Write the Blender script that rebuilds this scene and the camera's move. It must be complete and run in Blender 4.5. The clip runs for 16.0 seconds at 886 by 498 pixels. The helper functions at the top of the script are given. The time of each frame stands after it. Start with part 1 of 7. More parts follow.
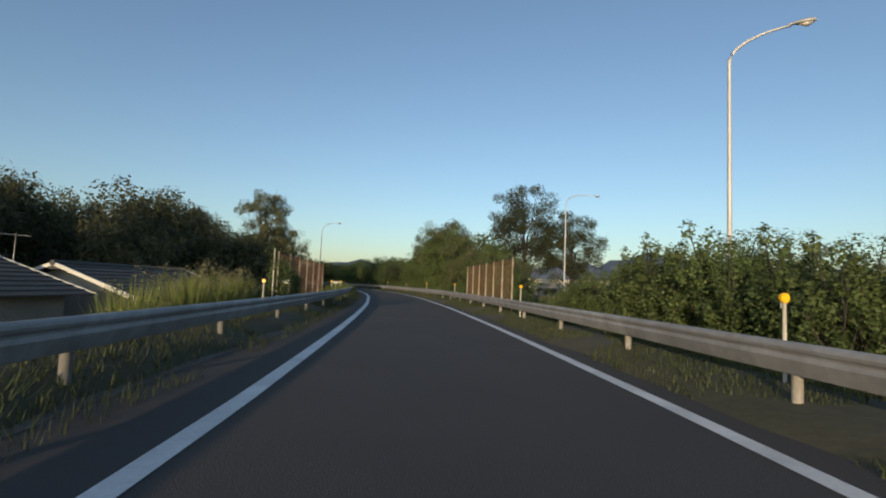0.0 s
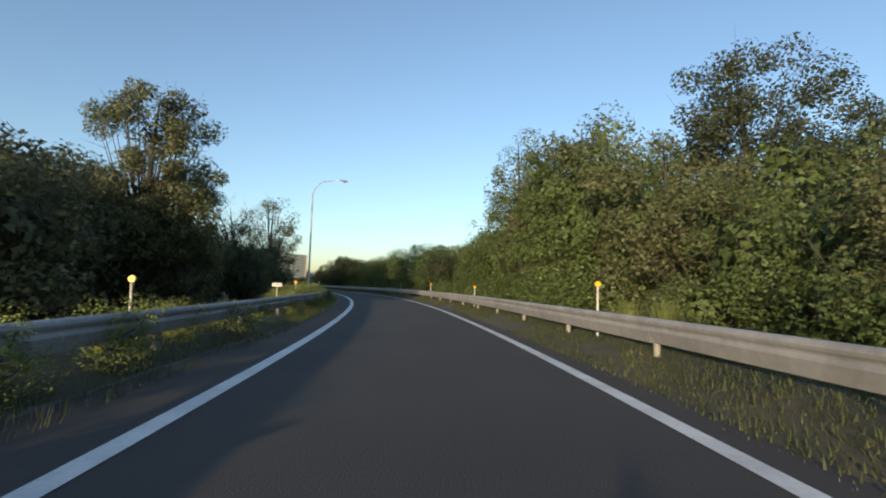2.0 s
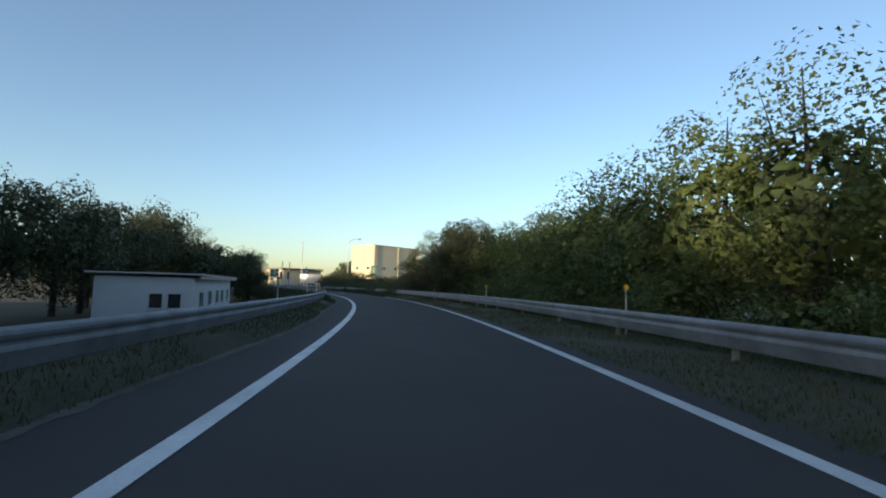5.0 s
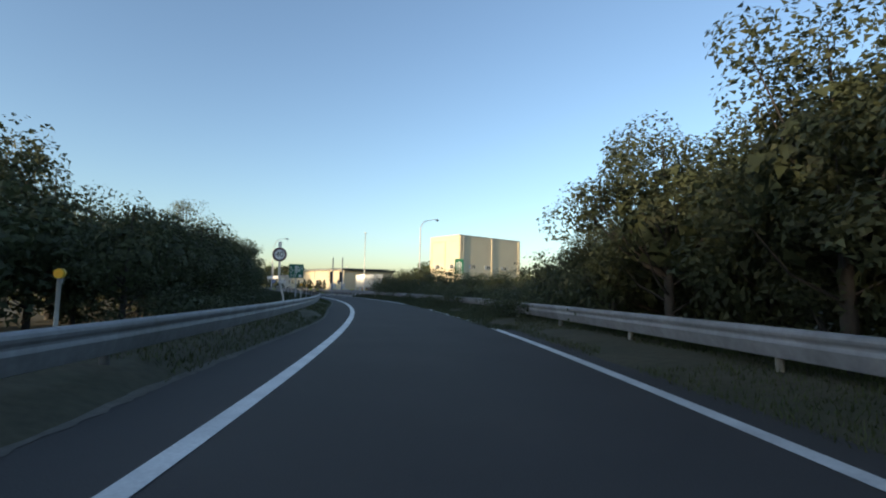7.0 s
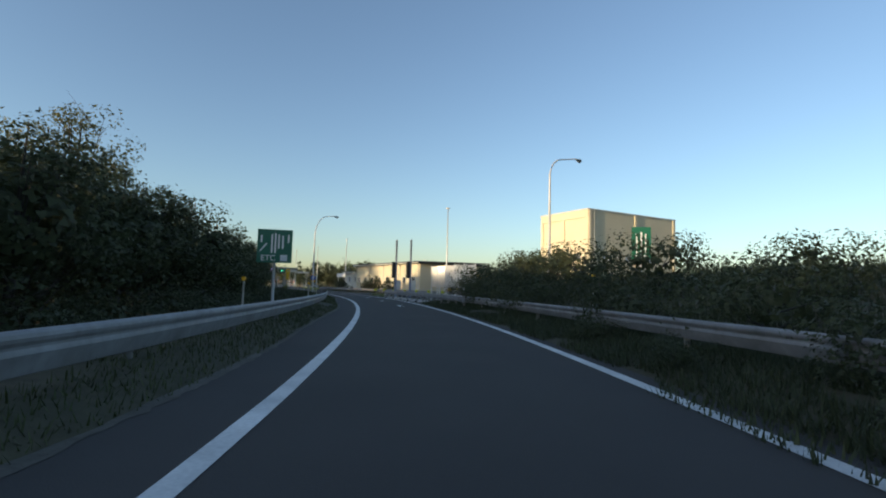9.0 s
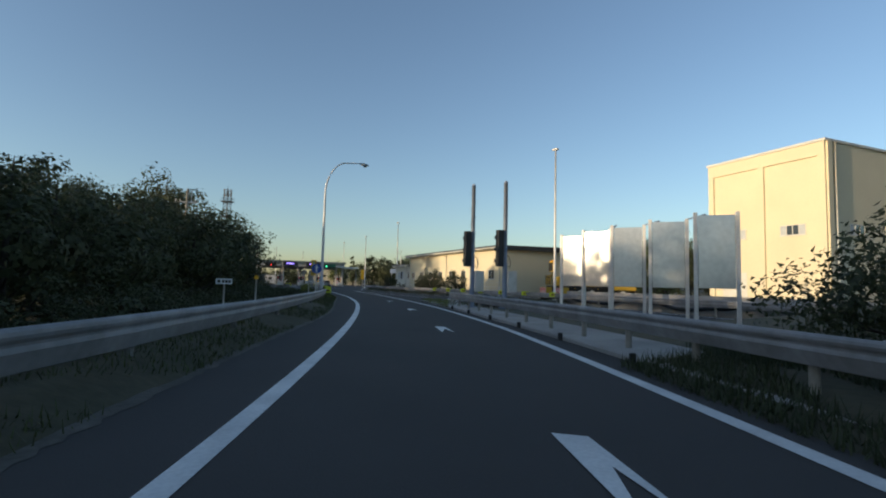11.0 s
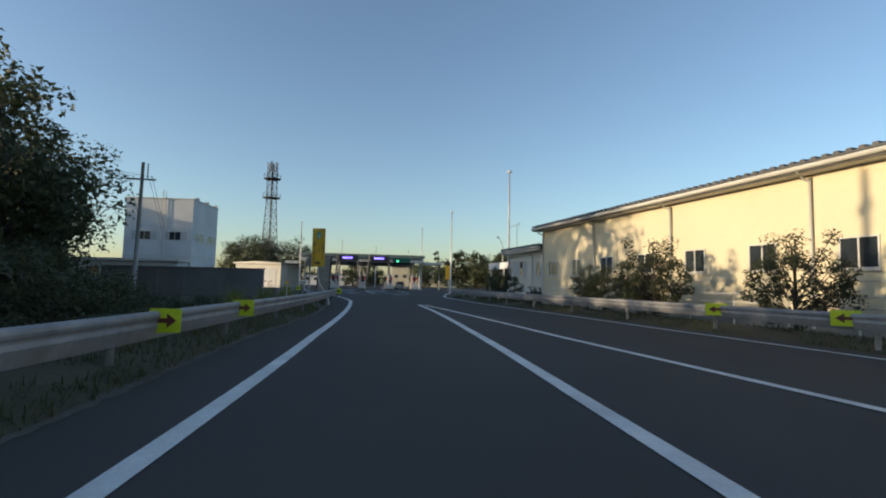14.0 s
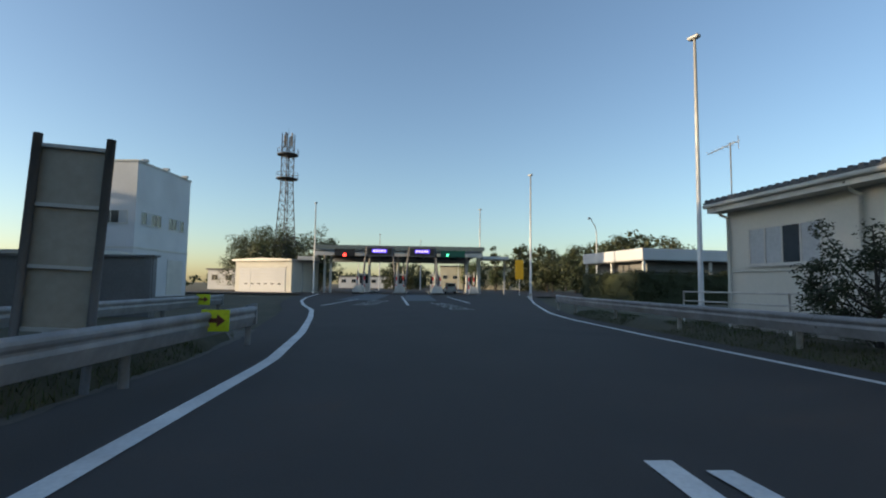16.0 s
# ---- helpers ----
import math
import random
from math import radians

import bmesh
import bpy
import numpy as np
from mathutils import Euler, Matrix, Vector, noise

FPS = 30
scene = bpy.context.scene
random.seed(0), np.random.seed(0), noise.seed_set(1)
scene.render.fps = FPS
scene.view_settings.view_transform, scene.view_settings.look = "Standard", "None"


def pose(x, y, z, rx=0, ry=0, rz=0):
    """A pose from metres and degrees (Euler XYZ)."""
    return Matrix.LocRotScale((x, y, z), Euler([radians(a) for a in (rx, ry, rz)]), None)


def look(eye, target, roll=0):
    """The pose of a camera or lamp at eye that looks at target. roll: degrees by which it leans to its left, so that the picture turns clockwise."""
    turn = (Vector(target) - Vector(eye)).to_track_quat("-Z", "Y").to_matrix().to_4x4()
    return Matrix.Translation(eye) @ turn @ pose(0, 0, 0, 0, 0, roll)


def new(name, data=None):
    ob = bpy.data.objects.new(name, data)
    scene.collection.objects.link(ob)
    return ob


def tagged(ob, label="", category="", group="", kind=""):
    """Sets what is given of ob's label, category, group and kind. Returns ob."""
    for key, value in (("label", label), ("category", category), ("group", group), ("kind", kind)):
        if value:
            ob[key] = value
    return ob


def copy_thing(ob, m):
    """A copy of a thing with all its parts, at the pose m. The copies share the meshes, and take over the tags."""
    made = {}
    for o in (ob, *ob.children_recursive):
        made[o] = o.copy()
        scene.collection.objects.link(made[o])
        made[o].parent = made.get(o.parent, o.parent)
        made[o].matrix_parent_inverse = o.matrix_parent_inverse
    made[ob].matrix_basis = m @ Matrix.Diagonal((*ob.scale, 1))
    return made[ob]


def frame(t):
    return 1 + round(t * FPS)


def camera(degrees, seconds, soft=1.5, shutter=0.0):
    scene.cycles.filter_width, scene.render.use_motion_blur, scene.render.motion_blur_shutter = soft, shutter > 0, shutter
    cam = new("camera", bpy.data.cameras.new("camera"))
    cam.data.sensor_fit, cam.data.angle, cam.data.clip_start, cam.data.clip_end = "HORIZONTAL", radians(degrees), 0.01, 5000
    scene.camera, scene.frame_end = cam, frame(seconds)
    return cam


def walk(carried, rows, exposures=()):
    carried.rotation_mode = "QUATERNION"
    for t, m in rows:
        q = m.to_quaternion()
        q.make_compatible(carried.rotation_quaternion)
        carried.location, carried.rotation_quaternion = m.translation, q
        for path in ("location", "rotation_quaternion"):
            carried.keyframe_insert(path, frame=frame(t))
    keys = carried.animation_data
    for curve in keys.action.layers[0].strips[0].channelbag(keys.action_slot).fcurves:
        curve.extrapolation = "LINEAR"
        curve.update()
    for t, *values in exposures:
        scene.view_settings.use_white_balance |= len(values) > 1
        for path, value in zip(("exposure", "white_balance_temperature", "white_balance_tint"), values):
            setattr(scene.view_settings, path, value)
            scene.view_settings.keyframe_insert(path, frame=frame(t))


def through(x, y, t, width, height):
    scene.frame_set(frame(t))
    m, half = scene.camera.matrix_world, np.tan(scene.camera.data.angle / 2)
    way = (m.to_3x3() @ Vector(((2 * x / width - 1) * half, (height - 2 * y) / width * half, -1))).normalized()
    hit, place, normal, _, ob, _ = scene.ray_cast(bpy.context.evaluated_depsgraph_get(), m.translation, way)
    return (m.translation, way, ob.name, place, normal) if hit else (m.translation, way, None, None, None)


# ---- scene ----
cam = camera(84.0, 16.0, soft=2.0)
PATH = [
    (0, (0.000, 0.000, 1.200), (0.105, 1.992, 1.348), 2.38),
    (0.5, (-0.071, 10.409, 1.200), (0.011, 12.401, 1.352), 1.81),
    (1, (-0.336, 20.767, 1.200), (-0.295, 22.761, 1.350), 1.48),
    (1.5, (-0.873, 31.062, 1.200), (-0.896, 33.056, 1.347), 1.66),
    (2, (-1.744, 41.272, 1.200), (-1.838, 43.264, 1.352), 1.54),
    (2.5, (-3.004, 51.399, 1.200), (-3.184, 53.385, 1.349), 1.42),
    (3, (-4.684, 61.439, 1.200), (-4.951, 63.415, 1.352), 1.54),
    (3.5, (-6.794, 71.351, 1.200), (-7.146, 73.314, 1.354), 1.67),
    (4, (-9.318, 81.102, 1.200), (-9.760, 83.046, 1.355), 1.73),
    (4.5, (-12.225, 90.638, 1.200), (-12.745, 92.563, 1.360), 1.57),
    (5, (-15.478, 99.913, 1.200), (-16.075, 101.815, 1.355), 1.53),
    (5.5, (-19.034, 108.870, 1.200), (-19.708, 110.747, 1.354), 1.52),
    (6, (-22.859, 117.452, 1.200), (-23.609, 119.299, 1.356), 1.54),
    (6.5, (-26.919, 125.613, 1.200), (-27.749, 127.426, 1.360), 1.44),
    (7, (-31.182, 133.308, 1.200), (-32.099, 135.078, 1.364), 1.14),
    (7.5, (-35.622, 140.520, 1.200), (-36.618, 142.247, 1.365), 1.47),
    (8, (-40.197, 147.241, 1.200), (-41.270, 148.922, 1.360), 1.50),
    (8.5, (-44.875, 153.492, 1.200), (-46.020, 155.125, 1.356), 1.54),
    (9, (-49.615, 159.304, 1.200), (-50.826, 160.887, 1.358), 1.46),
    (9.5, (-54.403, 164.736, 1.200), (-55.669, 166.275, 1.361), 1.48),
    (10, (-59.235, 169.848, 1.200), (-60.550, 171.347, 1.354), 1.45),
    (10.5, (-64.122, 174.701, 1.200), (-65.482, 176.160, 1.350), 1.43),
    (11, (-69.092, 179.345, 1.200), (-70.494, 180.764, 1.344), 1.41),
    (11.5, (-74.168, 183.812, 1.200), (-75.611, 185.188, 1.341), 1.33),
    (12, (-79.380, 188.127, 1.200), (-80.869, 189.455, 1.336), 1.31),
    (12.5, (-84.712, 192.275, 1.200), (-86.240, 193.559, 1.340), 1.51),
    (13, (-90.147, 196.244, 1.200), (-91.709, 197.485, 1.336), 1.13),
    (13.5, (-95.649, 200.016, 1.200), (-97.249, 201.208, 1.337), 0.75),
    (14, (-101.180, 203.584, 1.200), (-102.813, 204.730, 1.342), 1.21),
    (14.5, (-106.671, 206.929, 1.200), (-108.329, 208.039, 1.346), 1.07),
    (15, (-112.057, 210.030, 1.200), (-113.738, 211.104, 1.349), 0.83),
    (15.5, (-117.316, 212.893, 1.200), (-119.021, 213.927, 1.350), 0.96),
    (16, (-122.431, 215.516, 1.200), (-124.167, 216.497, 1.346), 0.70),
]
WARM = 7150
walk(cam, [(t, look(eye, target, roll)) for t, eye, target, roll in PATH],
     exposures=[(0.0, 0.51, WARM, 12), (1.5, 0.90, WARM, 12), (3.5, 1.16, WARM, 12), (4.2, 1.12, WARM, 12), (6.8, 1.22, WARM, 12), (8.0, 1.04, WARM, 12), (9.0, 0.94, WARM, 12),
                (11.5, 0.70, WARM, 12), (13.0, 0.93, WARM, 12), (14.5, 0.88, WARM, 12), (16.0, 1.0, WARM, 12)])

# ---- light: a low evening sun behind the start of the ramp, clear sky ----
SUN_AZ = math.atan2(-0.325, -0.946)
SUN_EL = radians(8.0)
world = bpy.data.worlds.new("evening_sky")
scene.world = world
world.use_nodes = True
wn = world.node_tree
sky = wn.nodes.new("ShaderNodeTexSky")
sky.sky_type = 'NISHITA'
sky.sun_disc = False
sky.sun_elevation = SUN_EL
sky.sun_rotation = SUN_AZ
sky.air_density = 1.0
sky.dust_density = 0.9
sky.ozone_density = 3.0
haze = wn.nodes.new("ShaderNodeHueSaturation")
haze.inputs["Saturation"].default_value = 0.95
wn.links.new(sky.outputs[0], haze.inputs["Color"])
wn.links.new(haze.outputs[0], wn.nodes["Background"].inputs[0])
wn.nodes["Background"].inputs[1].default_value = 0.15
sun_data = bpy.data.lights.new("sun", 'SUN')
sun_data.energy = 2.9
sun_data.angle = radians(0.6)
sun_data.color = (1.0, 0.82, 0.57)
sun = new("sun", sun_data)
sun.matrix_world = look((0, 0, 60), (0.325, 0.946, 60 - math.tan(SUN_EL)))


# ---- materials ----
def shade(name, rgb, rough=0.6, metal=0.0, rgb2=None, scale=3.0, fine=40.0, bump=0.0, island=0.0, alpha=1.0,
          emit=0.0, spec=0.5, stretch=(1, 1, 1), objrand=0.0, stain=0.5, grain=0.2):
    """A surface with variation at two scales (broad stains, fine grain), in metres."""
    m = bpy.data.materials.new(name)
    m.use_nodes = True
    nt = m.node_tree
    p = nt.nodes["Principled BSDF"]
    p.inputs["Roughness"].default_value = rough
    p.inputs["Metallic"].default_value = metal
    p.inputs["Specular IOR Level"].default_value = spec
    geo = nt.nodes.new("ShaderNodeNewGeometry")
    mp = nt.nodes.new("ShaderNodeMapping")
    mp.inputs["Scale"].default_value = stretch
    nt.links.new(geo.outputs["Position"], mp.inputs[0])
    n1 = nt.nodes.new("ShaderNodeTexNoise")
    n1.inputs["Scale"].default_value = scale
    n1.inputs["Detail"].default_value = 5
    nt.links.new(mp.outputs[0], n1.inputs["Vector"])
    n2 = nt.nodes.new("ShaderNodeTexNoise")
    n2.inputs["Scale"].default_value = fine
    n2.inputs["Detail"].default_value = 3
    nt.links.new(mp.outputs[0], n2.inputs["Vector"])
    ramp = nt.nodes.new("ShaderNodeMapRange")
    ramp.inputs[1].default_value, ramp.inputs[2].default_value = 0.5 - stain * 0.4, 0.5 + stain * 0.4
    nt.links.new(n1.outputs[0], ramp.inputs[0])
    mix = nt.nodes.new("ShaderNodeMix")
    mix.data_type = 'RGBA'
    mix.inputs[6].default_value = (*rgb, 1)
    mix.inputs[7].default_value = (*(rgb2 or [c * 0.8 for c in rgb]), 1)
    nt.links.new(ramp.outputs[0], mix.inputs[0])
    hsv = nt.nodes.new("ShaderNodeHueSaturation")
    val = nt.nodes.new("ShaderNodeMapRange")
    val.inputs[3].default_value, val.inputs[4].default_value = 1 - grain, 1 + grain
    nt.links.new(n2.outputs[0], val.inputs[0])
    nt.links.new(mix.outputs[2], hsv.inputs["Color"])
    last = val.outputs[0]
    for amount, socket in ((island, geo.outputs["Random Per Island"]), (objrand, None)):
        if amount:
            if socket is None:
                socket = nt.nodes.new("ShaderNodeObjectInfo").outputs["Random"]
            r = nt.nodes.new("ShaderNodeMapRange")
            r.inputs[3].default_value, r.inputs[4].default_value = 1 - amount, 1 + amount
            nt.links.new(socket, r.inputs[0])
            mul = nt.nodes.new("ShaderNodeMath")
            mul.operation = 'MULTIPLY'
            nt.links.new(last, mul.inputs[0])
            nt.links.new(r.outputs[0], mul.inputs[1])
            last = mul.outputs[0]
    nt.links.new(last, hsv.inputs["Value"])
    nt.links.new(hsv.outputs[0], p.inputs["Base Color"])
    if bump:
        b = nt.nodes.new("ShaderNodeBump")
        b.inputs["Strength"].default_value = bump
        b.inputs["Distance"].default_value = 0.02
        nt.links.new(n2.outputs[0], b.inputs["Height"])
        nt.links.new(b.outputs[0], p.inputs["Normal"])
    if emit:
        p.inputs["Emission Color"].default_value = (*rgb, 1)
        p.inputs["Emission Strength"].default_value = emit
    return m


def leafy(name, rgb, rgb2, through=0.35, island=0.35):
    """Leaves: two greens, varied leaf by leaf, letting some light through."""
    m = shade(name, rgb, 0.55, 0, rgb2, 0.35, 6.0, island=island, spec=0.3, objrand=0.12, stain=0.7)
    nt = m.node_tree
    p = nt.nodes["Principled BSDF"]
    t = nt.nodes.new("ShaderNodeBsdfTranslucent")
    nt.links.new(p.inputs["Base Color"].links[0].from_socket, t.inputs[0])
    mx = nt.nodes.new("ShaderNodeMixShader")
    mx.inputs[0].default_value = through
    nt.links.new(p.outputs[0], mx.inputs[1])
    nt.links.new(t.outputs[0], mx.inputs[2])
    nt.links.new(mx.outputs[0], nt.nodes["Material Output"].inputs[0])
    return m


ASPHALT = shade("asphalt", (0.068, 0.063, 0.059), 0.9, 0, (0.052, 0.049, 0.047), 0.5, 60, 0.4, stain=0.8, spec=0.3)
PAINT = shade("road_paint", (0.74, 0.74, 0.72), 0.6, 0, (0.52, 0.52, 0.51), 1.5, 25, 0.2)
GRASS_GROUND = shade("verge_ground", (0.036, 0.040, 0.018), 0.95, 0, (0.085, 0.072, 0.045), 0.7, 7, 0.6, stain=0.8, grain=0.45)
DIRT = shade("verge_dirt", (0.13, 0.118, 0.10), 0.95, 0, (0.062, 0.058, 0.045), 1.4, 12, 0.5, grain=0.4)
POST_TAN = shade("weathered_rail_post", (0.33, 0.31, 0.27), 0.75, 0.0, (0.20, 0.185, 0.155), 3.0, 20)
GALV = shade("galvanised_steel", (0.32, 0.32, 0.325), 0.62, 0.15, (0.21, 0.21, 0.21), 1.6, 9, 0.05, objrand=0.10, grain=0.25)
WHITE_STEEL = shade("white_painted_steel", (0.66, 0.65, 0.61), 0.5, 0.0, (0.50, 0.48, 0.43), 2.0, 20, objrand=0.06, grain=0.06)
POLE_GREY = shade("grey_steel_pole", (0.42, 0.42, 0.41), 0.5, 0.3, (0.33, 0.33, 0.32), 1.0, 20)
POLE_LIGHT = shade("pale_steel_pole", (0.66, 0.65, 0.62), 0.45, 0.2, (0.52, 0.51, 0.49), 1.0, 20)
POLE_LAMP = shade("lamp_column_steel", (0.50, 0.50, 0.49), 0.5, 0.25, (0.40, 0.40, 0.39), 1.0, 20)
POLE_BLUE = shade("blue_grey_pole", (0.22, 0.26, 0.32), 0.5, 0.2, (0.17, 0.20, 0.25), 1.0, 20)
AMBER = shade("amber_reflector", (0.95, 0.50, 0.02), 0.35, 0, (0.85, 0.40, 0.02), 8, 60, island=0.1)
CONCRETE = shade("concrete", (0.36, 0.35, 0.33), 0.9, 0, (0.25, 0.245, 0.23), 0.8, 14, 0.3)
CREAM = shade("cream_render", (0.62, 0.55, 0.39), 0.85, 0, (0.58, 0.51, 0.36), 0.35, 10, 0.1, grain=0.06)
CREAM_PALE = shade("pale_cream_siding", (0.60, 0.59, 0.53), 0.7, 0, (0.54, 0.53, 0.47), 0.3, 10, 0.05, grain=0.06)
WHITE_WALL = shade("white_wall", (0.62, 0.63, 0.64), 0.8, 0, (0.52, 0.53, 0.54), 0.3, 10, 0.05, grain=0.06)
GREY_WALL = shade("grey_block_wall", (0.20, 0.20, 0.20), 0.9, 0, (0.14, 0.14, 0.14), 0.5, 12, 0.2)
ROOF_DARK = shade("dark_roof", (0.062, 0.060, 0.058), 0.8, 0, (0.042, 0.040, 0.038), 0.7, 15, 0.2)
ROOF_SHEET = shade("corrugated_sheet", (0.095, 0.10, 0.105), 0.6, 0.1, (0.065, 0.065, 0.065), 0.8, 15)
ROOF_PALE = shade("pale_corrugated_sheet", (0.40, 0.39, 0.36), 0.6, 0.1, (0.28, 0.27, 0.25), 0.8, 15)
TRIM = shade("pale_trim", (0.58, 0.57, 0.52), 0.6, 0, (0.48, 0.47, 0.43), 1.0, 15, grain=0.06)
GLASS = shade("window_glass", (0.03, 0.04, 0.05), 0.08, 0.0, (0.02, 0.025, 0.03), 1.0, 5, spec=0.8)
BLIND = shade("window_blind", (0.42, 0.45, 0.46), 0.5, 0, (0.36, 0.38, 0.40), 2.0, 10)
BLACK = shade("black_plastic", (0.018, 0.018, 0.020), 0.5, 0, (0.012, 0.012, 0.014), 2.0, 20)
RUBBER = shade("rubber", (0.020, 0.020, 0.021), 0.8, 0, (0.028, 0.027, 0.026), 3.0, 30)
SIGN_GREEN = shade("sign_green", (0.010, 0.130, 0.075), 0.45, 0, (0.008, 0.11, 0.065), 1.0, 30)
SIGN_BLUE = shade("sign_blue", (0.012, 0.075, 0.32), 0.4, 0, (0.010, 0.065, 0.28), 1.0, 30)
SIGN_RED = shade("sign_red", (0.62, 0.030, 0.040), 0.45, 0, (0.52, 0.025, 0.035), 1.0, 30)
SIGN_WHITE = shade("sign_white", (0.74, 0.74, 0.72), 0.5, 0, (0.66, 0.66, 0.63), 2.0, 30)
SIGN_YELLOW = shade("sign_yellow", (0.62, 0.37, 0.012), 0.5, 0, (0.55, 0.32, 0.012), 1.5, 30)
SIGN_LIME = shade("sign_lime", (0.62, 0.70, 0.02), 0.45, 0, (0.55, 0.62, 0.02), 3.0, 30)
SIGN_BACK = shade("sign_back", (0.30, 0.28, 0.24), 0.6, 0.1, (0.24, 0.225, 0.19), 1.0, 10)
ARROW_RED = shade("arrow_dark_red", (0.16, 0.030, 0.018), 0.5, 0, (0.11, 0.024, 0.016), 3.0, 30)
SIGN_TEXT = shade("sign_text_dark", (0.035, 0.028, 0.020), 0.5)
ALU = shade("brushed_aluminium_sheet", (0.66, 0.65, 0.62), 0.32, 0.85, (0.56, 0.55, 0.53), 1.0, 8)
RUST_WIRE = shade("rusty_wire", (0.17, 0.095, 0.055), 0.8, 0.2, (0.12, 0.075, 0.05), 3.0, 20)
FENCE_POST = shade("weathered_fence_post", (0.47, 0.44, 0.36), 0.7, 0.1, (0.34, 0.28, 0.20), 2.5, 20)
TRUCK_YELLOW = shade("truck_yellow", (0.46, 0.30, 0.03), 0.45, 0, (0.37, 0.24, 0.03), 1.0, 12)
STONE = shade("pale_stone", (0.45, 0.44, 0.41), 0.9, 0, (0.32, 0.31, 0.29), 3.0, 20, 0.4)
LED = shade("led_violet", (0.10, 0.05, 0.75), 0.4, emit=0.55)
LED_DIM = shade("led_text", (0.45, 0.38, 1.0), 0.4, emit=1.1)
LAMP_RED = shade("signal_red", (1.0, 0.04, 0.03), 0.4, emit=3.0)
LAMP_GREEN = shade("signal_green", (0.05, 1.0, 0.45), 0.4, emit=1.6)
LAMP_GLASS = shade("lamp_lens", (0.45, 0.42, 0.36), 0.25, 0, (0.38, 0.36, 0.31), 4.0, 20)
BARK = shade("bark", (0.062, 0.054, 0.046), 0.9, 0, (0.036, 0.032, 0.028), 3.0, 18, 0.6)
LEAF_DARK = leafy("leaf_dark", (0.053, 0.068, 0.034), (0.069, 0.080, 0.038))
LEAF_MID = leafy("leaf_mid", (0.084, 0.126, 0.042), (0.114, 0.146, 0.050))
LEAF_LUSH = leafy("leaf_lush", (0.066, 0.105, 0.030), (0.100, 0.130, 0.042))
LEAF_WOOD = leafy("leaf_wood", (0.077, 0.086, 0.042), (0.100, 0.102, 0.051))
LEAF_OLIVE = leafy("leaf_olive", (0.098, 0.114, 0.055), (0.130, 0.134, 0.062))
LEAF_WEED = leafy("leaf_weed", (0.145, 0.192, 0.050), (0.190, 0.205, 0.064))
TOWER_STEEL = shade("dark_tower_steel", (0.075, 0.075, 0.08), 0.6, 0.2, (0.05, 0.05, 0.05), 1.0, 20)
LEAF_PINE = leafy("leaf_pine", (0.036, 0.048, 0.026), (0.050, 0.058, 0.030), 0.15)
GRASS_BLADE = leafy("grass_blade", (0.052, 0.072, 0.024), (0.082, 0.088, 0.036), 0.3)
STRAW = leafy("dry_straw", (0.13, 0.115, 0.07), (0.19, 0.165, 0.105), 0.3)
PLUME = leafy("dry_plume", (0.20, 0.19, 0.12), (0.15, 0.15, 0.085), 0.3, 0.2)
# Wooded hills: the blue of distance haze is mixed into this base colour.
HILL_HAZED = shade("far_woods", (0.070, 0.100, 0.135), 0.95, 0, (0.055, 0.085, 0.12), 0.004, 0.03)


# ---- building helpers ----
def root(name, m, label="", category="", group="", kind=""):
    ob = new(name)
    ob.empty_display_size = 0.2
    ob.matrix_basis = m
    return tagged(ob, label, category, group, kind)


def raw(name, mesh, parent=None, m=None, label=""):
    ob = new(name, mesh)
    if parent is not None:
        ob.parent = parent
    if m is not None:
        ob.matrix_basis = m
    return tagged(ob, label)


def meshed(name, bm, material):
    me = bpy.data.meshes.new(name)
    bm.normal_update()
    bm.to_mesh(me)
    bm.free()
    me.materials.append(material)
    return me


def part(name, bm, material, parent=None, label="", m=None):
    return raw(name, meshed(name, bm, material), parent, m, label)


def box(bm, x0, x1, y0, y1, z0, z1, bevel=0.0):
    v = [bm.verts.new((x, y, z)) for x in (x0, x1) for y in (y0, y1) for z in (z0, z1)]
    fs = [bm.faces.new([v[i] for i in q]) for q in
          ((0, 1, 3, 2), (4, 6, 7, 5), (0, 4, 5, 1), (2, 3, 7, 6), (0, 2, 6, 4), (1, 5, 7, 3))]
    if bevel:
        es = list({e for f in fs for e in f.edges})
        bmesh.ops.bevel(bm, geom=es, offset=bevel, segments=1, affect='EDGES')
    return bm


def boxed(*dims, bevel=0.0):
    return box(bmesh.new(), *dims, bevel=bevel)


def tube(bm, pts, radii, n=8, caps=True):
    """A round bar through the points, with a radius at each."""
    rings = []
    pts = [Vector(p) for p in pts]
    for i, p in enumerate(pts):
        d = (pts[min(i + 1, len(pts) - 1)] - pts[max(i - 1, 0)]).normalized()
        side = d.cross(Vector((0, 0, 1)) if abs(d.z) < 0.9 else Vector((1, 0, 0))).normalized()
        up = side.cross(d)
        r = radii[i] if hasattr(radii, "__len__") else radii
        rings.append([bm.verts.new(p + r * (math.cos(a) * side + math.sin(a) * up))
                      for a in [2 * math.pi * k / n for k in range(n)]])
    for a, b in zip(rings, rings[1:]):
        for k in range(n):
            f = bm.faces.new((a[k], a[(k + 1) % n], b[(k + 1) % n], b[k]))
            f.smooth = True
    if caps:
        bm.faces.new(rings[0])
        bm.faces.new(list(reversed(rings[-1])))
    return bm


def tubed(pts, radii, n=8, caps=True):
    return tube(bmesh.new(), pts, radii, n, caps)


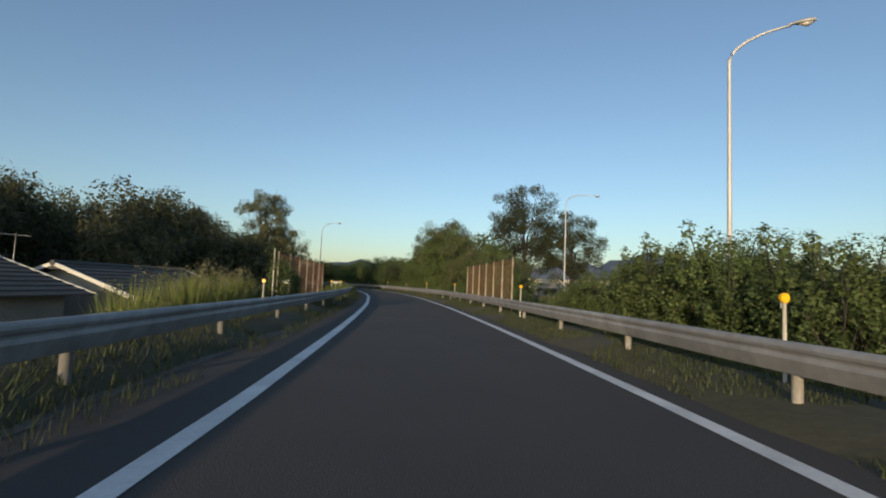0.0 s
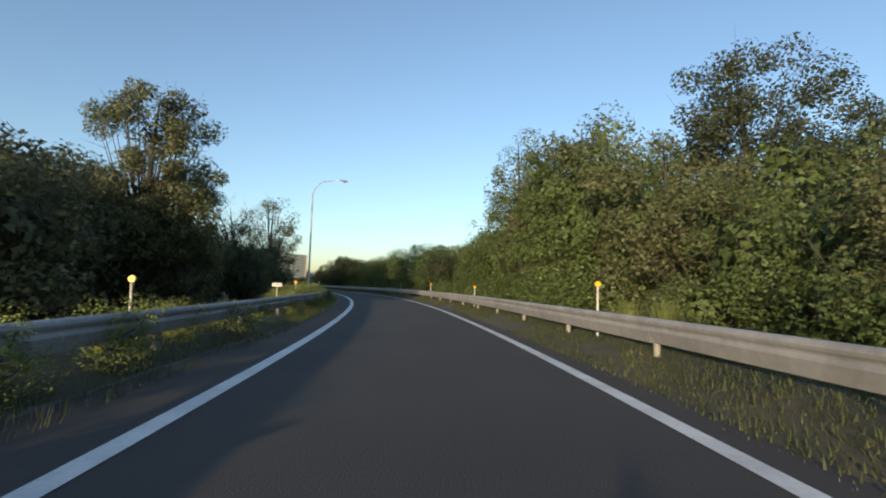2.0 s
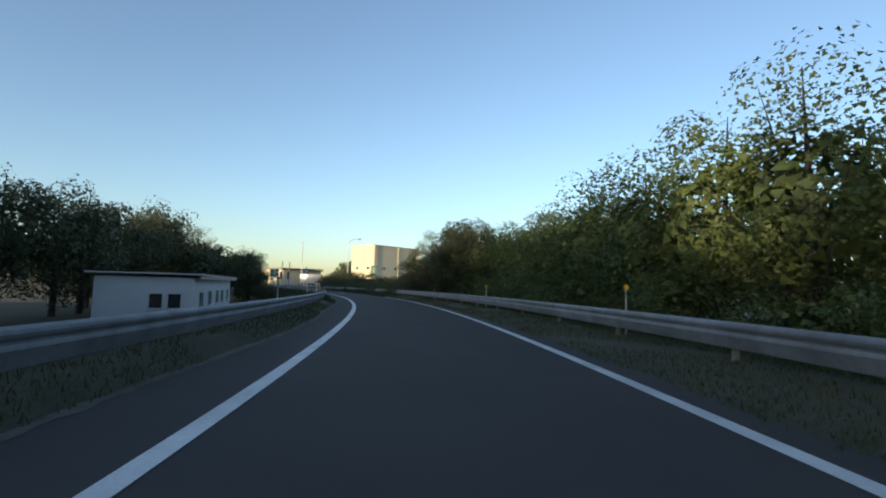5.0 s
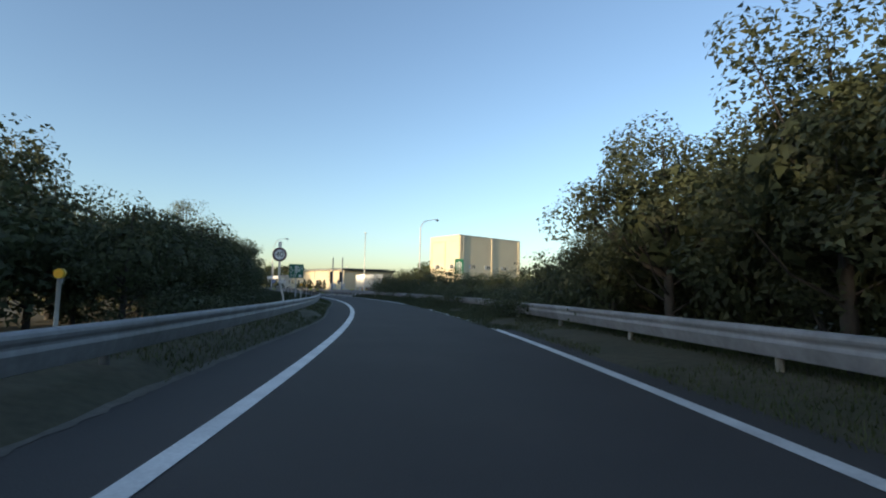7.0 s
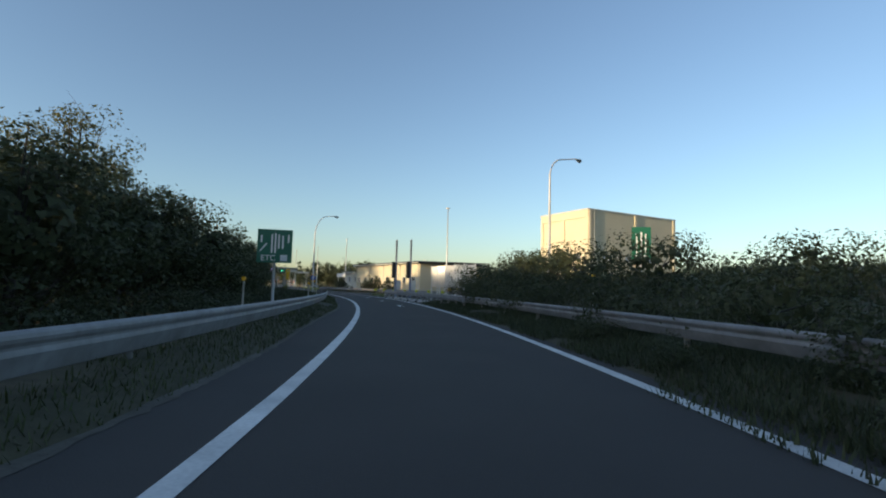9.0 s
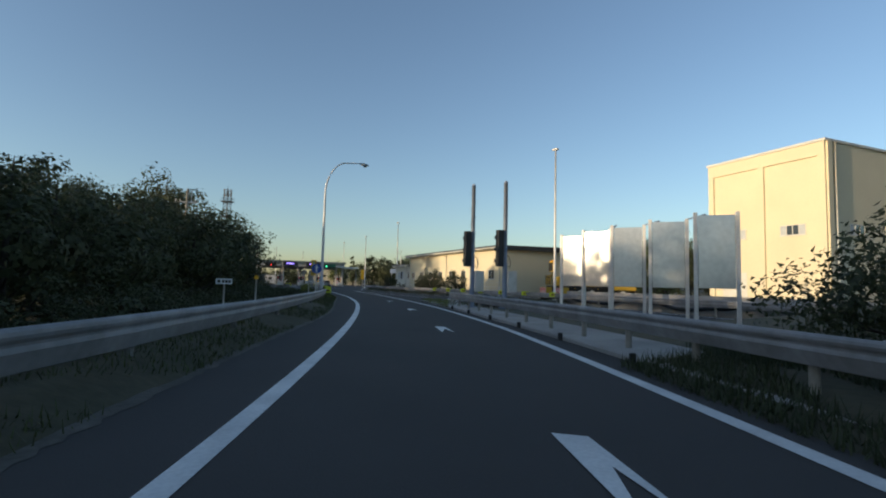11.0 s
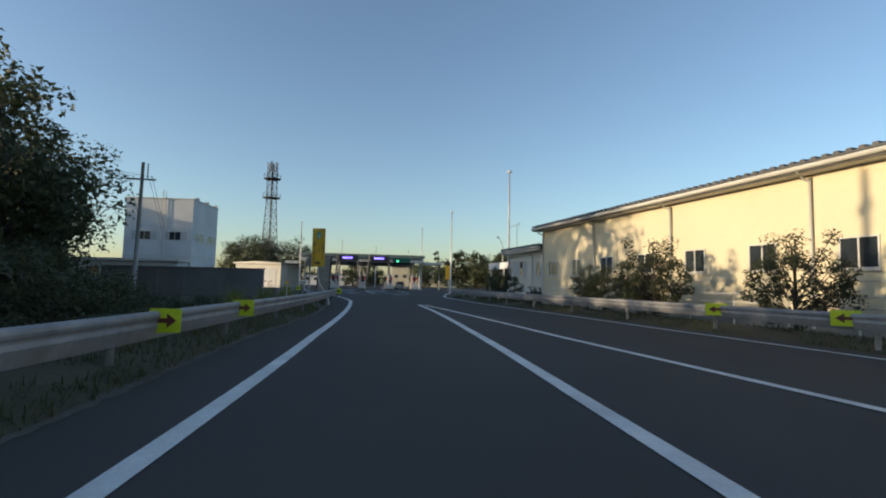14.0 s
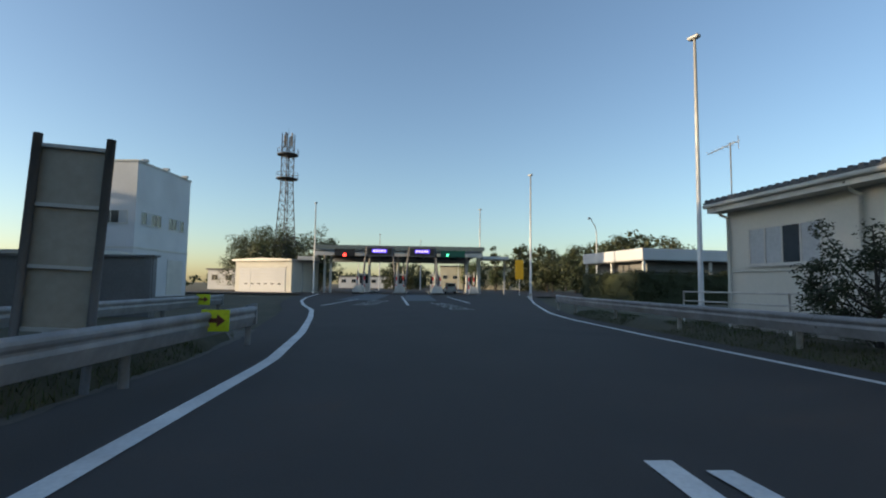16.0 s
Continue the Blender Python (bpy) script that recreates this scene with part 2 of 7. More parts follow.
def prism(bm, outline, y0, y1, bevel=0.0):
    """A flat outline in x, z given depth along y."""
    a = [bm.verts.new((x, y0, z)) for x, z in outline]
    b = [bm.verts.new((x, y1, z)) for x, z in outline]
    n = len(outline)
    fs = [bm.faces.new(a), bm.faces.new(list(reversed(b)))]
    fs += [bm.faces.new((a[(k + 1) % n], a[k], b[k], b[(k + 1) % n])) for k in range(n)]
    bmesh.ops.recalc_face_normals(bm, faces=fs)
    return bm


def disc(r, y0, y1, n=28, cx=0.0, cz=0.0):
    return prism(bmesh.new(), [(cx + r * math.cos(2 * math.pi * k / n), cz + r * math.sin(2 * math.pi * k / n)) for k in range(n)], y0, y1)


def rounded(w, h, r, n=5, cx=0.0, cz=0.0):
    out = []
    for sx, sz, a0 in ((1, 1, 0), (-1, 1, 90), (-1, -1, 180), (1, -1, 270)):
        for k in range(n + 1):
            a = radians(a0 + 90 * k / n)
            out.append((cx + sx * (w / 2 - r) + r * math.cos(a), cz + sz * (h / 2 - r) + r * math.sin(a)))
    return out


def lettering(name, body, size, material, parent, m, spacing=1.0, align='CENTER', label=""):
    cu = bpy.data.curves.new(name, 'FONT')
    cu.body, cu.size, cu.align_x, cu.align_y, cu.space_line = body, size, align, 'CENTER', spacing
    cu.extrude = 0.002
    tmp = bpy.data.objects.new(name, cu)
    scene.collection.objects.link(tmp)
    bpy.context.view_layer.update()
    me = bpy.data.meshes.new_from_object(tmp.evaluated_get(bpy.context.evaluated_depsgraph_get()))
    bpy.data.objects.remove(tmp)
    me.materials.clear()
    me.materials.append(material)
    return raw(name, me, parent, m @ pose(0, 0, 0, 90, 0, 0), label)


# ---- the ramp's line: curvature per kilometre along it ----
KAPPA = [(-80, 0.3), (0.0, 1.047), (10.4, 1.815), (20.8, 2.589), (31.1, 3.213), (41.3, 3.844), (51.5, 4.115), (61.7, 4.387), (71.8, 4.316),
         (91.9, 4.186), (101.7, 4.125), (111.4, 4.337), (120.8, 4.561), (129.9, 4.948), (138.7, 5.364), (147.1, 5.518), (155.3, 5.684),
         (163.1, 5.454), (170.6, 5.203), (177.8, 4.867), (184.9, 4.511), (198.5, 4.367), (212.1, 4.528), (225.6, 4.48), (238.8, 3.945),
         (251.5, 3.855), (257.4, 4.221), (263.2, 4.617), (263.25, 0), (700, 0)]
_ks, _kv = np.array(KAPPA).T
_step = 0.05
REF_S = np.arange(-80, 520, _step)
_k = np.interp(REF_S, _ks, _kv) / 1000
REF_A = np.concatenate([[0], np.cumsum((_k[1:] + _k[:-1]) / 2 * _step)])
REF_A -= np.interp(0, REF_S, REF_A)
_mid = (REF_A[1:] + REF_A[:-1]) / 2
REF_X = np.concatenate([[0], np.cumsum(-np.sin(_mid) * _step)])
REF_Y = np.concatenate([[0], np.cumsum(np.cos(_mid) * _step)])
REF_X -= np.interp(0, REF_S, REF_X)
REF_Y -= np.interp(0, REF_S, REF_Y)


def turn_at(s):
    return float(np.interp(s, REF_S, REF_A))


def at(s, u, z=0.0):
    """The place s metres along the ramp and u metres to its right."""
    a = turn_at(s)
    return Vector((float(np.interp(s, REF_S, REF_X)) + math.cos(a) * u, float(np.interp(s, REF_S, REF_Y)) + math.sin(a) * u, z))


def here(s, u, z=0.0, yaw=0.0):
    """A pose at that place: y along the ramp, x to its right."""
    p = at(s, u, z)
    return pose(p.x, p.y, p.z, 0, 0, math.degrees(turn_at(s)) + yaw)


def facing(x, y, z, tx, ty):
    """A pose whose y axis points from x, y towards tx, ty."""
    return pose(x, y, z, 0, 0, math.degrees(math.atan2(-(tx - x), ty - y)))


def knots(table):
    xs, ys = np.array(table, float).T
    return lambda s: float(np.interp(s, xs, ys))


LINE_L = knots([(-80, -1.6), (5, -1.63), (20, -1.9), (36, -2.12), (60, -1.95), (77, -1.77), (90, -1.72), (140, -1.66), (160, -1.48),
                (176, -1.35), (212, -1.38), (228, -1.42), (238, -1.62), (250, -1.97), (264, -2.06), (271, -2.2), (275.5, -2.75),
                (281, -3.7), (286, -4.7), (291, -6.2), (298, -7.9), (306, -9.3), (320, -11.0)])
LINE_R = knots([(-80, 2.9), (5, 2.81), (20, 2.55), (36, 2.39), (60, 2.55), (77, 2.86), (90, 2.93), (140, 3.05), (160, 3.12), (212, 3.0),
                (224, 2.6), (234, 2.17), (244, 1.88), (252, 1.76), (268, 1.70)])
LINE_2 = knots([(190, 14.5), (205, 12.0), (218, 9.9), (228, 8.2), (233, 7.1), (238, 5.9), (245, 4.6), (250, 3.75), (256, 3.05), (264, 2.2), (268, 1.9)])
LINE_3 = knots([(190, 19.0), (205, 16.6), (218, 14.6), (228, 12.8), (238, 10.5), (245, 9.0), (253, 7.7), (260, 6.9), (268, 6.1), (275, 5.8),
                (281, 5.7), (285, 6.0), (290, 6.9), (297, 8.2), (303, 9.5), (320, 13.0)])


def terrain(s, u):
    """Ground height beside the ramp (arrays): embankment at the start, a bank by the bend, level at the plaza."""
    left = np.interp(s, [0, 60, 100, 240, 262], [-3.6, -3.4, -1.2, -1.0, -0.1])
    right = np.interp(s, [0, 22, 60, 100, 158, 166, 205, 216], [-2.2, -0.9, -0.9, -0.4, -0.2, 2.0, 2.0, -0.1])
    z = np.where(u < 0, left * np.clip((-u - 4.6) / 6.0, 0, 1), right * np.clip((u - 5.6) / 8.0, 0, 1))
    return z - 0.05


# ---- ground, one sheet to the horizon ----
def ground():
    gx = np.concatenate([[-4000, -2000, -1000, -600], np.arange(-330, 141, 2.5), [300, 700, 1500, 4000]])
    gy = np.concatenate([[-4000, -1500, -500, -200], np.arange(-90, 401, 2.5), [600, 1000, 2000, 4500]])
    px, py = np.meshgrid(gx, gy, indexing="ij")
    flat = np.stack([px.ravel(), py.ravel()], 1)
    pick = slice(None, None, 40)
    rx, ry, rs, ra = REF_X[pick], REF_Y[pick], REF_S[pick], REF_A[pick]
    z = np.empty(len(flat))
    for i in range(0, len(flat), 4000):
        q = flat[i:i + 4000]
        d = (q[:, :1] - rx) ** 2 + (q[:, 1:] - ry) ** 2
        k = d.argmin(1)
        u = np.cos(ra[k]) * (q[:, 0] - rx[k]) + np.sin(ra[k]) * (q[:, 1] - ry[k])
        h = terrain(rs[k], u)
        far = np.clip((np.sqrt(d.min(1)) - 60) / 60, 0, 1)
        z[i:i + 4000] = h * (1 - far) - 1.5 * far
    nx, ny = len(gx), len(gy)
    faces = [(i * ny + j, (i + 1) * ny + j, (i + 1) * ny + j + 1, i * ny + j + 1) for i in range(nx - 1) for j in range(ny - 1)]
    me = bpy.data.meshes.new("ground")
    me.from_pydata([(float(a), float(b), float(c)) for (a, b), c in zip(flat, z)], [], faces)
    me.materials.append(GRASS_GROUND)
    for f in me.polygons:
        f.use_smooth = True
    tagged(raw("ground", me), "rough grassy ground beside the ramp", "ground", kind="structure")


def strip(name, s0, s1, left, right, z, material, label, category, step=1.0, parent=None, jitter=0.0):
    """A flat band along the ramp between two side lines."""
    bm = bmesh.new()
    prev = None
    rng = random.Random(name + str(s0))
    n = max(1, int(round((s1 - s0) / step)))
    for i in range(n + 1):
        s = s0 + (s1 - s0) * i / n
        a = bm.verts.new(at(s, left(s) + rng.uniform(-jitter, jitter), z))
        b = bm.verts.new(at(s, right(s) + rng.uniform(-jitter, jitter), z))
        if prev:
            bm.faces.new((prev[0], prev[1], b, a))
        prev = (a, b)
    ob = part(name, bm, material, parent)
    if label:
        tagged(ob, label, category, kind="structure")
    return ob


ground()
ROAD_L = lambda s: LINE_L(s) - (1.25 + 0.12 * math.sin(s * 0.31)) if s < 272 else LINE_L(s) - 1.3
ROAD_R = lambda s: LINE_R(s) + 0.75 if s < 232 else LINE_3(s) + 0.8
strip("road", -70, 232, ROAD_L, ROAD_R, 0.0, ASPHALT, "worn dark asphalt ramp", "road")
strip("plaza_road", 232, 520, lambda s: ROAD_L(s) if s < 320 else -30, lambda s: LINE_3(s) + 0.8 if s < 320 else 30, 0.0, ASPHALT,
      "dark asphalt of the toll plaza", "road")
strip("entry_road", 188, 232, lambda s: LINE_2(s) - 0.9 if s < 230 else LINE_R(s) + 0.75, lambda s: LINE_3(s) + 0.9, -0.006, ASPHALT,
      "dark asphalt entry ramp", "road")
strip("dirt_edge", -70, 276, lambda s: ROAD_L(s) - 0.45, lambda s: ROAD_L(s) + 0.14, 0.006, DIRT, "dusty strip of grit along the asphalt edge",
      "verge", 0.15, jitter=0.04)
strip("edge_line", -70, 320, lambda s: LINE_L(s) - 0.1, lambda s: LINE_L(s) + 0.1, 0.008, PAINT, "solid white edge line", "road line", 0.8)
for _a, _b in ((-70, 154.3), (156.8, 167.3), (170.8, 266.6)):
    strip("edge_line", _a, _b, lambda s: LINE_R(s) - 0.1, lambda s: LINE_R(s) + 0.1, 0.008, PAINT,
          "white edge line, broken where weeds have crept over it", "road line", 0.8)
strip("edge_line", 190, 266.4, lambda s: LINE_2(s) - 0.09, lambda s: LINE_2(s) + 0.09, 0.012, PAINT, "solid white line of the entry ramp",
      "road line", 0.8)
strip("edge_line", 190, 320, lambda s: LINE_3(s) - 0.08, lambda s: LINE_3(s) + 0.08, 0.008, PAINT, "solid white edge line", "road line", 0.8)


def marking(name, outline, label, z=0.009, material=PAINT):
    bm = bmesh.new()
    bm.faces.new([bm.verts.new(at(s, u, z)) for s, u in outline])
    bmesh.ops.recalc_face_normals(bm, faces=bm.faces)
    bmesh.ops.triangulate(bm, faces=bm.faces)
    tagged(part(name, bm, material), label, "road marking", "painted arrows", "structure")


for s, u in ((202.6, 1.2), (212.6, 1.05), (222.2, 0.9), (232.1, 0.66)):
    marking("painted_arrow", [(s, u), (s - 0.10, u + 0.28), (s - 1.75, u + 0.34), (s - 0.75, u + 0.20), (s - 1.70, u + 0.02)],
            "short white arrow painted on the asphalt")
for s0, u0, s1, u1 in ((302, -4.5, 290.5, -5.1), (313, -1.4, 291.6, -0.4), (313, 3.2, 296, 3.6)):
    marking("lane_dash", [(s0, u0 - .08), (s0, u0 + .08), (s1, u1 + .08), (s1, u1 - .08)], "white lane line before the toll gates")
PAINT_WORN = shade("worn_road_paint", (0.42, 0.42, 0.42), 0.8, 0, (0.14, 0.14, 0.14), 2.5, 20, 0.2, grain=0.7)
LANE_TINT = shade("tinted_lane_paving", (0.12, 0.145, 0.155), 0.9, 0, (0.085, 0.10, 0.11), 0.6, 30, 0.3)
_r = random.Random(12)
for s0, u0, slant in ((291.5, -2.9, 0.05), (287.5, 2.3, -0.10)):
    for k in range(4):
        s, u = s0 + k * 2.3, u0 + slant * k * 2.3
        for ds, w, x in ((0.0, 1.3, 0.0), (0.55, _r.uniform(0.5, 1.1), _r.uniform(-0.2, 0.2)), (1.1, _r.uniform(0.7, 1.3), 0.0)):
            marking("painted_stroke", [(s + ds, u + x - w / 2), (s + ds, u + x + w / 2), (s + ds + 0.22, u + x + w / 2), (s + ds + 0.22, u + x - w / 2)],
                    "worn white lane writing on the asphalt", 0.009, PAINT_WORN)
        for x in (-0.5, _r.uniform(-0.1, 0.5)):
            marking("painted_stroke", [(s + 0.1, u + x - 0.07), (s + 0.1, u + x + 0.07), (s + 1.6, u + x + 0.07), (s + 1.6, u + x - 0.07)],
                    "worn white lane writing on the asphalt", 0.0105, PAINT_WORN)
for u0, u1 in ((-5.9, -3.0), (-1.1, 1.6)):
    marking("tinted_lane", [(300, u0), (300, u1), (322, u1), (322, u0)], "pale blue-grey tinted paving before the toll lane", 0.006, LANE_TINT)


RAIL_L = knots([(-60, -3.2), (5, -3.2), (40, -3.55), (140, -3.55), (176, -3.3), (212, -3.3), (250, -3.45), (262, -3.2), (276, -3.1)])
RAIL_R = knots([(-60, 3.95), (5, 3.95), (35, 3.95), (55, 3.95), (76, 4.5), (90, 4.9), (135, 5.1), (157, 4.75)])
RAIL_B = knots([(158, 5.5), (170, 5.3), (180, 4.9), (191, 4.7), (206, 4.6)])
RAIL_C = knots([(195, 4.4), (209, 4.1), (217, 3.75), (226, 3.6)])
RAIL_D = knots([(216, 16.2), (228, 13.8), (238, 11.4), (245, 9.9), (253, 8.6), (260, 7.8), (268, 7.1), (284, 6.75), (290, 7.4)])
RAIL_E = knots([(268, -6.5), (284, -6.9)])


def mound(s, f, high=0.20):
    """Height of the grassy verge, f from 0 at the asphalt to 1 behind the rail."""
    return high * math.sin(min(f, 0.72) / 0.72 * math.pi / 2) * (1 - max(0, f - 0.72) * 1.6) + 0.035 * noise.noise(Vector((s * 0.7, f * 3, 2))) * (f > 0.05)


VERGES = (("left", -10, 274, lambda s: ROAD_L(s) + 0.05, lambda s: RAIL_L(s) - 1.2),
          ("right", -10, 158, lambda s: LINE_R(s) + 0.45, lambda s: RAIL_R(s) + 1.3),
          ("bend", 158, 206, lambda s: LINE_R(s) + 0.30, lambda s: RAIL_B(s) + 1.3),
          ("entry", 232, 284, lambda s: LINE_3(s) + 0.75, lambda s: RAIL_D(s) + 1.5))
for _n, _a, _b, _in, _out in VERGES:
    bm = bmesh.new()
    prev = None
    for i in range(int((_b - _a) / 0.3) + 1):
        s = _a + i * 0.3
        wob = 0.16 * noise.noise(Vector((s * 0.5, 5, 1))) + 0.07 * noise.noise(Vector((s * 1.6, 1, 1)))
        ring = []
        for k in range(9):
            f = k / 8
            u = (_in(s) + wob) * (1 - f) + _out(s) * f
            ring.append(bm.verts.new(at(s, u, mound(s, f, 0.28 if _n == "left" else 0.20) + (0.004 if k else -0.03))))
        if prev:
            for k in range(8):
                bm.faces.new((prev[k], prev[k + 1], ring[k + 1], ring[k])).smooth = True
        prev = ring
    bmesh.ops.recalc_face_normals(bm, faces=bm.faces)
    for f in bm.faces:
        if f.normal.z < 0:
            f.normal_flip()
    tagged(part("grass_verge", bm, GRASS_GROUND), "low mound of rough grass under the guard rail", "verge", kind="structure")


# ---- guard rails ----
def beam_mesh(length):
    """Two-wave steel beam, its face towards +x, 0.35 m high, resting origin at its start on the ground."""
    prof = [(-0.045, 0.0), (-0.022, 0.010), (-0.002, 0.06), (0.022, 0.12), (0.040, 0.165), (0.034, 0.19), (0.026, 0.21), (0.030, 0.232), (0.056, 0.262),
            (0.066, 0.292), (0.058, 0.322), (0.030, 0.346), (0.0, 0.35)]
    bm = bmesh.new()
    rows = []
    for y in (0, length):
        rows.append([bm.verts.new((x, y, 0.42 + z)) for x, z in prof] + [bm.verts.new((x - 0.006, y, 0.42 + z)) for x, z in reversed(prof)])
    n = len(rows[0])
    for k in range(n):
        f = bm.faces.new((rows[0][k], rows[1][k], rows[1][(k + 1) % n], rows[0][(k + 1) % n]))
    bm.faces.new(list(reversed(rows[0])))
    bm.faces.new(rows[1])
    bmesh.ops.recalc_face_normals(bm, faces=bm.faces)
    return meshed("beam", bm, GALV)


def end_cap_mesh():
    bm = bmesh.new()
    prof = [(0.05, 0.40), (0.05, 0.79), (-0.04, 0.79), (-0.16, 0.76), (-0.16, 0.43), (-0.04, 0.40)]
    a = [bm.verts.new((x, -0.01, z)) for x, z in prof]
    b = [bm.verts.new((x, 0.06, z)) for x, z in prof]
    bm.faces.new(a)
    bm.faces.new(list(reversed(b)))
    for k in range(len(prof)):
        bm.faces.new((a[k], b[k], b[(k + 1) % len(prof)], a[(k + 1) % len(prof)]))
    bmesh.ops.recalc_face_normals(bm, faces=bm.faces)
    return meshed("end_cap", bm, GALV)


BEAM_4, BEAM_2 = beam_mesh(4.003), beam_mesh(2.003)
CAP = end_cap_mesh()
_bm = tubed([(0, 0, -0.4), (0, 0, 0.72)], 0.057, 10)
bmesh.ops.create_cube(_bm, size=1, matrix=pose(0.0, 0, 0.6) @ Matrix.Diagonal((0.12, 0.07, 0.2, 1)))
RAIL_POST = meshed("post", _bm, POST_TAN)
# Darker copy of the post for the left rails, their shade put into the colour.
RAIL_POST_SHADED = RAIL_POST.copy()
RAIL_POST_SHADED.materials[0] = shade("shaded_rail_post", (0.20, 0.20, 0.195), 0.75, 0, (0.12, 0.115, 0.10), 3.0, 20)


def guardrail(s0, s1, line, side, label, span=4.0, lift=0.0, capped=(False, False), deep=lambda s: 1.0):
    """side: +1 where the beam faces the ramp from its left, -1 from its right."""
    thing = root("guardrail", here(s0, line(s0)), label, "guardrail", "guard rails")
    inv = thing.matrix_basis.inverted()
    n = int(round((s1 - s0) / span))
    for i in range(n + 1):
        s = s0 + i * span
        turn = 0 if side > 0 else 180
        raw("post", RAIL_POST_SHADED if side > 0 else RAIL_POST, thing, inv @ here(s, line(s) - side * 0.10, lift, turn))
        if i < n:
            a, b = at(s, line(s), lift), at(s + span, line(s + span), lift)
            if side > 0:
                m = facing(a.x, a.y, a.z, b.x, b.y)
            else:
                m = facing(b.x, b.y, b.z, a.x, a.y)
            raw("beam", BEAM_4 if span > 3 else BEAM_2, thing, inv @ m @ pose(0, 0, 0.77 * (1 - deep(s)) + 0.02 * side * -1 * (deep(s) > 1)) @ Matrix.Diagonal((1, (b - a).length / span, deep(s), 1)))
    for k, s in ((0, s0), (1, s0 + n * span)):
        if capped[k]:
            raw("end_cap", CAP, thing, inv @ here(s, line(s), lift, 0 if side > 0 else 180))
    return thing


guardrail(-55, 273, RAIL_L, 1, "long grey steel guard rail on round posts along the grass verge", capped=(False, True), deep=knots([(60, 1.0), (76, 1.18), (200, 1.18), (215, 1.1), (273, 1.1)]))
guardrail(-59, 157, RAIL_R, -1, "long grey steel guard rail on pale posts, sunlit", capped=(False, True), deep=knots([(36, 1.0), (48, 1.2), (157, 1.2)]))
guardrail(159, 203, RAIL_B, -1, "grey steel guard rail half hidden by creepers")
guardrail(197.5, 225.5, RAIL_C, -1, "grey steel guard rail on the concrete island", 2.0, 0.02, (True, True))
guardrail(216, 288, RAIL_D, -1, "pale steel guard rail beside the entry ramp", capped=(False, True))
guardrail(269, 281, RAIL_E, 1, "short grey guard rail before the plaza", capped=(False, True))


# ---- roadside posts, plates and boards ----
def delineator():
    thing = root("delineator_post", Matrix(), "white roadside post with a round amber reflector, beside the guard rail", "delineator",
                 "delineator posts")
    part("post", tubed([(0, 0, -0.3), (0, 0, 1.16)], 0.024, 10), WHITE_STEEL, thing)
    head = part("reflector_frame", disc(0.064, -0.018, 0.018, 20, 0, 1.22), SIGN_YELLOW, thing)
    part("reflector", disc(0.052, -0.026, -0.018, 20, 0, 1.22), AMBER, head, "amber reflector lens")
    part("bracket", boxed(-0.02, 0.02, 0.018, 0.04, 1.1, 1.24), WHITE_STEEL, thing)
    return thing


first = delineator()
spots = [(5.8, 4.55, 0.0), (17.6, 4.05, 0.06), (36.8, 4.3, 0.1), (51.9, 4.3, 0.13), (66.6, 4.5, 0.0), (82, 4.9, 0.15), (97.5, 5.2, 0.2),
         (113, 5.3, 0.1), (128, 5.4, 0.1), (142.6, 5.4, 0.15), (186, 6.4, 0.5),
         (16, -4.6, -0.1), (34.4, -4.6, -0.05), (50.3, -4.7, -0.03), (65.3, -4.4, 0.0), (88.3, -4.2, 0.08), (104, -4.2, 0.05), (120, -4.2, 0.05),
         (145, -4.2, 0.08), (166.9, -4.2, 0.08), (184.5, -4.2, 0.1), (199, -4.1, 0.05), (213.4, -4.1, 0.05), (235.1, -4.0, 0.0), (257.2, -4.0, -0.08)]
for i, (s, u, z) in enumerate(spots):
    m = here(s, u, z, random.uniform(-6, 6))
    if i:
        copy_thing(first, m)
    else:
        first.matrix_basis = m


def small_plate():
    thing = root("distance_plate", Matrix(), "small white plate with dark marks on a thin post", "marker plate", "distance plates")
    part("post", tubed([(0, 0, -0.3), (0, 0, 1.05)], 0.02, 8), WHITE_STEEL, thing)
    p = part("plate", prism(bmesh.new(), rounded(0.36, 0.13, 0.015, 3, 0, 1.1), -0.045, -0.028), SIGN_WHITE, thing)
    for x0, x1 in ((-0.14, -0.08), (-0.04, 0.01), (0.03, 0.08), (0.10, 0.15)):
        part("mark", boxed(x0, x1, -0.05, -0.045, 1.07, 1.13), SIGN_TEXT, p)
    return thing


first = small_plate()
for i, (s, u, z) in enumerate([(18.8, -4.6, 0.0), (38.2, -4.6, 0.0), (61.1, -4.5, 0.0), (81, -4.4, 0.0), (103, -4.2, 0.0), (137.6, -4.1, 0.08),
                               (210.5, -4.1, 0.05), (225.6, -4.0, 0.05), (242.5, -4.0, 0.0), (261.2, -4.0, 0.05)]):
    m = here(s, u, z, random.uniform(-5, 5))
    if i:
        copy_thing(first, m)
    else:
        first.matrix_basis = m


def arrow_outline(w, h, flip=1):
    return [(flip * x * w, z * h) for x, z in ((-0.36, 0.10), (0.06, 0.10), (0.06, 0.30), (0.36, 0.0), (0.06, -0.30), (0.06, -0.10), (-0.36, -0.10))]


def arrow_board(flip, w=0.42):
    thing = root("arrow_board", Matrix(), "lime yellow board with a dark arrow, clipped to the guard rail", "arrow sign", "arrow boards")
    b = part("board", prism(bmesh.new(), rounded(w, 0.33, 0.02, 3), -0.012, 0.0), SIGN_LIME, thing)
    part("arrow", prism(bmesh.new(), arrow_outline(w, 0.33, flip), -0.016, -0.012), ARROW_RED, b)
    part("clip", boxed(-0.03, 0.03, 0.0, 0.06, -0.1, 0.1), GALV, thing)
    return thing


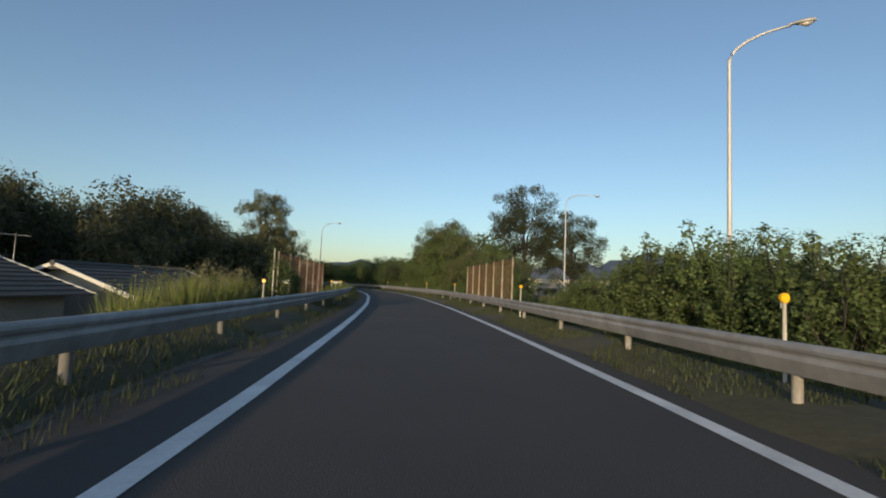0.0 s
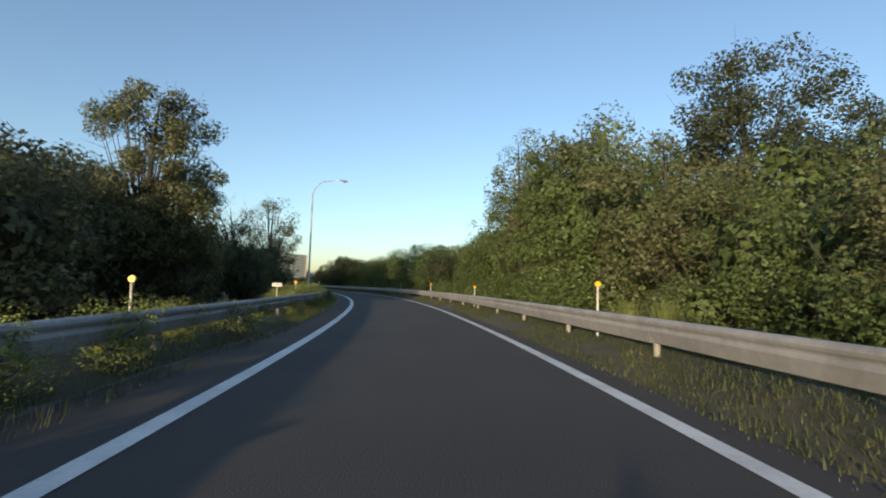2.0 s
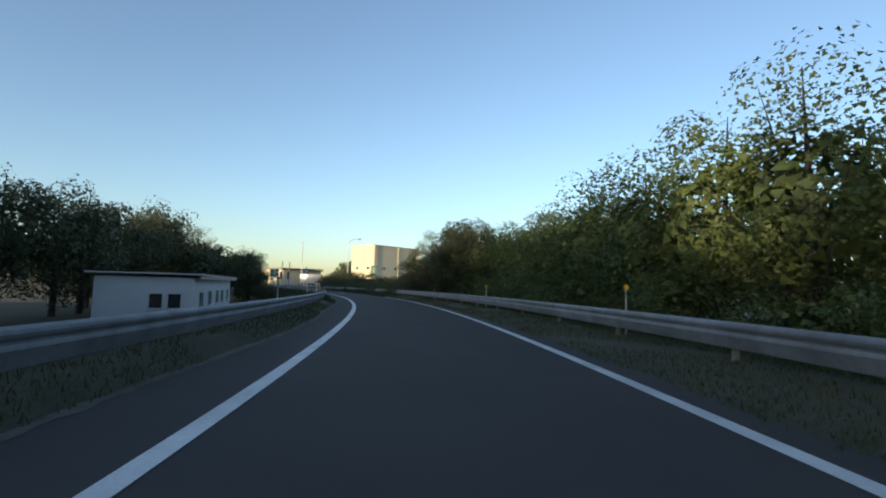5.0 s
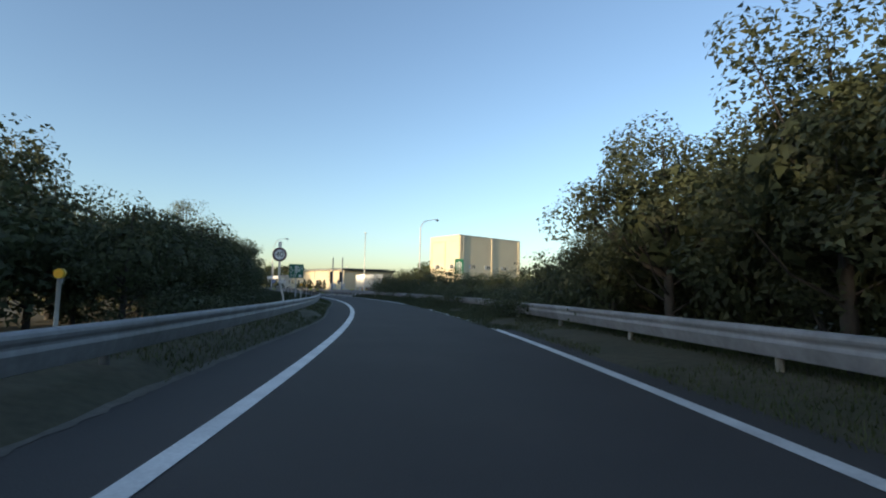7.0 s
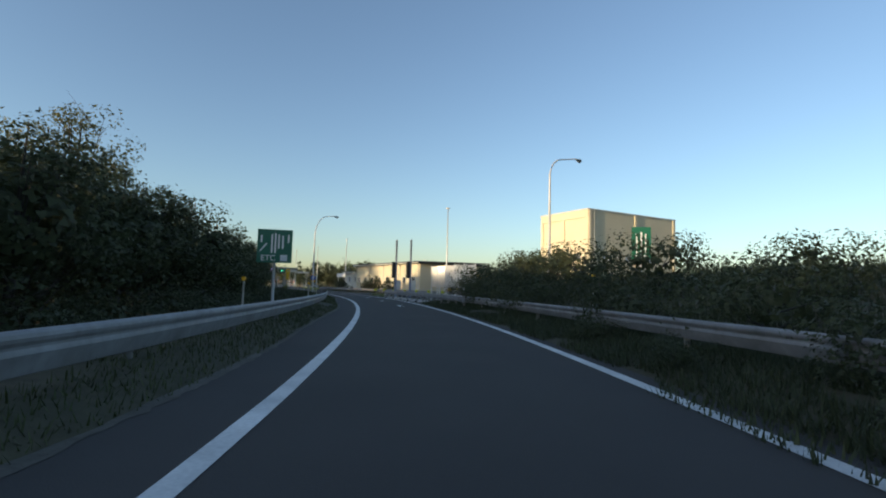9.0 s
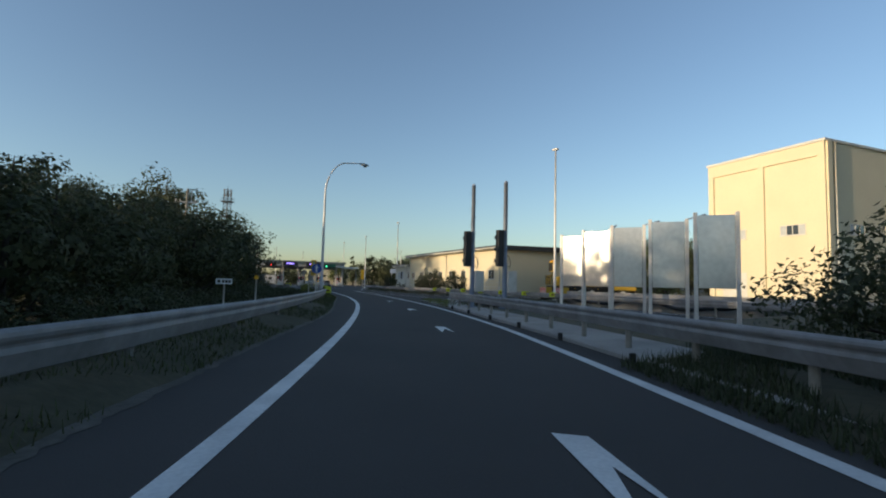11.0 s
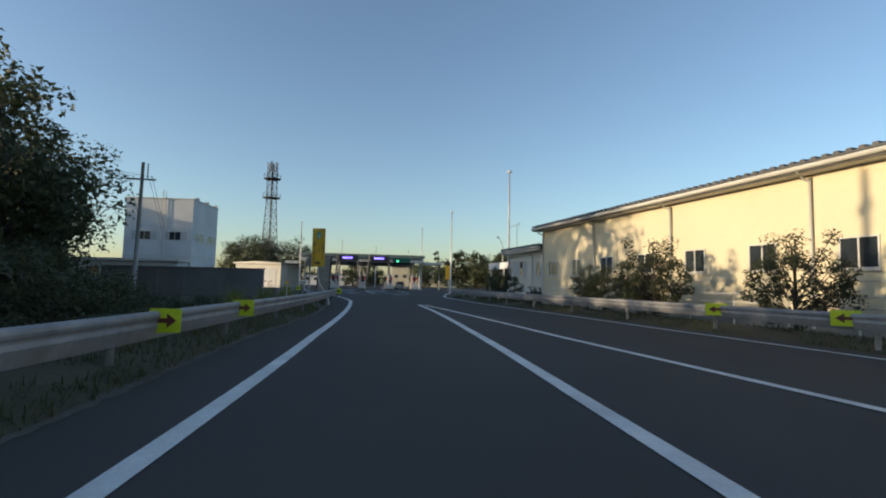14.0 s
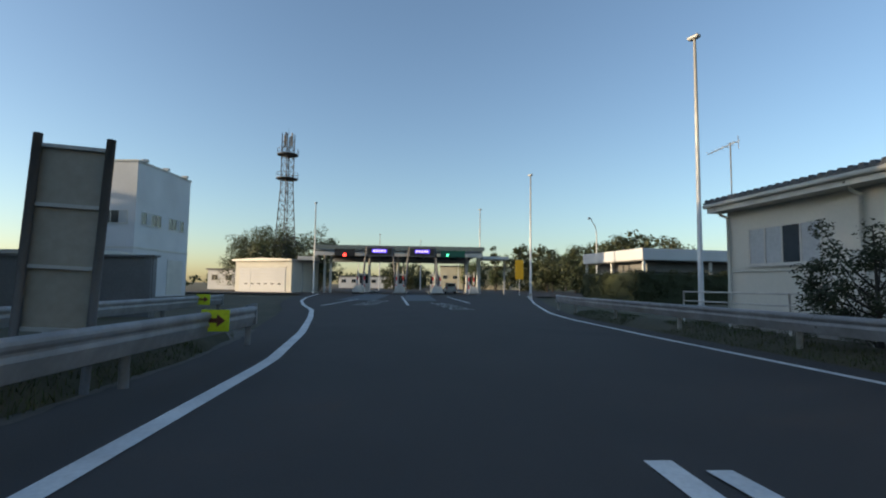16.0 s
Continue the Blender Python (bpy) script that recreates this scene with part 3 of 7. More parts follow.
first_r = None
for s in (232.4, 235.8, 239.2, 242.5, 245.9, 249.4, 270.9):
    m = here(s, RAIL_L(s) + 0.12, 0.62)
    if first_r is None:
        first_r = arrow_board(1)
        first_r.matrix_basis = m
    else:
        copy_thing(first_r, m)
copy_thing(first_r, here(272.5, -6.4, 0.66))
copy_thing(first_r, here(279, -6.6, 0.66))
first_l = None
for s in (232.1, 235.4, 238.6, 241.9, 245.1, 248.4, 251.7):
    m = here(s, RAIL_D(s) - 0.12, 0.66, -22)
    if first_l is None:
        first_l = arrow_board(-1, 0.56)
        first_l.matrix_basis = m
    else:
        copy_thing(first_l, m)


# ---- mesh fences ----
def netting(w, h, pitch=0.09):
    """Chain-link wires crossing both ways inside a w by h panel."""
    bm = bmesh.new()
    k = -h
    while k < w:
        for sign in (1, -1):
            x0, x1 = max(k, 0.0), min(k + h, w)
            if x1 - x0 > 0.02:
                z0, z1 = x0 - k, x1 - k
                if sign < 0:
                    z0, z1 = h - z0, h - z1
                d = Vector((x1 - x0, 0, z1 - z0)).normalized()
                nrm = Vector((-d.z, 0, d.x)) * 0.0028
                a, b = Vector((x0, 0, z0)), Vector((x1, 0, z1))
                dep = Vector((0, 0.004, 0))
                v = [bm.verts.new(p) for p in (a - nrm, a + nrm, b + nrm, b - nrm, a + dep, b + dep)]
                for q in ((0, 1, 2, 3), (1, 4, 5, 2), (4, 0, 3, 5)):
                    bm.faces.new([v[i] for i in q])
        k += pitch
    return meshed("netting", bm, RUST_WIRE)


NET = netting(1.98, 2.45, 0.078)
POST_TALL = meshed("post", tubed([(0, 0, -1.0), (0, 0, 2.54)], 0.035, 8), FENCE_POST)
TOP_RAIL = meshed("top_rail", tubed([(0, 0, 2.47), (2.0, 0, 2.47)], 0.02, 6), RUST_WIRE)
MID_WIRE = meshed("wire", tubed([(0, 0, 1.15), (2.0, 0, 1.15)], 0.006, 4), RUST_WIRE)


NET_CLIP = meshed("clip", boxed(-0.012, 0.012, -0.012, 0.012, -0.035, 0.02), RUST_WIRE)


def mesh_fence(s0, n, u, drop, label):
    thing = root("mesh_fence", here(s0, u), label, "fence", "mesh fences")
    inv = thing.matrix_basis.inverted()
    for i in range(n + 1):
        s = s0 + 2.0 * i
        raw("post", POST_TALL, thing, inv @ here(s, u, -drop))
        if i < n:
            m = inv @ here(s, u, -drop, 90)
            raw("netting", NET, thing, m)
            raw("top_rail", TOP_RAIL, thing, m)
            raw("wire", MID_WIRE, thing, m)
            for k in range(6):
                raw("clip", NET_CLIP, thing, m @ pose(0.17 + 0.33 * k, 0, 2.43))
    return thing


mesh_fence(21.1, 6, 4.55, 0.0, "rusty chain-link fence on weathered pale posts behind the guard rail")
mesh_fence(18.5, 6, -4.8, 0.33, "brown chain-link fence grown through by weeds")


# ---- street lamps and masts ----
def street_lamp(m, h, reach, label, group="street lamps", bend=(1.6, 1.5), sweep=74, rise=0.4):
    """Tapered pole whose top sweeps over into an arm along +x."""
    thing = root("street_lamp", m, label, "street lamp", group)
    part("base", tubed([(0, 0, -0.3), (0, 0, 0.7)], [0.13, 0.115], 12), POLE_LAMP, thing)
    bx, bz = bend
    top = h - bz * math.sin(radians(sweep)) - rise
    way = [(0, 0, 0.7), (0, 0, h * 0.45), (0.0, 0, top)]
    for k in range(1, 11):
        a = radians(sweep * k / 10)
        way.append((bx * (1 - math.cos(a)), 0, top + bz * math.sin(a)))
    way.append((reach - 0.75, 0, h + 0.02))
    part("pole", tubed(way, [0.105, 0.088, 0.066] + [0.062 - 0.002 * k for k in range(10)] + [0.036], 12), POLE_LAMP, thing)
    hb = bmesh.new()
    tube(hb, [(reach - 0.80, 0, h + 0.02), (reach - 0.62, 0, h + 0.01), (reach - 0.45, 0, h - 0.01), (reach - 0.2, 0, h - 0.02), (reach, 0, h - 0.01), (reach + 0.07, 0, h)],
         [0.045, 0.075, 0.135, 0.16, 0.11, 0.02], 14)
    for v in hb.verts:
        v.co.z = h + (v.co.z - h) * (0.85 if v.co.z > h else 0.5)
    head = part("lamp_head", hb, POLE_GREY, thing)
    lens = tubed([(reach - 0.46, 0, h - 0.05), (reach - 0.22, 0, h - 0.09), (reach - 0.04, 0, h - 0.05)], [0.04, 0.115, 0.04], 10)
    part("lens", lens, LAMP_GLASS, head)
    part("hatch", boxed(-0.05, 0.05, -0.13, -0.11, 0.35, 0.65), POLE_GREY, thing)
    return thing


street_lamp(here(92.5, -5.15, -0.2, 12), 12.05, 3.5, "tall pale street lamp with a curved arm over the ramp", bend=(1.9, 1.8), sweep=80, rise=0.22)
street_lamp(here(233.8, -3.72, 0, 32), 10.0, 3.5, "pale street lamp with a curved arm over the ramp", bend=(2.0, 2.6), sweep=74, rise=0.2)
street_lamp(here(202.2, 11.5, 0.6, 30), 10.3, 3.8, "pale street lamp with a curved arm, beside the entry ramp")
street_lamp(facing(12.1, 18.4, -2.0, 12.68, 19.21), 13.6, 2.75, "tall pale street lamp with its arm over the main road", bend=(2.1, 1.0), sweep=88, rise=0.04)
street_lamp(facing(19.2, 62.9, -2.2, 18.4, 67.6), 16.1, 4.8, "tall pale street lamp with its arm over the main road", bend=(2.6, 1.3), sweep=88, rise=0.05)
street_lamp(facing(-166, 262, 0, -160, 264), 9.5, 2.2, "far pale street lamp by the toll plaza")
street_lamp(facing(57, 78, -1, 57, 84), 12.4, 3.5, "far street lamp above the shrubs")


def mast(x, y, h, label):
    thing = root("light_mast", pose(x, y, 0), label, "light mast", "light masts")
    part("pole", tubed([(0, 0, -0.2), (0, 0, h * 0.5), (0, 0, h)], [0.11, 0.085, 0.055], 12), POLE_LIGHT, thing)
    part("foot", tubed([(0, 0, 0), (0, 0, 0.5)], 0.16, 12), POLE_LIGHT, thing)
    head = part("lamp_head", boxed(-0.28, 0.22, -0.12, 0.12, h - 0.02, h + 0.12, bevel=0.03), POLE_GREY, thing)
    part("lens", boxed(-0.22, 0.16, -0.09, 0.09, h - 0.035, h - 0.02), LAMP_GLASS, head)


for x, y, h in ((-89.9, 212.9, 12.1), (-134.7, 234.5, 11.7), (-157.6, 244.6, 11.4), (-179.1, 253.4, 11.7), (-182.1, 231.3, 11.0),
                (-222, 256, 12.0), (-226, 268, 11.5), (-245, 290, 12.0), (-252, 262, 12.0)):
    mast(x, y, h, "slim white lighting mast by the toll plaza")


# ---- ramp signs ----
def speed_sign(m):
    thing = root("speed_limit_sign", m, "round speed limit sign 40 on a bent white pole", "traffic sign")
    part("pole", tubed([(0.22, 0.03, -0.3), (0.22, 0.03, 0.7), (0.05, 0.03, 1.3), (0, 0.03, 1.7), (0, 0.03, 2.95)], 0.038, 10), WHITE_STEEL, thing)
    d = part("disc", disc(0.30, -0.02, 0.0, 32, 0, 2.5), SIGN_WHITE, thing)
    bm = bmesh.new()
    for r0, r1 in ((0.212, 0.30),):
        n = 32
        ri = [bm.verts.new((r0 * math.cos(2 * math.pi * k / n), -0.024, 2.5 + r0 * math.sin(2 * math.pi * k / n))) for k in range(n)]
        ro = [bm.verts.new((r1 * math.cos(2 * math.pi * k / n), -0.024, 2.5 + r1 * math.sin(2 * math.pi * k / n))) for k in range(n)]
        for k in range(n):
            bm.faces.new((ri[k], ri[(k + 1) % n], ro[(k + 1) % n], ro[k]))
    part("ring", bm, shade("sign_red_dark", (0.085, 0.030, 0.045), 0.5), d, "dark red ring")
    lettering("number", "40", 0.33, SIGN_TEXT, d, pose(0, -0.026, 2.5))
    part("top_plate", boxed(-0.07, 0.07, -0.015, 0.0, 2.82, 3.05), SIGN_WHITE, thing)
    part("lower_plate", boxed(-0.02, 0.3, -0.02, -0.005, 1.28, 1.38), SIGN_WHITE, thing)


speed_sign(here(160.6, -4.6, 0.05))


def lane_sign(m):
    thing = root("toll_lane_sign", m, "square green toll lane sign with white bars on one post", "traffic sign")
    part("post", tubed([(0, 0.06, -0.3), (0, 0.06, 3.5)], 0.06, 10), POLE_GREY, thing)
    b = part("board", prism(bmesh.new(), rounded(1.42, 1.42, 0.04, 3, 0, 2.85), -0.03, 0.0), SIGN_GREEN, thing)
    for x, z0, z1 in ((-0.12, 2.55, 3.35), (0.02, 2.55, 3.40), (0.16, 2.75, 3.35), (0.32, 2.75, 3.30), (0.55, 3.0, 3.35), (-0.55, 3.0, 3.3)):
        part("bar", boxed(x - 0.035, x + 0.035, -0.036, -0.03, z0, z1), SIGN_WHITE, b)
    part("bar", prism(bmesh.new(), [(-0.62, 2.62), (-0.56, 2.62), (-0.30, 2.95), (-0.36, 2.97)], -0.036, -0.03), SIGN_WHITE, b)
    lettering("letters", "ETC", 0.34, SIGN_WHITE, b, pose(-0.25, -0.036, 2.33))
    part("pictogram", boxed(0.24, 0.52, -0.036, -0.03, 2.22, 2.48), SIGN_WHITE, b)


lane_sign(here(192.4, -4.95, -0.05, 4))


def straight_sign(m):
    thing = root("straight_ahead_sign", m, "round blue sign with a white upward arrow on a white post", "traffic sign")
    part("post", tubed([(0, 0.04, -0.3), (0, 0.04, 2.2)], 0.035, 10), WHITE_STEEL, thing)
    d = part("disc", disc(0.31, -0.02, 0.0, 32, 0, 2.0), SIGN_BLUE, thing)
    part("arrow", prism(bmesh.new(), [(-0.045, 1.76), (0.045, 1.76), (0.045, 2.05), (0.13, 2.03), (0, 2.24), (-0.13, 2.03), (-0.045, 2.05)], -0.026, -0.02),
         SIGN_WHITE, d)


straight_sign(here(230.6, -3.95, 0.0, 3))


def green_direction_sign():
    thing = root("green_sign", facing(-57.9, 189.4, 1.0, -72, 215), "green motorway sign on a post beside the shrubs", "traffic sign")
    part("post", tubed([(0, 0.06, -1.0), (0, 0.06, 4.0)], 0.05, 8), POLE_GREY, thing)
    b = part("board", boxed(-0.55, 0.55, -0.03, 0.0, 2.2, 4.1, bevel=0.01), SIGN_GREEN, thing)
    for x0, x1, z0, z1 in ((-0.3, -0.22, 2.5, 3.7), (-0.05, 0.05, 2.6, 3.8), (0.2, 0.28, 2.5, 3.7), (-0.35, 0.35, 2.35, 2.42)):
        part("mark", boxed(x0, x1, -0.036, -0.03, z0, z1), SIGN_WHITE, b)


green_direction_sign()


def yellow_notice(m):
    """Tall yellow board on a bent white pole, with its notice in three upright lines."""
    thing = root("yellow_notice_board", m, "tall yellow notice board with dark writing on a bent white pole", "notice board")
    part("pole", tubed([(0.62, 0.05, -0.3), (0.60, 0.05, 0.25), (0.42, 0.05, 0.6), (0.12, 0.05, 1.05), (0.0, 0.05, 1.5), (0, 0.05, 2.9)], 0.04, 10), WHITE_STEEL, thing)
    b = part("board", prism(bmesh.new(), rounded(0.66, 1.98, 0.06, 4, 0, 2.95), -0.03, 0.0), SIGN_YELLOW, thing)
    up = lambda t: "\n".join(t)
    lettering("writing", up("降りるICを間違えた方"), 0.145, SIGN_TEXT, b, pose(0.225, -0.036, 3.10), 1.0)
    lettering("writing", up("レーンで"), 0.145, SIGN_TEXT, b, pose(0.0, -0.036, 2.98), 1.0)
    lettering("writing", up("係員へお申し出を"), 0.145, SIGN_TEXT, b, pose(-0.225, -0.036, 2.72), 1.0)
    g = part("green_panel", boxed(-0.10, 0.10, -0.034, -0.03, 3.40, 3.76), shade("panel_green", (0.02, 0.28, 0.19), 0.5), b)
    lettering("writing", up("一般"), 0.15, SIGN_WHITE, g, pose(0, -0.037, 3.58), 1.0)
    part("arrow", prism(bmesh.new(), [(x - 0.02, z + 2.14) for x, z in arrow_outline(0.40, 0.40)], -0.036, -0.03), SIGN_TEXT, b)


yellow_notice(here(264.9, -3.75, 0.0, -6))


def sign_from_behind(m):
    thing = root("sign_board_back", m, "back of a tall grey sign board on two dark posts", "sign board")
    for x in (-0.31, 0.40):
        part("post", tubed([(x, 0.0, -0.3), (x, 0.0, 2.76)], 0.045, 10), shade("dark_post", (0.10, 0.10, 0.10), 0.6), thing)
    part("board", boxed(-0.31, 0.40, 0.05, 0.075, 0.66, 2.66, bevel=0.004), SIGN_BACK, thing)
    for z in (0.68, 1.34, 2.0, 2.64):
        part("brace", boxed(-0.29, 0.38, 0.0, 0.05, z - 0.02, z + 0.02), POLE_GREY, thing)
    r = root("round_sign_back", m @ pose(-0.75, 1.4, 0), "back of a round grey sign on a post", "traffic sign")
    part("post", tubed([(0, 0, -0.3), (0, 0, 2.6)], 0.035, 10), POLE_GREY, r)
    part("disc", disc(0.30, 0.04, 0.06, 28, 0, 2.35), SIGN_BACK, r)


sign_from_behind(here(268.6, -3.85, 0.0, 8) @ pose(0, 0, 0, 0, 2.4, 0))


# ---- the concrete island and its signals ----
def island():
    bm = bmesh.new()
    prev = None
    pts = []
    for i in range(41):
        s = 196 + i * (233.3 - 196) / 40
        uc = RAIL_C(min(s, 226)) - 0.25
        w = np.interp(s, [196, 226, 230, 232.4, 233.3], [2.0, 1.5, 1.1, 0.6, 0.15])
        l, r = uc - 0.15, uc - 0.15 + w
        pts.append((s, l, r))
    for s, l, r in pts:
        ring = [bm.verts.new(at(s, u, z)) for u, z in ((l, -0.1), (l, 0.07), (l + 0.04, 0.10), (r - 0.04, 0.10), (r, 0.07), (r, -0.1))]
        if prev:
            for k in range(5):
                bm.faces.new((prev[k], prev[k + 1], ring[k + 1], ring[k]))
        else:
            bm.faces.new(list(reversed(ring)))
        prev = ring
    bm.faces.new(prev)
    bmesh.ops.recalc_face_normals(bm, faces=bm.faces)
    tagged(part("traffic_island", bm, CONCRETE), "long low concrete island with a tapered nose, stained", "traffic island", kind="structure")


island()
_b = boxed(-0.05, 0.05, -0.02, 0.05, 0.0, 0.16, bevel=0.008)
STUD = meshed("reflector_block", _b, BLACK)
for s in (206.2, 209.4, 212.4, 215.5, 218.9, 222.4):
    tagged(raw("reflector_block", STUD, None, here(s, RAIL_C(s) - 0.50, 0.02)), "small black reflector block by the island kerb", "reflector", "reflector blocks")


def rock(m, r, seed):
    rng = random.Random(seed)
    bm = bmesh.new()
    bmesh.ops.create_icosphere(bm, subdivisions=3, radius=r)
    for v in bm.verts:
        k = 1 + 0.28 * noise.noise(v.co * (2.2 / r) + Vector((seed, 0, 0)))
        v.co = Vector((v.co.x * k * 1.25, v.co.y * k, max(v.co.z, -0.1 * r)))
        peak = 1 - 0.55 * max(0, v.co.z / r)
        v.co = Vector((v.co.x * peak, v.co.y * peak, v.co.z * 1.15))
    tagged(part("boulder", bm, STONE, m=m), "pale rough stone on the island nose", "boulder", "stones")


rock(here(231.6, 4.9, 0.05), 0.25, 3)
rock(here(228.2, 4.6, 0.06), 0.16, 5)


def signal_mast(m, h):
    thing = root("signal_mast", m, "blue-grey steel mast with climbing rungs and a black signal head", "signal mast", "signal masts")
    part("mast", tubed([(0, 0, 0.0), (0, 0, h)], [0.115, 0.095], 14), POLE_BLUE, thing)
    part("cap", tubed([(0, 0, h), (0, 0, h + 0.1)], [0.11, 0.05], 12), POLE_BLUE, thing)
    part("base_plate", boxed(-0.22, 0.22, -0.22, 0.22, 0.0, 0.05), POLE_BLUE, thing)
    for k in range(11):
        z = 1.7 + k * 0.38
        x = 0.2 if k % 2 else -0.2
        part("rung", tubed([(0, 0, z), (x, 0, z)], 0.009, 6), POLE_GREY, thing)
    head = part("signal_head", boxed(-0.44, -0.12, -0.16, 0.12, 1.95, 3.65, bevel=0.03), BLACK, thing)
    for z in (2.25, 2.8, 3.35):
        part("visor", tubed([(-0.28, 0.11, z), (-0.28, 0.33, z - 0.02)], 0.125, 14, False), BLACK, head)
        part("lens", disc(0.11, 0.125, 0.145, 18, -0.28, z), RUBBER, head)
    for z in (2.1, 3.5):
        part("bracket", boxed(-0.14, 0.0, -0.03, 0.03, z - 0.03, z + 0.03), POLE_GREY, thing)
    cab = part("cabinet", boxed(0.08, 0.55, -0.2, 0.16, 0.75, 1.75, bevel=0.02), WHITE_STEEL, thing)
    part("cabinet_door", boxed(0.11, 0.52, -0.21, -0.2, 0.79, 1.71), WHITE_STEEL, cab)
    part("cable", tubed([(0.1, -0.05, 2.0), (0.24, -0.06, 1.9), (0.28, -0.06, 2.1), (0.2, -0.04, 2.4), (0.08, 0, 2.5)], 0.014, 6), BLACK, thing)
    return thing


one = signal_mast(here(221.9, 4.0, 0.15, 10), 5.9)
copy_thing(one, here(220.8, 5.3, 0.15, 10))


def metal_screen(x, y, turn, label, stay):
    thing = root("metal_screen", pose(x, y, 0.0, 0, 0, turn), label, "sign panel", "metal screens")
    part("sheet", boxed(-0.44, 0.44, -0.012, 0.012, 1.27, 3.24, bevel=0.004), ALU, thing)
    for px in (-0.50, 0.50):
        part("post", boxed(px - 0.05, px + 0.05, -0.05, 0.05, 0.0, 3.32, bevel=0.008), POLE_LIGHT, thing)
    for z in (1.5, 2.9):
        part("rail", boxed(-0.45, 0.45, 0.012, 0.04, z - 0.03, z + 0.03), POLE_GREY, thing)
    if stay:
        part("stay", tubed([(0.50, 0, 3.30), (0.95, -0.55, 3.36)], 0.022, 6), POLE_BLUE, thing)


for k, (x, y, turn) in enumerate(((-79.1, 196.8, 0), (-77.6, 195.85, 4), (-76.15, 195.2, 22), (-74.6, 194.5, 22), (-73.1, 193.8, 22))):
    metal_screen(x, y, turn, "bare aluminium sheet on two steel posts, " + ("bright in sun" if k < 2 else "dull and shaded"), 0 < k < 4)


def wall_cable():
    pts = []
    for i in range(40):
        s = 196 + i * 1.0
        p = at(s, LINE_3(s) + 1.9, 0.35 + 0.16 * math.sin(i * 0.9) + 0.05 * math.sin(i * 2.3))
        pts.append(p)
    tagged(part("black_cable", tubed(pts, 0.10, 8), BLACK), "thick sagging black cable along the wall", "cable")
    strip_wall = bmesh.new()
    prev = None
    for i in range(28):
        s = 192 + i * 1.5
        ring = [strip_wall.verts.new(at(s, LINE_3(s) + du, z)) for du, z in ((2.2, -0.2), (2.2, 0.95), (2.45, 0.95), (2.45, -0.2))]
        if prev:
            for k in range(3):
                strip_wall.faces.new((prev[k], prev[k + 1], ring[k + 1], ring[k]))
        prev = ring
    bmesh.ops.recalc_face_normals(strip_wall, faces=strip_wall.faces)
    tagged(part("retaining_wall", strip_wall, CONCRETE), "low stained concrete retaining wall", "wall", kind="structure")


wall_cable()


def net_heap(m):
    """A heap of black netting with a rope-like tail lying beside it."""
    bm = bmesh.new()
    bmesh.ops.create_icosphere(bm, subdivisions=5, radius=1.0)
    for v in bm.verts:
        n = noise.noise(v.co * 2.3) * 0.30 + noise.noise(v.co * 6.0) * 0.10
        k = 1 + n
        v.co = Vector((v.co.x * 0.6 * k, v.co.y * 2.3 * k, max(0.0, v.co.z * 0.62 * k * (1 - 0.6 * abs(v.co.y)))))
    for f in bm.faces:
        f.smooth = True
    t = root("net_heap", m, "heap of black netting dumped beside the island", "netting")
    part("bundle", bm, BLACK, t)
    part("tail", tubed([(0.2, -1.2, 0.35), (0.5, -2.4, 0.22), (0.4, -3.6, 0.40), (0.7, -5.0, 0.18), (0.6, -6.6, 0.36), (0.9, -8.2, 0.15)], [0.25, 0.17, 0.2, 0.15, 0.17, 0.08], 8), BLACK, t)


net_heap(here(228.6, 6.6, 0.0, 4))


# ---- buildings ----
def window(parent, x, z, w, h, y=0.0, panes=2, blind=(), axis='x', frame_mat=None):
    """A framed sliding window set into the wall plane y (or, with axis 'y', the plane x = y)."""
    turn = {'x': 0, 'y': 90, '-y': -90}[axis]
    m = (pose(x, y, z) if axis == 'x' else pose(y, x, z) if axis == 'y' else pose(y, x + w, z)) @ pose(0, 0, 0, 0, 0, turn)
    fr = bmesh.new()
    t = 0.05
    box(fr, 0, w, -0.03, 0.05, 0, t)
    box(fr, 0, w, -0.03, 0.05, h - t, h)
    for k in range(panes + 1):
        px = (w - t) * k / panes
        box(fr, px, px + t, -0.028, 0.05, t, h - t)
    wi = part("window", fr, frame_mat or TRIM, parent, m=m)
    for k in range(panes):
        p0, p1 = (w - t) * k / panes + t, (w - t) * (k + 1) / panes
        part("pane", boxed(p0, p1, 0.0, 0.02, t, h - t), BLIND if k in blind else GLASS, wi)
    part("sill", boxed(-0.04, w + 0.04, -0.06, 0.0, -0.06, 0.0), TRIM, wi)
    return wi


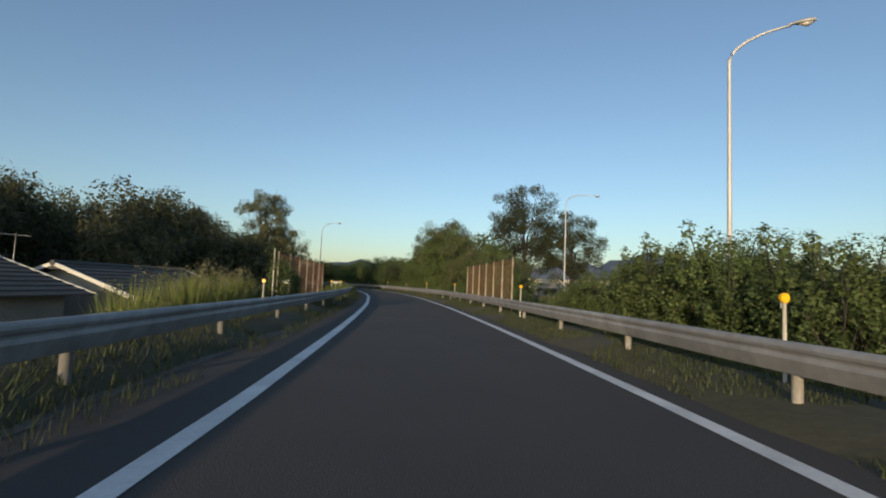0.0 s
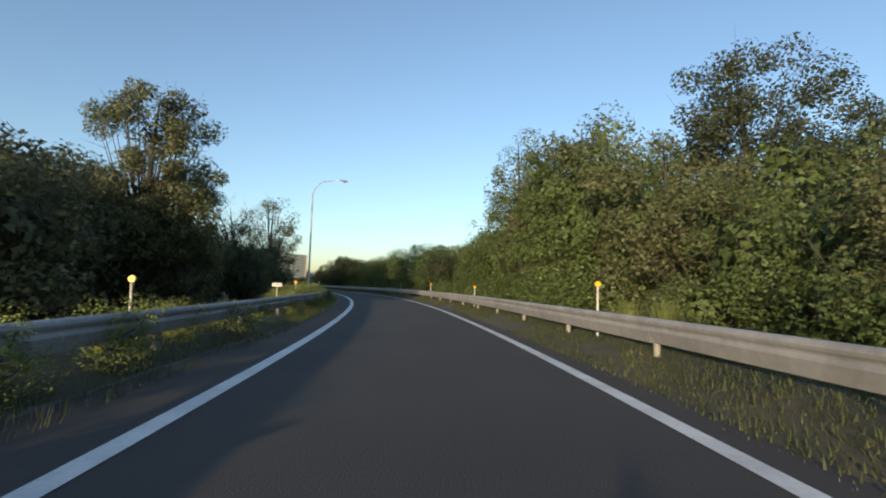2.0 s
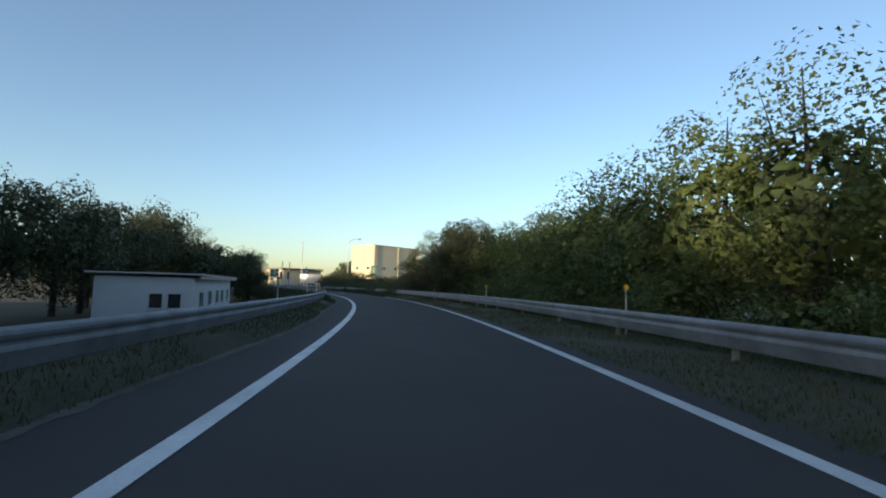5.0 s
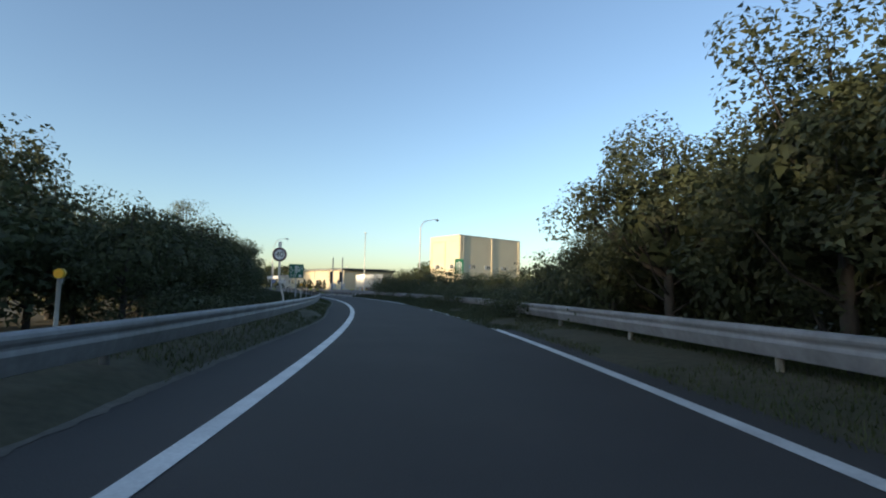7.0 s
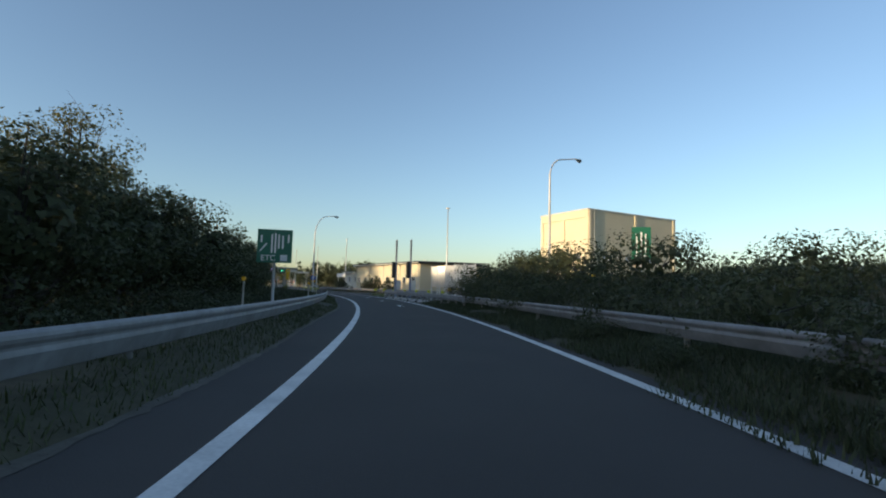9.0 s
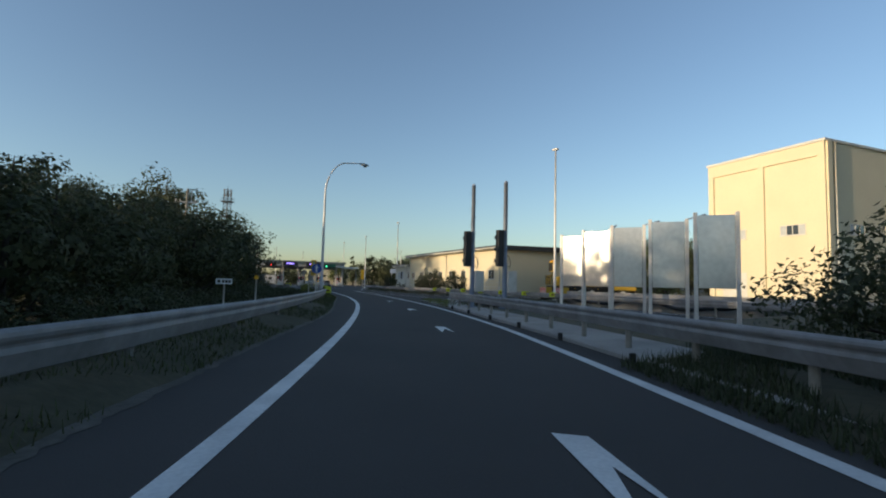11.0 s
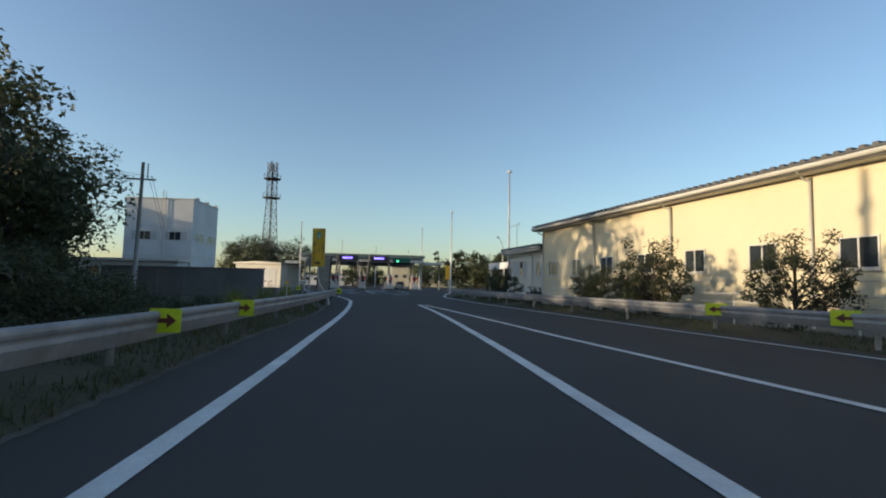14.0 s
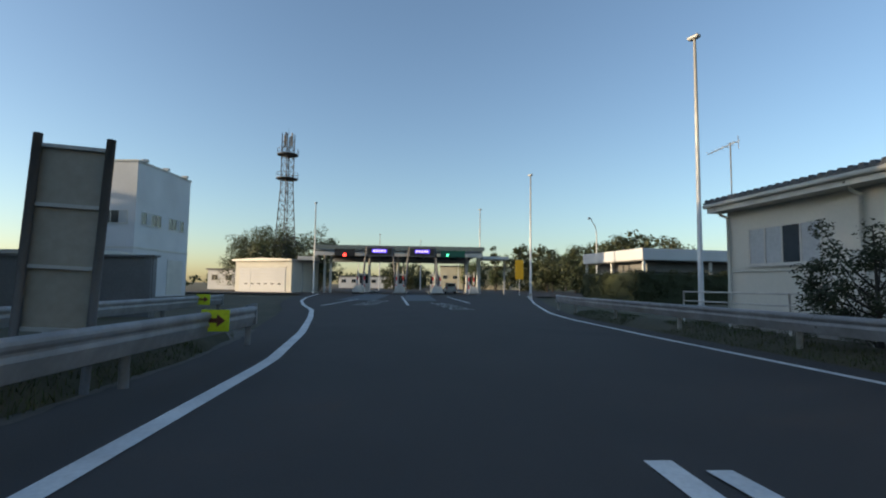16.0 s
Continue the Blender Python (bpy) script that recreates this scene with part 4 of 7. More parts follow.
def corrugated(x0, x1, y0, y1, z, pitch=0.36, amp=0.10, thick=0.05, fall=0.0):
    """A ribbed sheet roof whose ribs run along y; fall lowers its far side."""
    bm = bmesh.new()
    n = int((x1 - x0) / pitch)
    prof = []
    for k in range(n):
        a = x0 + k * pitch
        prof += [(a, 0), (a + pitch * 0.30, 0), (a + pitch * 0.42, amp), (a + pitch * 0.80, amp), (a + pitch * 0.92, 0)]
    prof.append((x1, 0))
    rows = [[bm.verts.new((x, y, z + dz + zz)) for x, dz in prof] for y, zz in ((y0, 0), (y1, -fall))]
    low = [[bm.verts.new((x, y, z - thick + zz)) for x, dz in prof] for y, zz in ((y0, 0), (y1, -fall))]
    for k in range(len(prof) - 1):
        bm.faces.new((rows[0][k], rows[0][k + 1], rows[1][k + 1], rows[1][k]))
        bm.faces.new((low[0][k], low[0][k + 1], rows[0][k + 1], rows[0][k]))
        bm.faces.new((rows[1][k], rows[1][k + 1], low[1][k + 1], low[1][k]))
    bmesh.ops.recalc_face_normals(bm, faces=bm.faces)
    return bm


def pipe(parent, x, y, z0, z1, material=None):
    return part("downpipe", tubed([(x, y, z0), (x, y, z1)], 0.05, 8), material or TRIM, parent)


def cream_block():
    """The tall cream building with recessed bays."""
    W, D, H = 9.6, 18.0, 12.3
    t = root("cream_building", pose(-82.9, 227.4, 0, 0, 0, -23.4), "tall flat-roofed cream building with recessed bays, lit by the low sun", "building")
    wall = part("wall", boxed(0, W, 0, D, -0.5, H), CREAM, t)
    for x in (0, W / 2 - 0.25, W - 0.5):
        part("pilaster", boxed(x, x + 0.5, -0.16, 0.0, -0.3, H), CREAM, t)
    for x0, x1 in ((0.5, W / 2 - 0.25), (W / 2 + 0.25, W - 0.5)):
        part("lintel", boxed(x0, x1, -0.155, 0.0, H - 1.0, H), CREAM, t)
    part("parapet", boxed(-0.12, W + 0.12, -0.25, D + 0.12, H, H + 0.18), TRIM, t)
    for y in (0, D / 2, D - 0.5):
        part("pilaster", boxed(W, W + 0.14, y, y + 0.5, -0.3, H), CREAM, t)
    for x in (1.5, 6.2):
        window(t, x, 5.6, 1.9, 0.8, -0.02, 4, (0, 3))
    for y in (2.5, 7.0, 12):
        window(t, y, 5.6, 1.8, 0.8, W + 0.02, 3, (0,), 'y')
    part("downpipe", tubed([(W + 0.1, 0.9, 0), (W + 0.1, 0.9, H)], 0.07, 8), TRIM, t)
    part("door_panel", boxed(1.2, 3.4, -0.03, 0.0, 0, 2.8), TRIM, t)


def warehouse():
    """Long low warehouse, its long side to the ramp, with a lower annex."""
    L, D, H = 27.4, 13.4, 5.25
    t = root("warehouse", pose(-126.7, 230.0, 0, 0, 0, -20.3), "long cream warehouse with ribbed roof edge, half in tree shade", "warehouse")
    part("wall", boxed(0.8, L, 0, D, -0.5, H - 0.15), CREAM, t)
    part("plinth", boxed(0.78, L + 0.03, -0.03, D, -0.5, 0.45), CONCRETE, t)
    part("roof", corrugated(0.5, L + 0.6, -0.75, D + 0.5, H + 0.12, fall=-0.25), ROOF_SHEET, t, "grey ribbed metal roof")
    part("fascia", boxed(0.55, L + 0.55, -0.62, -0.50, H - 0.16, H + 0.06), ROOF_SHEET, t)
    part("gutter", tubed([(0.5, -0.68, H - 0.02), (L + 0.5, -0.68, H - 0.02)], 0.09, 8), TRIM, t)
    part("verge_board", boxed(L + 0.45, L + 0.58, -0.6, D + 0.4, H - 0.22, H + 0.12), ROOF_DARK, t)
    part("soffit", boxed(0.6, L + 0.5, -0.5, 0.0, H - 0.16, H - 0.10), TRIM, t)
    for x in (1.05, 7.6, 14.0, 20.6, 27.1):
        pipe(t, x, -0.10, 0.0, H - 0.3)
        part("pipe_elbow", tubed([(x, -0.62, H - 0.1), (x, -0.35, H - 0.35), (x, -0.10, H - 0.42)], 0.05, 8), TRIM, t)
    for x in (2.4, 5.6, 8.8, 12.1, 15.4, 18.7, 22.0, 25.3):
        window(t, x - 0.58, 1.92, 1.16, 1.0, -0.02, 2, ())
    part("conduit", tubed([(1.0, -0.03, 1.55), (L, -0.03, 1.55)], 0.015, 5), TRIM, t)
    f = root("pipe_fence", t.matrix_basis @ pose(0, -1.5, 0), "low pale pipe fence before the warehouse wall", "fence")
    for z in (0.45, 0.78, 1.08):
        part("rail", tubed([(-6, 0, z), (L + 4.0, 0, z)], 0.028, 6), WHITE_STEEL, f)
    for k in range(19):
        part("post", tubed([(-6 + k * 2.07, 0, -0.1), (-6 + k * 2.07, 0, 1.11)], 0.03, 6), WHITE_STEEL, f)
    part("vent", boxed(L - 9, L - 8.8, 6, 6.2, H, H + 1.1), WHITE_STEEL, t)

    AL, AD, AH = 6.85, 9.0, 4.05
    a = root("warehouse_annex", t.matrix_basis @ pose(-6.1, 0.3, 0), "low cream annex with sliding windows and a ribbed roof edge", "building")
    part("wall", boxed(0, AL, 0, AD, -0.5, AH - 0.15), CREAM_PALE, a)
    part("plinth", boxed(-0.02, AL, -0.03, AD, -0.5, 0.5), CONCRETE, a)
    part("roof", corrugated(-0.3, AL - 0.02, -0.7, AD + 0.4, AH + 0.1, 0.27, 0.10, fall=-0.2), ROOF_SHEET, a, "dark ribbed metal roof")
    part("fascia", boxed(-0.25, AL - 0.02, -0.58, -0.46, AH - 0.25, AH + 0.05), TRIM, a)
    part("soffit", boxed(-0.25, AL - 0.02, -0.46, 0.0, AH - 0.25, AH - 0.2), TRIM, a)
    part("gutter", tubed([(-0.3, -0.64, AH - 0.02), (AL - 0.02, -0.64, AH - 0.02)], 0.08, 8), TRIM, a)
    for x in (0.15, 4.72):
        pipe(a, x, -0.10, 0.0, AH - 0.45)
        part("pipe_elbow", tubed([(x, -0.58, AH - 0.12), (x, -0.35, AH - 0.36), (x, -0.10, AH - 0.45)], 0.05, 8), TRIM, a)
    window(a, 0.95, 1.95, 2.6, 1.2, -0.02, 4, (0, 1, 3))
    window(a, 5.35, 1.95, 1.2, 1.1, -0.02, 2, (1,))
    part("conduit", tubed([(0.2, -0.03, 1.75), (AL, -0.03, 1.75)], 0.015, 5), TRIM, a)
    w = root("tv_antenna", pose(-133.0, 233.9, 4.1), "roof television antenna on a thin pole", "antenna")
    part("pole", tubed([(0, 0, -0.3), (0, 0, 2.6)], 0.025, 6), POLE_GREY, w)
    part("boom", tubed([(-0.9, 0.0, 2.35), (0.35, 0.0, 2.6)], 0.018, 6), POLE_GREY, w)
    for k in range(6):
        x = -0.8 + k * 0.2
        part("element", tubed([(x, -0.22, 2.37 + k * 0.04), (x, 0.22, 2.37 + k * 0.04)], 0.008, 5), POLE_GREY, w)
    part("stay", tubed([(0.3, 0, 2.3), (0.3, 0, 2.8)], 0.012, 5), POLE_GREY, w)


def white_block():
    """Three-storey white building left of the plaza, with a low wing."""
    W, D, H = 8.2, 8.4, 11.2
    t = root("white_building", pose(-174.4, 206.1, 0, 0, 0, 60), "three-storey white building with ribbon windows and a roof ladder", "building")
    part("wall", boxed(0, W, 0, D, -0.5, H), WHITE_WALL, t)
    part("roof_edge", boxed(-0.08, W + 0.08, -0.08, D + 0.08, H, H + 0.15), TRIM, t)
    window(t, 0.9, 6.0, 3.1, 1.1, -0.02, 4, (0, 3))
    window(t, 4.7, 6.0, 2.9, 1.1, -0.02, 4, (0, 3))
    window(t, 0.8, 6.0, 2.9, 1.1, W + 0.02, 4, (1,), 'y')
    window(t, 4.9, 6.0, 2.6, 1.1, W + 0.02, 4, (2,), 'y')
    part("string_course", boxed(W, W + 0.06, 0, D, 3.9, 4.05), TRIM, t)
    part("roller_door", boxed(W, W + 0.04, 5.0, 7.6, 0.0, 3.2), TRIM, t)
    part("string_course", boxed(0, W, -0.06, 0.0, 3.9, 4.05), TRIM, t)
    for x in (4.5, 4.9):
        part("ladder_rail", tubed([(x, -0.15, 0.5), (x, -0.15, H + 1.0)], 0.03, 6), POLE_LIGHT, t)
    for k in range(3):
        f = part("floodlight", boxed(W - 0.2, W + 0.35, 0.6 + k * 3.2, 0.9 + k * 3.2, H + 0.12, H + 0.35), POLE_GREY, t)
    part("lightning_rod", tubed([(4.4, 0.3, H), (4.4, 0.3, H + 1.3)], 0.02, 5), POLE_GREY, t)
    g = root("office_wing", pose(-174.4, 206.1, 0, 0, 0, 60) @ pose(-7.5, -3.2, 0), "low white office wing with a grey eave and dark windows", "building")
    part("wall", boxed(0, 15.5, 0, 3.1, -0.5, 3.2), WHITE_WALL, g)
    part("eave", boxed(-0.4, 15.9, -0.5, 3.15, 3.2, 3.5), TRIM, g)
    for x in (1.2, 4.4, 9.0, 12.2):
        window(g, x, 1.3, 2.4, 1.2, -0.02, 3, (0,))
    b = root("boundary_wall", pose(-144.1, 215.2, 0, 0, 0, 60), "dark grey block wall with a flat coping", "wall")
    part("wall", boxed(-13.0, 0.0, -0.12, 0.12, -0.6, 2.12), GREY_WALL, b)
    for k in range(7):
        part("pier", boxed(-13.0 + k * 2.12, -12.75 + k * 2.12, -0.20, -0.12, -0.6, 2.12), GREY_WALL, b)
    part("coping", boxed(-13.1, 0.1, -0.24, 0.17, 2.12, 2.2), GREY_WALL, b)


def garage():
    t = root("garage", pose(-195.0, 224.0, 0, 0, 0, 40), "low cream garage with a wide shutter and thin roof edge", "garage")
    part("wall", boxed(0, 9.2, 0, 6, -0.3, 4.1), CREAM_PALE, t)
    part("roof", prism(bmesh.new(), [(-0.3, 4.1), (9.5, 4.1), (9.5, 4.35), (4.6, 4.55), (-0.3, 4.35)], -0.4, 6.3), POLE_GREY, t)
    for x0, x1 in ((0.7, 2.6), (2.66, 8.3)):
        s = part("shutter", boxed(x0, x1, -0.05, 0.0, 0, 3.2), WHITE_WALL, t)
        for k in range(7):
            part("slat", boxed(x0, x1, -0.065, -0.05, 0.3 + k * 0.42, 0.34 + k * 0.42), TRIM, s)
    part("lintel", boxed(0.6, 8.4, -0.07, 0.0, 3.2, 3.4), TRIM, t)
    for k in range(6):
        part("vent", boxed(1.6 + k * 1.1, 2.1 + k * 1.1, -0.07, -0.05, 1.0, 1.16), BLACK, t)


CANOPY_AT = pose(-150.8, 251.3, 0, 0, 0, 73.6)


def canopy_house():
    """Open-sided flat-roofed building right of the plaza."""
    t = root("canopy_building", CANOPY_AT, "low building with a deep white flat eave, front coloured dark for shade", "building")
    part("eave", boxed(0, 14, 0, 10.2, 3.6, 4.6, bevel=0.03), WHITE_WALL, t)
    # Dark grey soffit and wall carry the shade under the eave in their colour.
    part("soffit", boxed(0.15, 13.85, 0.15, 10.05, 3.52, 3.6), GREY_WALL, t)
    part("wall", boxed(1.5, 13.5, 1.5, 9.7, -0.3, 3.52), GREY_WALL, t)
    for x, y in ((0.2, 0.2), (7.0, 0.2), (13.6, 0.2), (0.2, 5.1), (0.2, 9.8)):
        part("column", boxed(x, x + 0.2, y, y + 0.2, -0.2, 3.52), WHITE_STEEL, t)
    part("window_band", boxed(2.2, 12.8, 1.45, 1.5, 1.1, 2.6), GLASS, t)
    part("window_band", boxed(1.45, 1.5, 2.2, 8.2, 1.1, 2.6), GLASS, t)
    part("notice", boxed(1.38, 1.44, 8.6, 9.4, 1.6, 2.6), SIGN_WHITE, t)


def hut():
    """Prefabricated hut behind the left rail, its ribbed eave at eye height."""
    t = root("prefab_hut", here(154.0, -12.0, -1.2, 90), "white prefabricated hut with a ribbed eave and sliding windows", "hut")
    part("wall", boxed(-20.0, 0, 0, 5.0, -0.2, 2.55), WHITE_WALL, t)
    part("roof", corrugated(-20.4, 0.5, -0.55, 5.4, 2.72, 0.30, 0.08), ROOF_PALE, t, "pale ribbed roof sheet")
    part("fascia", boxed(-20.3, 0.4, -0.45, -0.35, 2.5, 2.66), TRIM, t)
    for x in HUT_WINDOWS:
        window(t, x, 0.72, 1.5, 1.0, -0.02, 2, ())
    for y in (0.6, 1.55):
        window(t, y, 0.75, 0.75, 0.9, -20.02, 1, (), '-y')
    for x0 in (-9.6, -5.2):
        part("handrail", tubed([(x0, -0.5, 0.7), (x0 + 1.6, -0.5, 1.75), (x0 + 2.8, -0.5, 1.85), (x0 + 2.85, -0.5, 0.6)], 0.02, 6), POLE_GREY, t)


HUT_WINDOWS = (-18.0, -14.2, -10.3, -7.0, -3.0)


def house(m, w, d, eave, ridge, label):
    """Low house with a tiled gable roof, ridge along x."""
    t = root("house", m, label, "house", "houses below the embankment")
    part("wall", boxed(0, w, 0, d, -1.0, eave), shade("house_wall", (0.30, 0.28, 0.25), 0.85, 0, (0.24, 0.22, 0.2), 0.5, 8), t)
    roof = part("roof", boxed(-0.78, w + 0.78, d / 2 - 0.3, d / 2 + 0.3, ridge - 0.30, ridge - 0.06), ROOF_DARK, t, "dark grey tiled roof")
    rows = 9
    for side in (0, 1):
        for k in range(rows):
            f0, f1 = k / rows, (k + 1) / rows
            y0, y1 = -0.8 + (d / 2 + 0.8) * f0, -0.8 + (d / 2 + 0.8) * f1
            z0, z1 = eave - 0.25 + (ridge - eave + 0.25) * f0, eave - 0.25 + (ridge - eave + 0.25) * f1
            if side:
                y0, y1 = d - y0, d - y1
            bm = bmesh.new()
            v = [bm.verts.new(p) for p in ((-0.8, y0, z0 + 0.05), (w + 0.8, y0, z0 + 0.05), (w + 0.8, y1, z1), (-0.8, y1, z1),
                                           (-0.8, y0, z0 - 0.02), (w + 0.8, y0, z0 - 0.02))]
            bm.faces.new((v[0], v[1], v[2], v[3]))
            bm.faces.new((v[4], v[5], v[1], v[0]))
            part("tile_course", bm, ROOF_DARK, roof)
    part("ridge", tubed([(-0.85, d / 2, ridge), (w + 0.85, d / 2, ridge)], 0.14, 8), ROOF_DARK, t)
    for x0 in (-0.82, w + 0.72):
        bm = bmesh.new()
        for ya, yb in ((-0.85, d / 2), (d + 0.85, d / 2)):
            v = [bm.verts.new(p) for p in ((x0, ya, eave - 0.42), (x0, yb, ridge - 0.12), (x0, yb, ridge + 0.06), (x0, ya, eave - 0.2),
                                           (x0 + .1, ya, eave - 0.42), (x0 + .1, yb, ridge - 0.12), (x0 + .1, yb, ridge + 0.06), (x0 + .1, ya, eave - 0.2))]
            for q in ((0, 1, 2, 3), (7, 6, 5, 4), (3, 2, 6, 7), (0, 4, 5, 1)):
                bm.faces.new([v[i] for i in q])
        bmesh.ops.recalc_face_normals(bm, faces=bm.faces)
        part("barge_board", bm, TRIM, t)
    for x in (0, w):
        bm = bmesh.new()
        bm.faces.new([bm.verts.new(p) for p in ((x, 0, eave), (x, d / 2, ridge - 0.15), (x, d, eave))])
        part("gable", bm, t.children[0].data.materials[0], t)
    for x in np.arange(1.0, w - 2, 3.2):
        window(t, float(x), 0.9, 1.9, 1.3, -0.02, 2)
    return t


def antenna(m, h):
    w = root("tv_antenna", m, "television antenna on a thin roof pole", "antenna", "house antennas")
    part("pole", tubed([(0, 0, -0.5), (0, 0, h)], 0.025, 6), POLE_GREY, w)
    part("boom", tubed([(-0.6, 0, h - 0.1), (0.6, 0, h - 0.1)], 0.02, 6), POLE_GREY, w)
    for k in range(6):
        part("element", tubed([(-0.5 + k * 0.2, -0.3, h - 0.1), (-0.5 + k * 0.2, 0.3, h - 0.1)], 0.01, 5), POLE_GREY, w)


def lattice_tower():
    t = root("lattice_tower", pose(-204.3, 232.3, 0, 0, 0, 25), "tall grey steel lattice communication tower with two platforms", "tower")
    H = 25.5
    half = lambda z: 1.45 - 0.75 * min(z / 17.0, 1.0)
    for sx, sy in ((1, 1), (-1, 1), (-1, -1), (1, -1)):
        part("leg", tubed([(sx * half(z), sy * half(z), z) for z in (0, 17, H)], 0.08, 6), TOWER_STEEL, t)
    zs = list(np.arange(0, H - 0.5, 1.45))
    for z0, z1 in zip(zs, zs[1:]):
        bm = bmesh.new()
        a, b = half(z0), half(z1)
        for (x0, y0), (x1, y1) in ((((-1), -1), (1, -1)), ((1, -1), (1, 1)), ((1, 1), (-1, 1)), ((-1, 1), (-1, -1))):
            tube(bm, [(x0 * a, y0 * a, z0), (x1 * b, y1 * b, z1)], 0.035, 4)
            tube(bm, [(x1 * a, y1 * a, z0), (x0 * b, y0 * b, z1)], 0.035, 4)
            tube(bm, [(x0 * a, y0 * a, z0), (x1 * a, y1 * a, z0)], 0.035, 4)
        part("bracing", bm, TOWER_STEEL, t)
    for z, r in ((18.2, 1.75), (22.2, 1.7)):
        bm = bmesh.new()
        n = 16
        tube(bm, [(r * math.cos(2 * math.pi * k / n), r * math.sin(2 * math.pi * k / n), z + 0.9) for k in range(n + 1)], 0.03, 4)
        for k in range(n):
            c, s = math.cos(2 * math.pi * k / n), math.sin(2 * math.pi * k / n)
            tube(bm, [(r * c, r * s, z), (r * c, r * s, z + 0.9)], 0.022, 4)
        bmesh.ops.create_cone(bm, segments=16, radius1=r, radius2=r, depth=0.1, cap_ends=True, matrix=pose(0, 0, z))
        part("platform", bm, TOWER_STEEL, t)
    for k in range(6):
        a = math.pi * k / 3
        part("antenna_panel", boxed(-0.10, 0.10, -0.06, 0.06, 0, 2.1), TOWER_STEEL, t, m=pose(1.0 * math.cos(a), 1.0 * math.sin(a), 23.6, 0, 0, math.degrees(a) + 90))
    part("lightning_rod", tubed([(0, 0, H), (0, 0, H + 1.0)], 0.03, 5), TOWER_STEEL, t)


def utility_pole(m, h, label, wires=True):
    t = root("utility_pole", m, label, "utility pole", "utility poles")
    part("pole", tubed([(0, 0, -0.5), (0.12, 0, h)], [0.16, 0.10], 10), CONCRETE, t)
    part("crossarm", boxed(-0.9, 1.0, -0.05, 0.05, h - 1.25, h - 1.13), POLE_GREY, t)
    part("second_mast", tubed([(0.45, 0, h - 1.2), (0.45, 0, h - 0.1)], 0.04, 6), POLE_GREY, t)
    for x in (-0.8, -0.45, 0.75):
        part("insulator", tubed([(x, 0, h - 1.12), (x, 0, h - 0.95)], 0.04, 8), WHITE_STEEL, t)
    if wires:
        for x, end in ((-0.8, (-9, -40, h - 1.5)), (-0.45, (-8, -40, h - 1.4)), (0.75, (-6, -40, h - 1.6))):
            pts = []
            for k in range(13):
                f = k / 12
                pts.append((x + (end[0] - x) * f, end[1] * f, (h - 1.0) + (end[2] - h + 1.0) * f - 1.2 * math.sin(math.pi * f)))
            part("wire", tubed(pts, 0.013, 4), BLACK, t)
        for x in (-0.7, 0.6, 0.8):
            part("drop_wire", tubed([(x, 0, h - 1.2), (x + 0.35, 0.1, h - 2.6), (x + 0.9, 0.2, h - 4.6)], 0.014, 4), BLACK, t)


cream_block()
warehouse()
white_block()
garage()
canopy_house()
hut()
house(here(11.0, -16.0, -3.6, 84), 11.5, 8.0, 4.0, 5.3, "low house with a dark grey tiled gable roof below the road")
house(here(25.5, -13.2, -3.6, 80), 9.0, 7.0, 3.85, 5.12, "low house with a dark tiled roof and pale barge boards")
antenna(here(18.5, -20.0, 1.2, 60), 2.0)
antenna(here(26.0, -19.0, 1.0, 60), 1.9)
lattice_tower()
utility_pole(pose(-140.9, 205.7, 0, 0, 0, 64), 9.2, "leaning concrete utility pole with sagging wires")
utility_pole(pose(-163, 186, 0, 0, 0, 64), 9.5, "far concrete utility pole", False)
utility_pole(here(246.4, -15.7, -0.5), 9.6, "utility pole rising behind the dark trees", False)
utility_pole(pose(-236, 236, 0, 0, 0, 64), 9.5, "far concrete utility pole", False)
_p = root("marker_pole", here(18.3, -4.9, 0.0), "thin white pole at the fence end", "pole")
part("pole", tubed([(0, 0, -1), (0, 0, 2.3)], 0.021, 8), WHITE_STEEL, _p)


